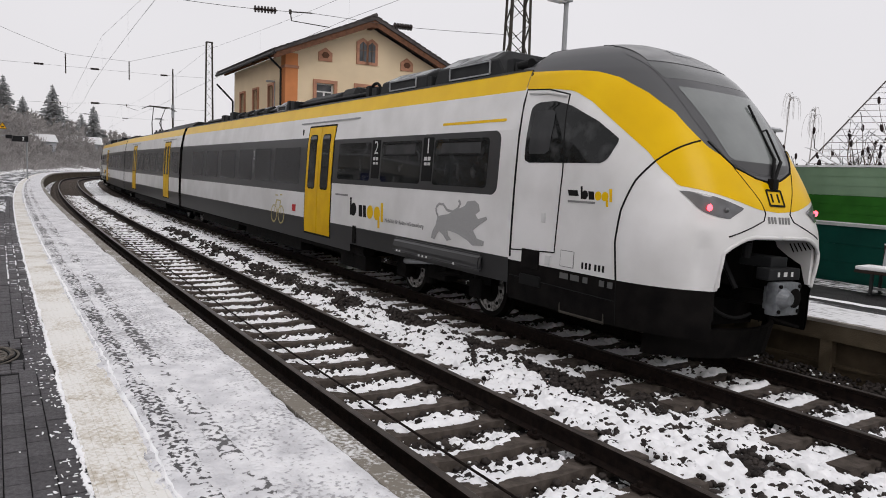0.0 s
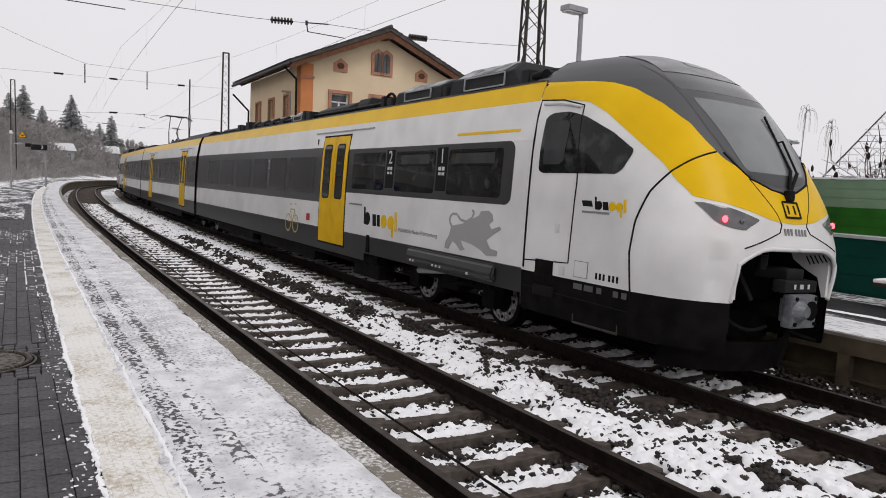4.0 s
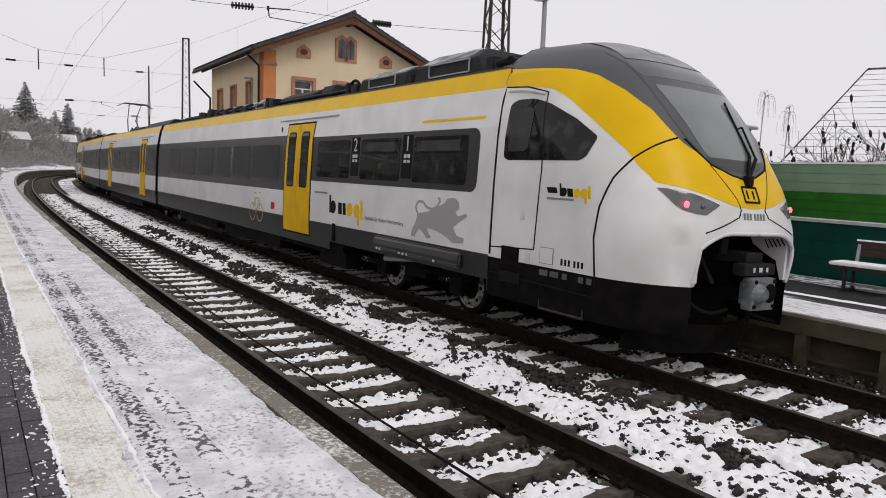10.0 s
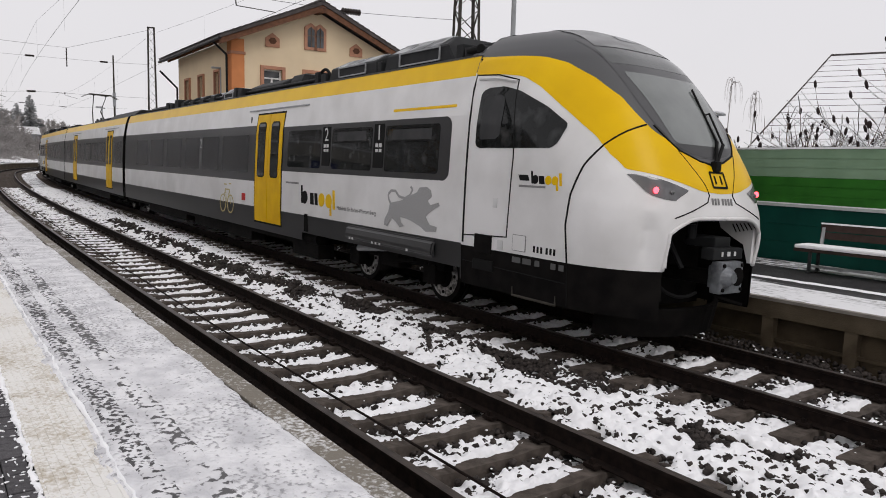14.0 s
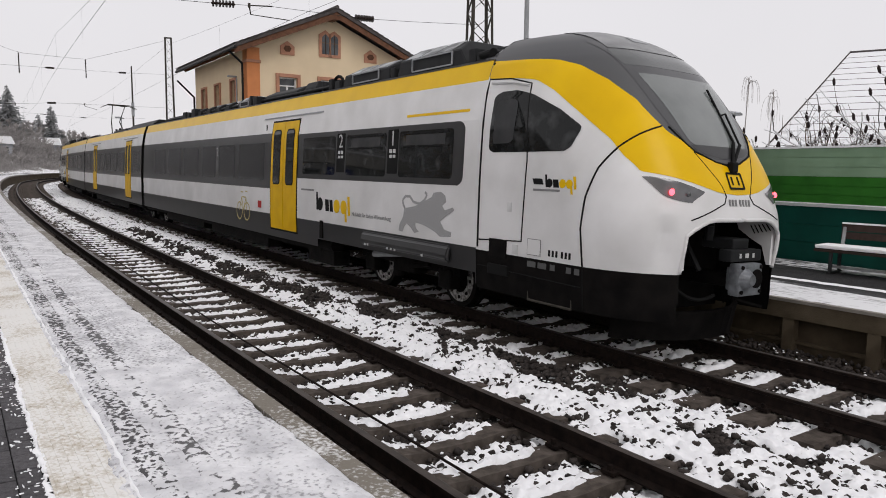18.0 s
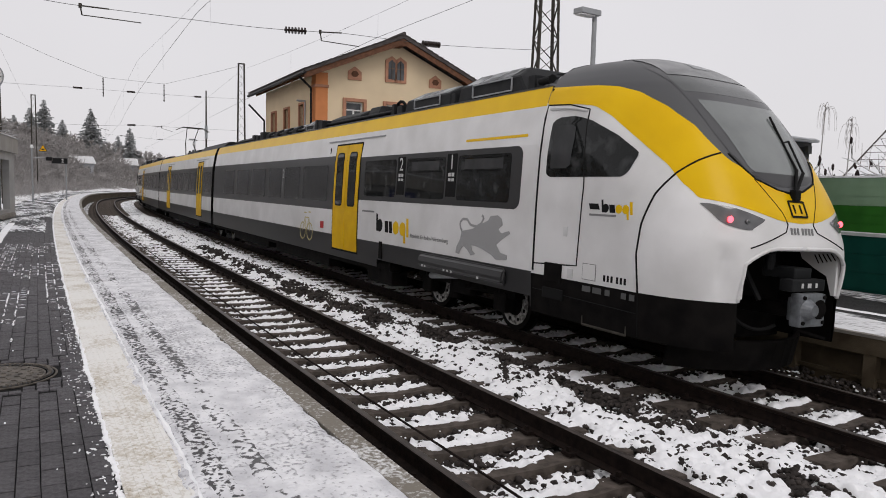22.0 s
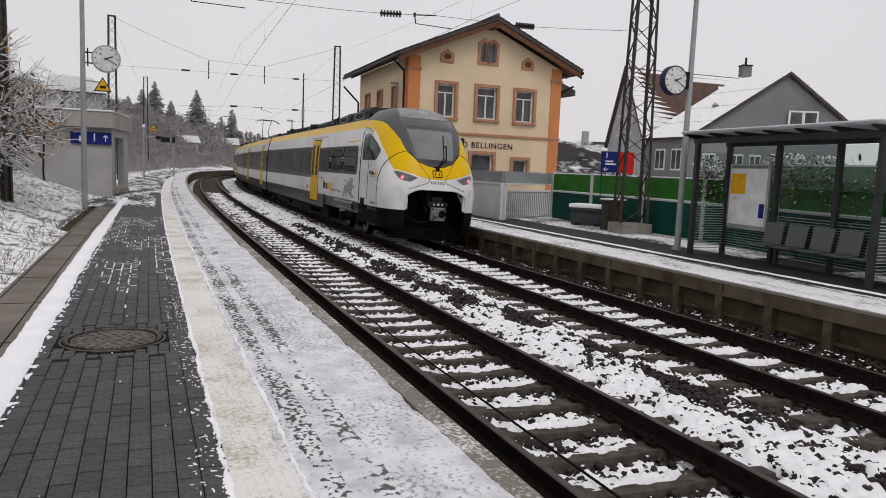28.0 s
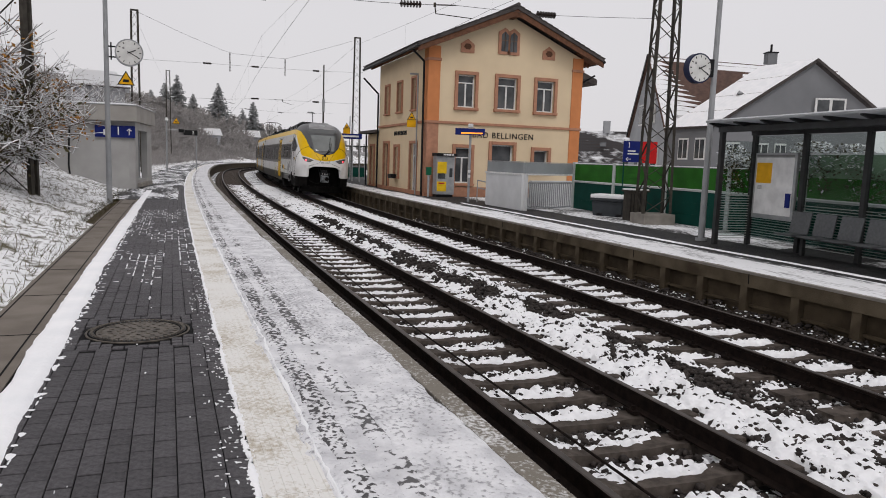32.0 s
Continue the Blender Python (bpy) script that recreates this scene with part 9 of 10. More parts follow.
def fir(x, y, z, h, seed):
    rng = random.Random(seed)
    t = thing("fir_tree", place(x, y, z, rng.uniform(0, 360)), "tall dark fir dusted with snow on the hillside", "tree", "fir trees")
    part("trunk", rod((0, 0, 0), (0, 0, h * 0.97), h * 0.014, None, 8, 0.02), BARK, t)
    st = Strands()
    layers = int(h * 2.6)
    for k in range(layers):
        f = k / layers
        zc = h * (0.10 + 0.88 * f)
        reach = h * 0.33 * (1 - f) ** 0.85 + 0.15
        for j in range(12 if f < 0.8 else 7):
            a = rng.uniform(0, 2 * math.pi)
            rr = reach * rng.uniform(0.55, 1.12)
            d = Vector((math.cos(a), math.sin(a), 0))
            base = Vector((0, 0, zc))
            tip = base + d * rr + Vector((0, 0, -rr * rng.uniform(0.05, 0.4)))
            side = Vector((-d.y, d.x, 0))
            for m_ in range(5):
                g = (m_ + 0.6) / 5
                c = base.lerp(tip, g)
                wdt = rr * 0.30 * (1.25 - g) + 0.10
                st.leaf(c + Vector((0, 0, rng.uniform(-0.05, 0.05))), (tip - base).normalized() * rr * 0.34, side * wdt + Vector((0, 0, rng.uniform(-0.22, 0.22) * wdt)))
                st.leaf(c + side * rng.uniform(-0.5, 0.5) * wdt + Vector((0, 0, -0.12)), (tip - base).normalized() * rr * 0.30 + side * rng.uniform(-0.2, 0.2), Vector((0, 0, 0.18 + 0.28 * rng.random())))
    st.make("crown", NEEDLES, t, "dark needled branches with snow")


for x, y, top, sd in ((-62.0, 159.0, 17.3, 2), (-59.6, 160.0, 19.2, 4), (-56.4, 161.0, 15.2, 7), (-50.4, 160.0, 17.8, 1), (-52.8, 166.0, 14.6, 8), (-42.7, 160.0, 13.9, 5), (-46.2, 164.0, 12.4, 6), (-64.5, 158.0, 15.6, 9)):
    s_, o_ = line_coords(np.array([x]), np.array([y]))
    g_ = float(hill(s_, o_)[0])
    fir(x, y, g_ - 0.3, top - g_ + 0.3, sd)


def woods():
    """The bare hillside woods, as one mass of trunks and twigs."""
    rng = random.Random(12)
    st = Strands()
    spots = []
    for k in range(1250):
        s = 26 + 150 * rng.random() ** 1.25
        o = -rng.uniform(6.0, 62) * (0.25 + 0.75 * rng.random())
        spots.append((s, o))
    for k in range(420):
        spots.append((rng.uniform(84, 135), -rng.uniform(9, 46)))
    for k in range(120):
        spots.append((rng.uniform(150, 300), -rng.uniform(4, 60)))
    low_brush = []
    for k in range(700):
        s = rng.uniform(46, 118)
        low_brush.append((s, -3.3 - 11 * rng.random() ** 1.3))
    for k in range(620):
        low_brush.append((rng.uniform(76, 150), -4.0 - 24 * rng.random()))
    for s, o in low_brush:
        p = at(s, o, float(hill(np.array([s]), np.array([o]))[0]) - 0.2)
        h = rng.uniform(1.4, 2.6) + min(2.2 if s < 76 else 0.8, max(0.0, -o - 5) * 0.25)
        thick = s / 42
        for j in range(30):
            a = rng.uniform(0, 6.283)
            d = Vector((math.cos(a) * rng.uniform(0.1, 0.9), math.sin(a) * rng.uniform(0.1, 0.9), rng.uniform(0.5, 1.2))).normalized()
            q = p + Vector((rng.uniform(-0.5, 0.5), rng.uniform(-0.5, 0.5), 0))
            e = q + d * h * rng.uniform(0.5, 1.0)
            st.stick(q, e, 0.014 * thick, 0.008 * thick)
            for m_ in range(2):
                c = q.lerp(e, rng.uniform(0.4, 1.0))
                st.stick(c, c + Vector((rng.uniform(-1, 1), rng.uniform(-1, 1), rng.uniform(-0.2, 1))).normalized() * h * 0.25, 0.010 * thick, 0.006 * thick)
    for s, o in spots:
        p = at(s, o)
        z = float(hill(np.array([s]), np.array([o]))[0])
        if o > -4.5 and s < 235:
            continue
        if o > -10:
            z = max(z, 0.5)
        p.z = z - 0.2
        h = (rng.uniform(3.5, 7.0) if s < 70 else rng.uniform(1.8, 3.4)) if o < -14 else rng.uniform(1.6, 3.0)
        far = min(4.0, max(1.0, s / 30))
        st.stick(p, p + Vector((rng.uniform(-0.4, 0.4), rng.uniform(-0.4, 0.4), h)), 0.09, 0.02)
        for j in range(20):
            f = rng.uniform(0.15, 1.0)
            q = p + Vector((0, 0, h * f))
            a = rng.uniform(0, 6.283)
            d = Vector((math.cos(a), math.sin(a), rng.uniform(0.3, 1.6))).normalized() * h * rng.uniform(0.16, 0.34) * (1.15 - f * 0.6)
            e = q + d
            st.stick(q, e, 0.022 * far, 0.012 * far)
            for m_ in range(4):
                g = rng.uniform(0.3, 1.0)
                c = q.lerp(e, g)
                st.stick(c, c + Vector((rng.uniform(-1, 1), rng.uniform(-1, 1), rng.uniform(0, 1.2))).normalized() * h * 0.13, 0.014 * far, 0.009 * far)
    tagged(st.make("bare_woods", TWIG_PALE, None), "bare woods on the hillside, haze put into their colour", "woods", kind="stuff")


woods()


def snowy_shrub(x, y, z, h, spread_, seed, label, leaves=0, stems=9, level=2, leaf_mat=None):
    rng = random.Random(seed)
    t = thing("shrub", place(x, y, z, 0), label, "shrub", "shrubs on the bank")
    st, sn, tips = Strands(), Strands(), []
    for k in range(stems):
        a = rng.uniform(0, 6.283)
        d = Vector((math.cos(a) * spread_, math.sin(a) * spread_, rng.uniform(0.55, 1.1))).normalized()
        grow(st, rng, Vector((rng.uniform(-0.3, 0.3), rng.uniform(-0.3, 0.3), 0)), d, h * rng.uniform(0.75, 1.15), 0.032, level, sn, tips, 0.55, 0.05)
    st.make("branch_work", TWIG, t, "tangled bare branch work")
    sn.make("snow", FROSTED, t, "snow lying along the branches")
    if leaves:
        lf = Strands()
        for k in range(int(leaves * 1.6)):
            p, d = rng.choice(tips)
            p = p - d * rng.uniform(0, 0.5) + Vector((rng.uniform(-0.12, 0.12), rng.uniform(-0.12, 0.12), rng.uniform(-0.12, 0.08)))
            u = Vector((rng.uniform(-1, 1), rng.uniform(-1, 1), rng.uniform(-1, 0.3))).normalized()
            w = u.orthogonal().normalized()
            lf.leaf(p, u * rng.uniform(0.07, 0.15), w * rng.uniform(0.035, 0.075))
        lf.make("leaves", leaf_mat or LEAF_ORANGE, t, "withered leaves")
    return t


SHRUBS = [(-9.7, 14.3, 1.7, 1.45, 0.9, 900, 15), (-11.0, 16.4, 2.0, 2.05, 0.9, 2400, 18), (-12.3, 18.0, 2.2, 1.95, 0.9, 900, 17), (-11.9, 14.8, 2.4, 2.4, 0.75, 2400, 17),
          (-14.0, 19.4, 2.4, 2.1, 0.9, 500, 16), (-13.6, 16.2, 2.8, 2.5, 0.75, 2400, 16), (-15.4, 22.0, 2.2, 1.8, 0.9, 0, 13), (-13.3, 21.4, 1.5, 1.0, 0.9, 0, 9), (-17.0, 27.5, 2.6, 2.5, 0.7, 0, 14), (-17.6, 33.0, 2.0, 2.7, 0.65, 0, 14)]
SHRUB_LABELS = ["snowy shrub with dull leaves at the mast's foot", "tall snowy shrub with rusty leaves on the bank", "tangled snowy shrub before the stair house", "tall leafy snow-laden shrub high on the bank",
                "wide bare snowy shrub behind the lamp post", "broad snow-laden shrub with withered leaves", "bare snowy shrub beside the stair house", "low bare snowy shrub by the stair house wall", "tall bare shrub above the stair house", "bare tree-like shrub behind the stair house"]
for i, (x_, y_, z_, h_, w_, lv, stems_) in enumerate(SHRUBS):
    snowy_shrub(x_, y_, z_ - 0.25, h_, w_, 21 + i, SHRUB_LABELS[i], lv, stems_, 2, LEAF_DULL if i in (0, 5) else None)


def sumac(x, y, z, h, seed, stems, lean):
    """A staghorn shrub: crooked bare arms with dark upright seed heads and snow along them."""
    rng = random.Random(seed)
    t = thing("sumac", place(x, y, z, 0), "bare staghorn shrub with dark seed heads and snow", "shrub", "staghorn shrubs")
    st, sn, tips = Strands(), Strands(), []
    for k in range(stems):
        d = Vector((rng.uniform(-1, 1) + lean[0], rng.uniform(-1, 1) + lean[1], rng.uniform(0.7, 1.5))).normalized()
        grow(st, rng, Vector((rng.uniform(-0.4, 0.4), rng.uniform(-0.4, 0.4), 0)), d, h * rng.uniform(0.7, 1.0), 0.035, 2, sn, tips, 0.55, -0.02, 2)
    st.make("branch_work", TWIG, t, "crooked bare branch work")
    sn.make("snow", FROSTED, t, "snow along the branches")
    for p, d in tips[::5]:
        tilt = (Vector((0, 0, 1)) + d * 0.5).normalized()
        m = tilt.to_track_quat("Z", "Y").to_matrix().to_4x4() @ Matrix.Diagonal((0.035, 0.035, 0.095, 1))
        cone_ = bmesh.new()
        bmesh.ops.create_icosphere(cone_, subdivisions=1, radius=1.0, matrix=m)
        part("seed_head", cone_, SEED_DARK, t, "dark upright seed head", m=Matrix.Translation(p + tilt * 0.07))


sumac(13.9, 10.4, 1.2, 3.0, 31, 7, (-0.6, 0.4))
sumac(11.6, 12.6, 0.9, 1.7, 32, 6, (0, 0))
sumac(12.4, 13.8, 0.9, 1.7, 33, 6, (0, 0))
sumac(10.2, 14.6, 0.6, 1.7, 34, 5, (0, 0))


def weeping_birch(x, y, z, h, seed):
    rng = random.Random(seed)
    t = thing("birch_sapling", place(x, y, z, 0), "slender birch with hanging pale twigs", "tree", "birch saplings")
    st = Strands()
    top = Vector((0.15, 0, h))
    st.stick(Vector(), top, 0.03, 0.012)
    for k in range(16):
        a = rng.uniform(0, 6.283)
        p = Vector((0.15, 0, h - rng.uniform(0, 0.35)))
        d = Vector((math.cos(a), math.sin(a), 0))
        reach = rng.uniform(0.08, 0.32)
        last = p
        for j in range(1, 8):
            f = j / 7
            q = p + d * reach * math.sin(f * 1.6) + Vector((rng.uniform(-0.01, 0.01), rng.uniform(-0.01, 0.01), 0.25 * math.sin(f * 2.2) - 0.75 * f * f))
            st.stick(last, q, 0.007 - 0.0006 * j, 0.0064 - 0.0006 * j)
            last = q
    # same haze-paled colour as the far woods
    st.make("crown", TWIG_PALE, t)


weeping_birch(13.1, 17.7, 0.0, 4.6, 41)
weeping_birch(12.9, 16.4, 0.0, 4.1, 42)


def ivy_hedge():
    rng = random.Random(8)
    hd = thing("hedge", Matrix(), "snow-topped hedge of dark leaves behind the barrier", "hedge")
    lf, sn = Strands(), Strands()
    for k in range(15000):
        s = rng.uniform(9.6, 15.5)
        o = 14.15 - max(0, (14.5 - s)) * 0.125 + rng.uniform(-0.28, 0.5)
        z = 1.50 + 1.02 * rng.random() ** 0.8 + 0.22 * math.sin(s * 1.7) + 0.15 * math.sin(s * 4.1)
        p = at(s, o, z)
        u = Vector((rng.uniform(-1, 1), rng.uniform(-1, 1), rng.uniform(-0.6, 0.6))).normalized()
        w = u.orthogonal().normalized()
        if (z > 2.15 and rng.random() < 0.62) or rng.random() < 0.16:
            sn.leaf(p, u * 0.10, Vector((-u.y, u.x, 0.2)).normalized() * 0.065)
        else:
            lf.leaf(p, u * 0.075, w * 0.05)
    lf.make("leaves", LEAF_DULL, hd, kind="stuff")
    sn.make("snow", FROSTED, hd, kind="stuff")


ivy_hedge()


def bank_grass():
    rng = random.Random(17)
    st = Strands()
    for k in range(6000):
        s = 3.0 + 24 * rng.random() ** 1.3
        d = 0.05 + 5.5 * rng.random() ** 1.4
        o = -1.36 - d
        z = Z_PLAT - 0.05 + 0.30 * d ** 1.05 * min(1, 0.55 + d / 6) * min(1.0, max(0.4, 1.25 - s / 90))
        p = at(s, o, z - 0.03)
        a = rng.uniform(0, 6.283)
        l_ = rng.uniform(0.06, 0.20)
        st.stick(p, p + Vector((math.cos(a) * l_ * 0.6, math.sin(a) * l_ * 0.6, l_ * rng.uniform(0.4, 1))), 0.005, 0.002)
    tagged(st.make("grass", GRASS, None), "withered grass poking through the snow on the bank", "grass", kind="stuff")


bank_grass()

# ---- ballast stones and the snow on them ----
def lump_template(rng, flat=1.0):
    bm = bmesh.new()
    bmesh.ops.create_icosphere(bm, subdivisions=1, radius=1.0)
    v = np.array([p.co[:] for p in bm.verts])
    f = np.array([[q.index for q in face.verts] for face in bm.faces])
    bm.free()
    v = v * (1 + 0.28 * rng.randn(len(v), 1).clip(-1, 1))
    v[:, 2] *= flat
    return v, f


def scatter(name, count, area, size, flat, mat, label, seed, keep, lift, parent=None):
    """Many small lumps strewn over a stretch of the line: area is (s0, s1, o0, o1); keep says where they lie, lift how high."""
    rng = np.random.RandomState(seed)
    temps = [lump_template(rng, flat) for _ in range(10)]
    s = area[0] + (area[1] - area[0]) * rng.rand(count)
    o = area[2] + (area[3] - area[2]) * rng.rand(count)
    ok = keep(s, o)
    s, o = s[ok], o[ok]
    n = len(s)
    t = np.interp(s, _s, _th)
    x, y = np.interp(s, _s, _x) + o * np.cos(t), np.interp(s, _s, _y) + o * np.sin(t)
    z = lift(s, o)
    size_ = size[0] + (size[1] - size[0]) * rng.rand(n)
    ang = rng.rand(n) * 6.283
    pick = rng.randint(0, len(temps), n)
    stretch = 0.75 + 0.5 * rng.rand(n)
    V, F, base = [], [], 0
    for i in range(n):
        tv, tf = temps[pick[i]]
        c, sn = math.cos(ang[i]), math.sin(ang[i])
        px, py, pz = tv[:, 0] * size_[i] * stretch[i], tv[:, 1] * size_[i], tv[:, 2] * size_[i]
        V.append(np.stack([x[i] + px * c - py * sn, y[i] + px * sn + py * c, z[i] + pz], 1))
        F.append(tf + base)
        base += len(tv)
    V, F = np.concatenate(V), np.concatenate(F)
    me = bpy.data.meshes.new(name)
    me.vertices.add(len(V))
    me.vertices.foreach_set("co", V.astype(np.float32).ravel())
    me.loops.add(F.size)
    me.loops.foreach_set("vertex_index", F.astype(np.int32).ravel())
    me.polygons.add(len(F))
    me.polygons.foreach_set("loop_start", np.arange(0, F.size, 3, dtype=np.int32))
    me.polygons.foreach_set("loop_total", np.full(len(F), 3, dtype=np.int32))
    me.materials.append(mat)
    me.update()
    me.validate()
    ob = new(name, me)
    return tagged(ob, label, "gravel" if mat is BALLAST else "snow", kind="stuff")


_lattice = np.random.RandomState(77).rand(64, 64)


def value_noise(x, y):
    """Smooth noise from 0 to 1 over the plane."""
    xi, yi = np.floor(x).astype(int), np.floor(y).astype(int)
    fx, fy = x - xi, y - yi
    fx, fy = fx * fx * (3 - 2 * fx), fy * fy * (3 - 2 * fy)
    g = lambda i, j: _lattice[(xi + i) % 64, (yi + j) % 64]
    return (g(0, 0) * (1 - fx) + g(1, 0) * fx) * (1 - fy) + (g(0, 1) * (1 - fx) + g(1, 1) * fx) * fy


def bare(s, o):
    """How bare of snow the ballast is: 0 under snow, 1 dark. Broken dark patches between the tracks and beside the rails."""
    v = 0.30 * value_noise(s * 1.3, o * 1.6) + 0.30 * value_noise(s * 3.4 + 9, o * 3.8) + 0.40 * value_noise(s * 8.0, o * 8.5 + 5)
    ws = s + 0.55 * (value_noise(s * 2.3, o * 2.9) - 0.5) + 0.3 * (value_noise(s * 6, o * 7) - 0.5)
    wo = o + 0.40 * (value_noise(s * 2.1 + 20, o * 2.7) - 0.5) + 0.3 * (value_noise(s * 6 + 9, o * 7) - 0.5)
    spots = ((5.85, 5.55, 0.75, 0.36), (5.3, 5.75, 0.5, 0.30), (7.6, 5.62, 0.7, 0.25), (9.6, 5.45, 0.9, 0.32), (11.8, 5.1, 1.3, 0.30), (14.8, 4.95, 1.6, 0.35), (18.8, 5.0, 2.2, 0.35), (24, 5.0, 3.0, 0.3), (3.2, 5.3, 0.5, 0.2))
    extra = np.zeros(np.shape(s))
    for a, b, ra, rb in spots:
        extra = np.maximum(extra, 0.95 - 0.60 * (((ws - a) / ra) ** 2 + ((wo - b) / rb) ** 2))
    extra = np.maximum(extra, 0.20 * np.exp(-((wo - 5.45 + 0.03 * (s - 6)) / 0.30) ** 2))
    extra = np.maximum(extra, np.where(o > 8.0, 0.30, 0.0))
    return v + extra


def bed(s, o):
    return np.interp(o, [0.9, 1.5, 1.9, 4.5, 4.9, 5.5, 5.9, 7.2, 8.6, 9.2], [-0.62, -0.33, -0.30, -0.315, -0.25, -0.255, -0.36, -0.385, -0.40, -0.62])


_sleeper_near = np.array(sorted(s for s, o in SLEEPER_ROWS if abs(o - NEAR) < 0.1))
_sleeper_far = np.array(sorted(s for s, o in SLEEPER_ROWS if abs(o - FAR) < 0.1))


def off_sleepers(s, o):
    """Not on a sleeper nor on a rail."""
    ok = np.ones(len(s), bool)
    for rows, c in ((_sleeper_near, NEAR), (_sleeper_far, FAR)):
        first = rows[0]
        d = np.abs((s - first + 0.3) % 0.6 - 0.3)
        ok &= ~((np.abs(o - c) < 1.33) & (d < 0.135))
        ok &= ~(np.abs(np.abs(o - c) - 0.751) < 0.085)
    return ok


def rail_side(o):
    """Close under a rail, where the stones stay bare."""
    return (np.abs(np.abs(o - NEAR) - 0.751) < 0.20) | (np.abs(np.abs(o - FAR) - 0.751) < 0.20)


def snow_blanket(name, s0, s1, step, seed_shift, bump):
    """A soft sheet of snow lying over the stones: it sinks among them where the ballast is bare, on the sleepers and beside the rails."""
    ss, oo = np.arange(s0, s1, step), np.arange(1.80, 8.86, step)
    S, O = np.meshgrid(ss, oo, indexing="ij")
    b = bare(S, O) + np.where(rail_side(O), 0.30, 0.0)
    h = 0.072 + 0.16 * np.clip(0.68 - b, -0.6, 0.10)
    h += bump * (value_noise(S * 15 + seed_shift, O * 19) - 0.5) + bump * 0.75 * (value_noise(S * 31, O * 37 + seed_shift) - 0.5)
    for rows, c in ((_sleeper_near, NEAR), (_sleeper_far, FAR)):
        d = (S - rows[0] + 0.3) % 0.6 - 0.3 + 0.07 * (value_noise(S * 11, O * 9) - 0.5)
        on = np.abs(O - c) < 1.36
        # the snow lies against the lee side of each sleeper and laps over its edge
        h -= np.where(on, 0.17 * np.clip((0.02 - d) / 0.04, 0, 1) * np.clip((d + 0.20) / 0.05, 0, 1), 0.0)
        h += np.where(np.abs(O - c) < 0.62, -0.014 + 0.045 * np.clip((d + 0.02) / 0.04, 0, 1) * np.clip((0.20 - d) / 0.08, 0, 1), 0.0)
        h -= 0.2 * (np.abs(np.abs(O - c) - 0.751) < 0.09)
    T = np.interp(S, _s, _th)
    X, Y = np.interp(S, _s, _x) + O * np.cos(T), np.interp(S, _s, _y) + O * np.sin(T)
    Z = bed(S, O) + h
    V = np.stack([X, Y, Z], -1).reshape(-1, 3)
    n, m = S.shape
    idx = np.arange(n * m).reshape(n, m)
    F = np.stack([idx[:-1, :-1], idx[:-1, 1:], idx[1:, 1:], idx[1:, :-1]], -1).reshape(-1, 4)
    F = F[(h.reshape(-1)[F] > 0.012).any(1)]
    used = np.unique(F)
    remap = np.zeros(n * m, int)
    remap[used] = np.arange(len(used))
    V, F = V[used], remap[F]
    me = bpy.data.meshes.new(name)
    me.vertices.add(len(V))
    me.vertices.foreach_set("co", V.astype(np.float32).ravel())
    me.loops.add(F.size)
    me.loops.foreach_set("vertex_index", F.astype(np.int32).ravel())
    me.polygons.add(len(F))
    me.polygons.foreach_set("loop_start", np.arange(0, F.size, 4, dtype=np.int32))
    me.polygons.foreach_set("loop_total", np.full(len(F), 4, dtype=np.int32))
    me.polygons.foreach_set("use_smooth", [True] * len(F))
    me.materials.append(SNOW_SOFT)
    me.update()
    me.validate()
    tagged(new(name, me), "soft white snow lying over the ballast", "snow", kind="stuff")


SNOW_SOFT = material("soft_snow", (0.88, 0.885, 0.90), 0.8, second=(0.82, 0.825, 0.845), scale=5, bump=0.25, bump_scale=70)
near_area = (0.5, 15.0, 1.75, 8.85)
scatter("ballast_stones", 62000, near_area, (0.020, 0.040), 0.78, BALLAST, "dark angular ballast stones", 3, lambda s, o: off_sleepers(s, o), lambda s, o: bed(s, o) + 0.022 + 0.070 * value_noise(s * 23, o * 23) ** 1.5)
scatter("ballast_stones", 34000, (15.0, 52.0, 1.75, 8.85), (0.035, 0.06), 0.75, BALLAST, "dark angular ballast stones", 4, lambda s, o: off_sleepers(s, o), lambda s, o: bed(s, o) + 0.02 + 0.06 * value_noise(s * 23, o * 23) ** 1.5)
snow_blanket("snow_on_ballast", 0.5, 15.0, 0.022, 0, 0.056)
snow_blanket("snow_on_ballast", 15.0, 52.0, 0.045, 3, 0.075)
scatter("snow_crumbs", 3500, near_area, (0.006, 0.016), 0.6, SNOW, "crumbs of snow on the bare stones", 5, lambda s, o: off_sleepers(s, o) & (bare(s, o) < 0.95), lambda s, o: bed(s, o) + 0.088 + 0.02 * value_noise(s * 23, o * 23))
scatter("ballast_stones", 6500, (-1.0, 26.0, 8.25, 8.98), (0.022, 0.042), 0.8, BALLAST, "dark ballast stones heaped at the platform's foot", 14, lambda s, o: o > 8.2, lambda s, o: bed(8.5 + 0 * s, np.minimum(o, 8.6)) + 0.03 + 0.12 * np.clip((o - 8.35) / 0.6, 0, 1) * (0.6 + 0.6 * value_noise(s * 2.5, o * 2)))
scatter("snow_crumbs", 2200, (-1.0, 26.0, 8.05, 8.85), (0.010, 0.024), 0.45, SNOW, "crumbs of snow at the platform's foot", 9, lambda s, o: value_noise(s * 3, o * 5) > 0.5, lambda s, o: bed(8.5 + 0 * s, np.minimum(o, 8.6)) + 0.075 + 0.12 * np.clip((o - 8.35) / 0.6, 0, 1) * (0.6 + 0.6 * value_noise(s * 2.5, o * 2)))


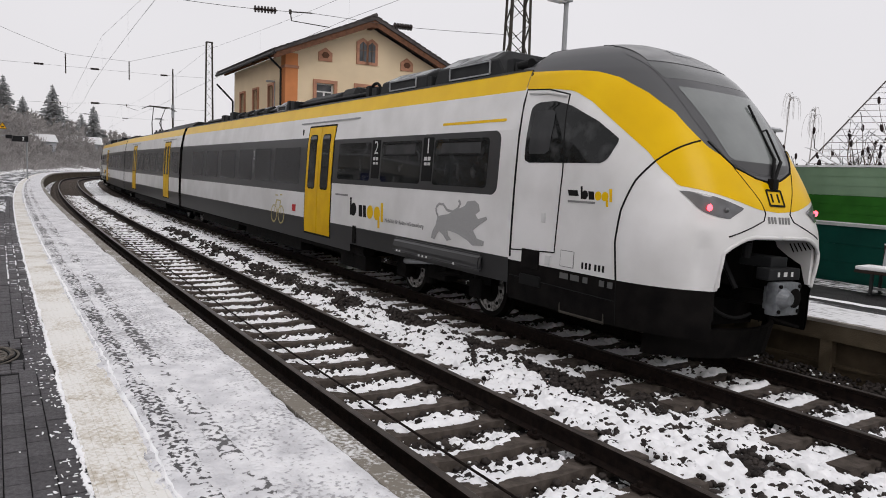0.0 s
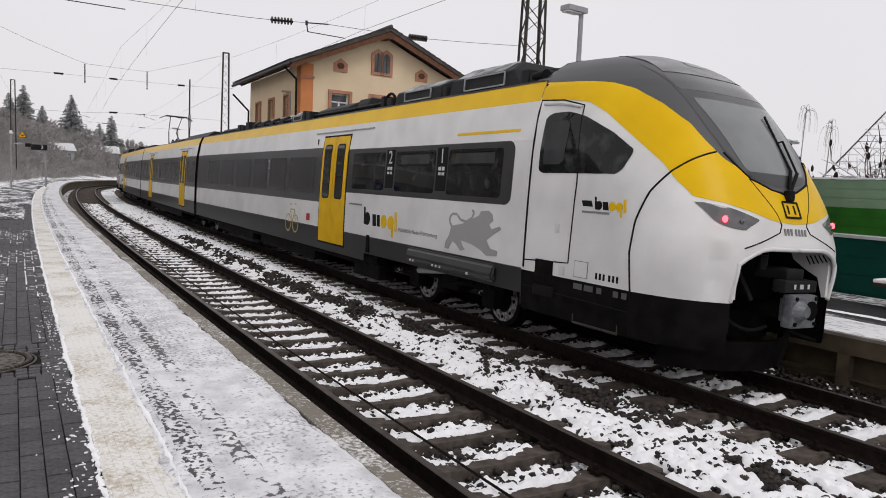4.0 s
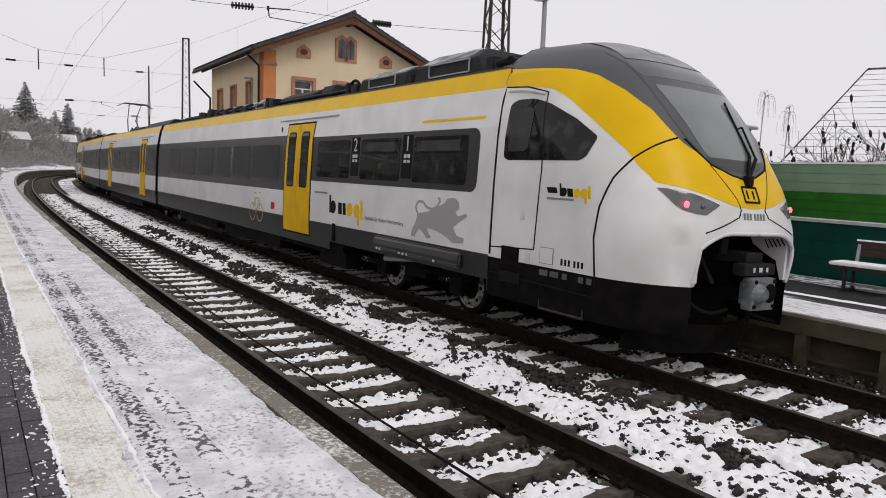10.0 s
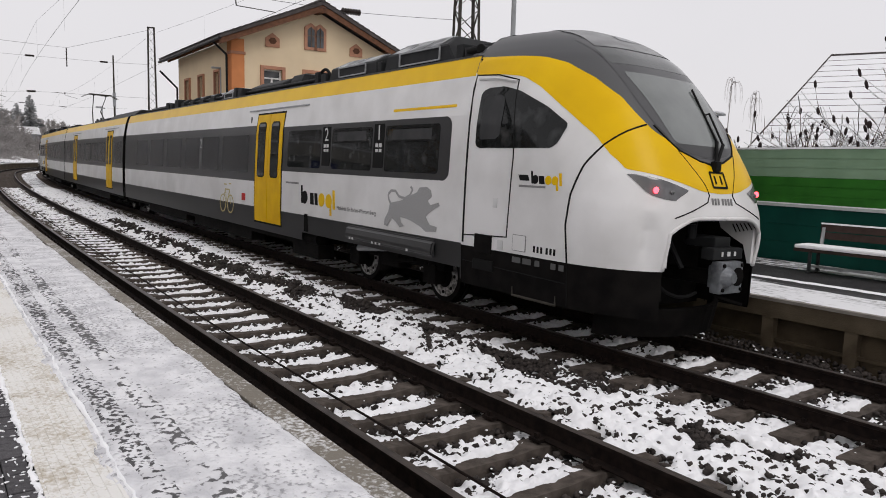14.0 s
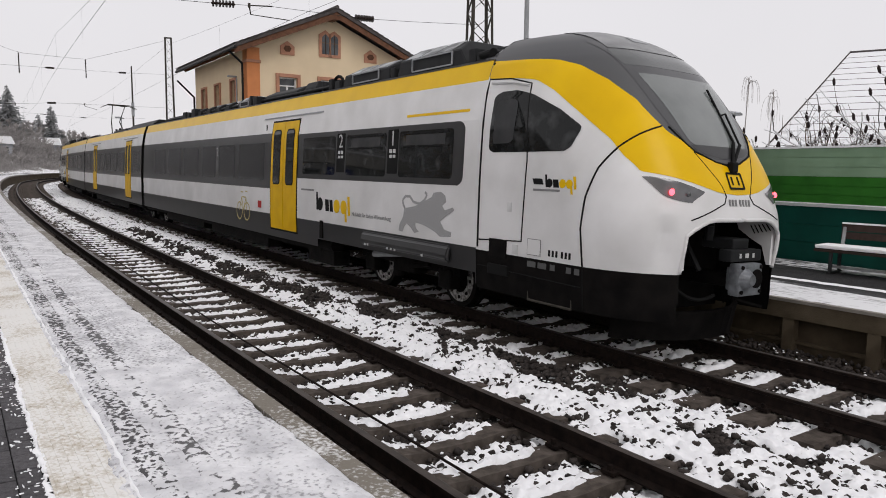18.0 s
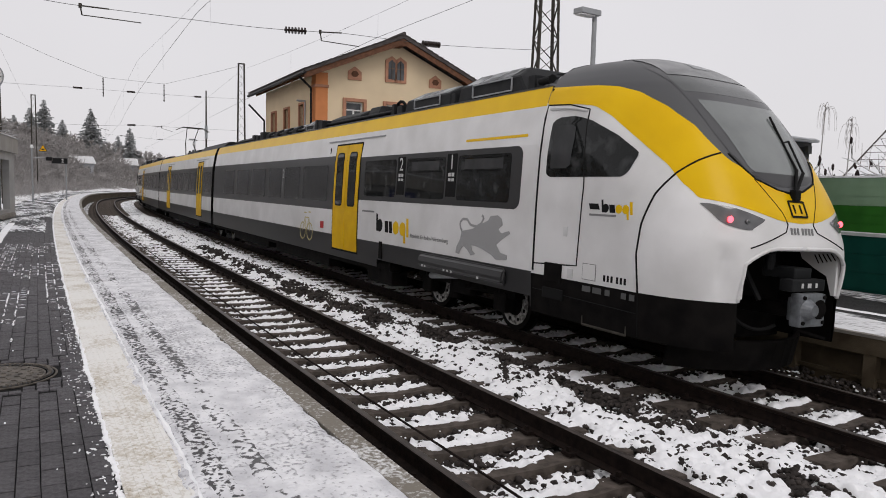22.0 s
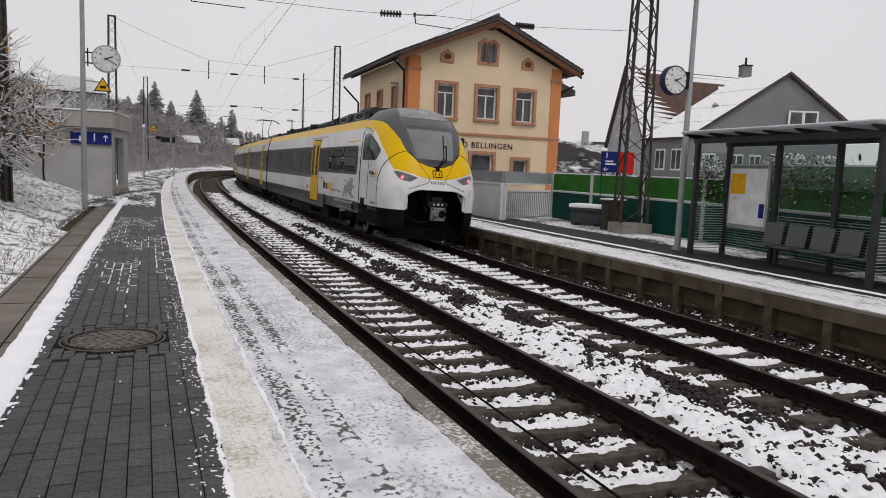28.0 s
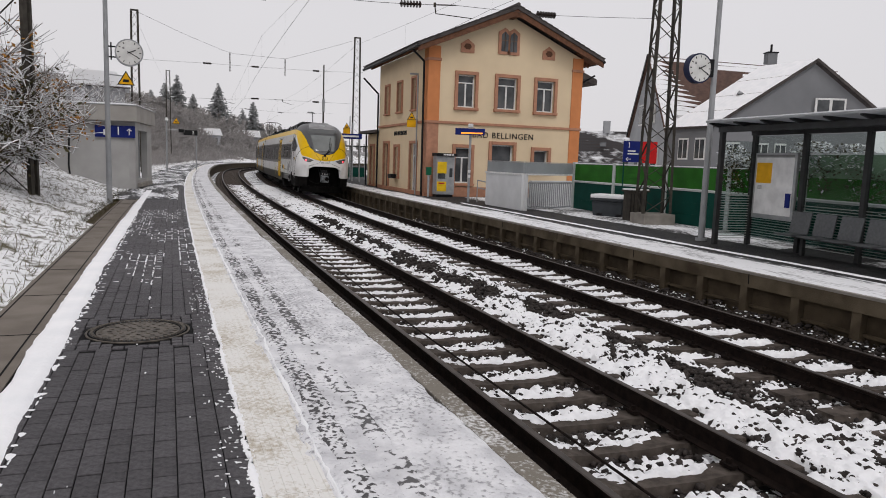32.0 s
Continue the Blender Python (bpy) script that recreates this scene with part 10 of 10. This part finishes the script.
# ---- pavers ----
def make_pavers():
    rng = random.Random(6)
    pw, pl = 0.1035, 0.207
    cols = 13
    bm = box((0, 0, -0.03), (pw - 0.005, pl - 0.008, 0.06), 0.0)
    data = bpy.data.meshes.new("paver")
    bmesh.ops.bevel(bm, geom=[e for e in bm.edges if all(v.co.z > -0.01 for v in e.verts)], offset=0.0025, segments=1, affect="EDGES")
    bm.to_mesh(data)
    bm.free()
    data.materials.append(PAVER)
    rest = bmesh.new()
    count = 0
    rows_s = int((31 - 0.6) / pl)
    for i in range(rows_s):
        for c in range(cols):
            o = -0.905 + (c + 0.5) * pw
            s = 0.6 + i * pl + (pl / 2 if c % 2 else 0)
            if o > 0.34:
                continue
            if abs(s - 5.95) < 0.52 and -0.70 < o < 0.24:
                continue
            m = along(s, o, Z_PLAT - 0.004 + rng.uniform(-0.002, 0.002)) @ pose(0, 0, 0, rng.uniform(-0.4, 0.4), rng.uniform(-0.6, 0.6), rng.uniform(-0.5, 0.5))
            if 2.4 < s < 8.0 and count < 300:
                ob = new("paver", data)
                ob.parent = platform
                ob.matrix_basis = m
                count += 1
            else:
                box((0, 0, -0.03), (pw - 0.005, pl - 0.008, 0.06), 0, m, rest)
    part("far_pavers", rest, PAVER, platform, "dark pavers farther along", kind="stuff")
    # snow caught in the joints
    nr = np.random.RandomState(11)
    temps = [lump_template(nr, 0.30) for _ in range(6)]
    V, F, count = [], [], 0

    def fleck(s, o, ls, lo_):
        """A small uneven crust of snow, ls along and lo_ across."""
        nonlocal count
        tv, tf = temps[rng.randrange(6)]
        p, a = at(s, o, Z_PLAT - 0.002), radians(heading(s)) + rng.uniform(-0.12, 0.12)
        x, y, z = tv[:, 0] * lo_ / 2, tv[:, 1] * ls / 2, tv[:, 2] * 0.012
        V.append(np.stack([p.x + x * math.cos(a) - y * math.sin(a), p.y + x * math.sin(a) + y * math.cos(a), p.z + z], 1))
        F.append(tf + count)
        count += len(tv)
    for k in range(900):
        s = 7.2 + 11 * rng.random() ** 1.2
        col = rng.randint(0, 11)
        if value_noise(np.array(s * 0.9), np.array(col * 0.45)) < (0.42 if s > 8 else 0.55):
            continue
        o = -0.905 + pw * col
        if o > 0.34:
            continue
        if rng.random() < 0.45:
            row = round((s - 0.6) / pl)
            fleck(0.6 + (row + 0.5) * pl + (pl / 2 if col % 2 else 0), o + pw / 2, 0.016 * rng.uniform(0.6, 1.4), pw * rng.uniform(0.35, 0.8))
        else:
            for j in range(3):
                fleck(s + 0.06 * j, min(o, 0.3) + rng.uniform(-0.004, 0.004), rng.uniform(0.04, 0.12), 0.014 * rng.uniform(0.6, 1.6))
    for k in range(420):
        s = 1.6 + 7.5 * rng.random()
        if value_noise(np.array(s * 1.6), np.array(3.3)) < 0.42:
            continue
        o = 0.35 - 0.17 * rng.random() ** 1.6
        fleck(s, o, rng.uniform(0.004, 0.016), rng.uniform(0.006, 0.026))
    for k in range(230):
        s = 1.8 + 8 * rng.random()
        o = 0.37 - 0.20 * rng.random() ** 2.2 if rng.random() < 0.9 else rng.uniform(-0.70, 0.36)
        fleck(s, o, rng.uniform(0.008, 0.06), rng.uniform(0.004, 0.014))
    for k in range(160):
        s = 2.0 + 14 * rng.random()
        fleck(s, -0.71 + 0.03 * rng.random(), rng.uniform(0.02, 0.10), rng.uniform(0.01, 0.05))
    mesh_of("joint_snow", np.concatenate(V), np.concatenate(F), SNOW, platform, "snow caught in the joints", kind="stuff")
    # manhole cover in a ring of small setts
    mh = thing("manhole_cover", along(5.95, -0.23, Z_PLAT - 0.004), "round cast-iron manhole cover set in small paving stones", "manhole cover")
    part("cover", rod((0, 0, -0.05), (0, 0, 0.004), 0.305, None, 48), IRON, mh, "brown iron cover")
    studs = bmesh.new()
    for r_, n_ in ((0.07, 6), (0.14, 12), (0.21, 18), (0.275, 24)):
        for k in range(n_):
            t0 = 2 * math.pi * k / n_
            box((0, 0, 0), (0.030, 0.018, 0.008), 0, pose(r_ * math.cos(t0), r_ * math.sin(t0), 0.006, 0, 0, math.degrees(t0) + 45 * (k % 2)), studs)
    part("studs", studs, IRON, mh, "raised studs of the cover", kind="stuff")
    for k in range(60):
        t0 = 2 * math.pi * k / 60
        part("rim_tooth", box((0, 0, 0), (0.022, 0.016, 0.014), 0, pose(0.335 * math.cos(t0), 0.335 * math.sin(t0), 0.008, 0, 0, math.degrees(t0))), IRON, mh)
    ring = bmesh.new()
    for k in range(48):
        t0, t1 = 2 * math.pi * k / 48, 2 * math.pi * (k + 1) / 48
        for r0, r1, z in ((0.315, 0.355, 0.006),):
            q = [ring.verts.new((r * math.cos(t), r * math.sin(t), z)) for r, t in ((r0, t0), (r1, t0), (r1, t1), (r0, t1))]
            ring.faces.new(q)
    part("frame_ring", ring, BLACK_METAL, mh, "dark iron frame ring")
    groove = bmesh.new()
    for k in range(48):
        t0, t1 = 2 * math.pi * k / 48, 2 * math.pi * (k + 1) / 48
        rod((0.375 * math.cos(t0), 0.375 * math.sin(t0), 0.0), (0.375 * math.cos(t1), 0.375 * math.sin(t1), 0.0), 0.008, groove, 5)
    part("frame_rim", groove, IRON, mh)
    sett = box((0, 0, -0.02), (0.072, 0.072, 0.045), 0.008)
    proto = part("sett", sett, PAVER, mh, m=pose(-0.44, -0.48, 0))
    for i in range(12):
        for j in range(13):
            x, y = -0.44 + i * 0.08, -0.48 + j * 0.08
            if math.hypot(x, y) < 0.42 or (i, j) == (0, 0):
                continue
            ob = new("sett", proto.data)
            ob.parent = mh
            ob.matrix_basis = pose(x + rng.uniform(-0.004, 0.004), y + rng.uniform(-0.004, 0.004), rng.uniform(-0.003, 0.001), 0, 0, rng.uniform(-5, 5))


make_pavers()
motions()
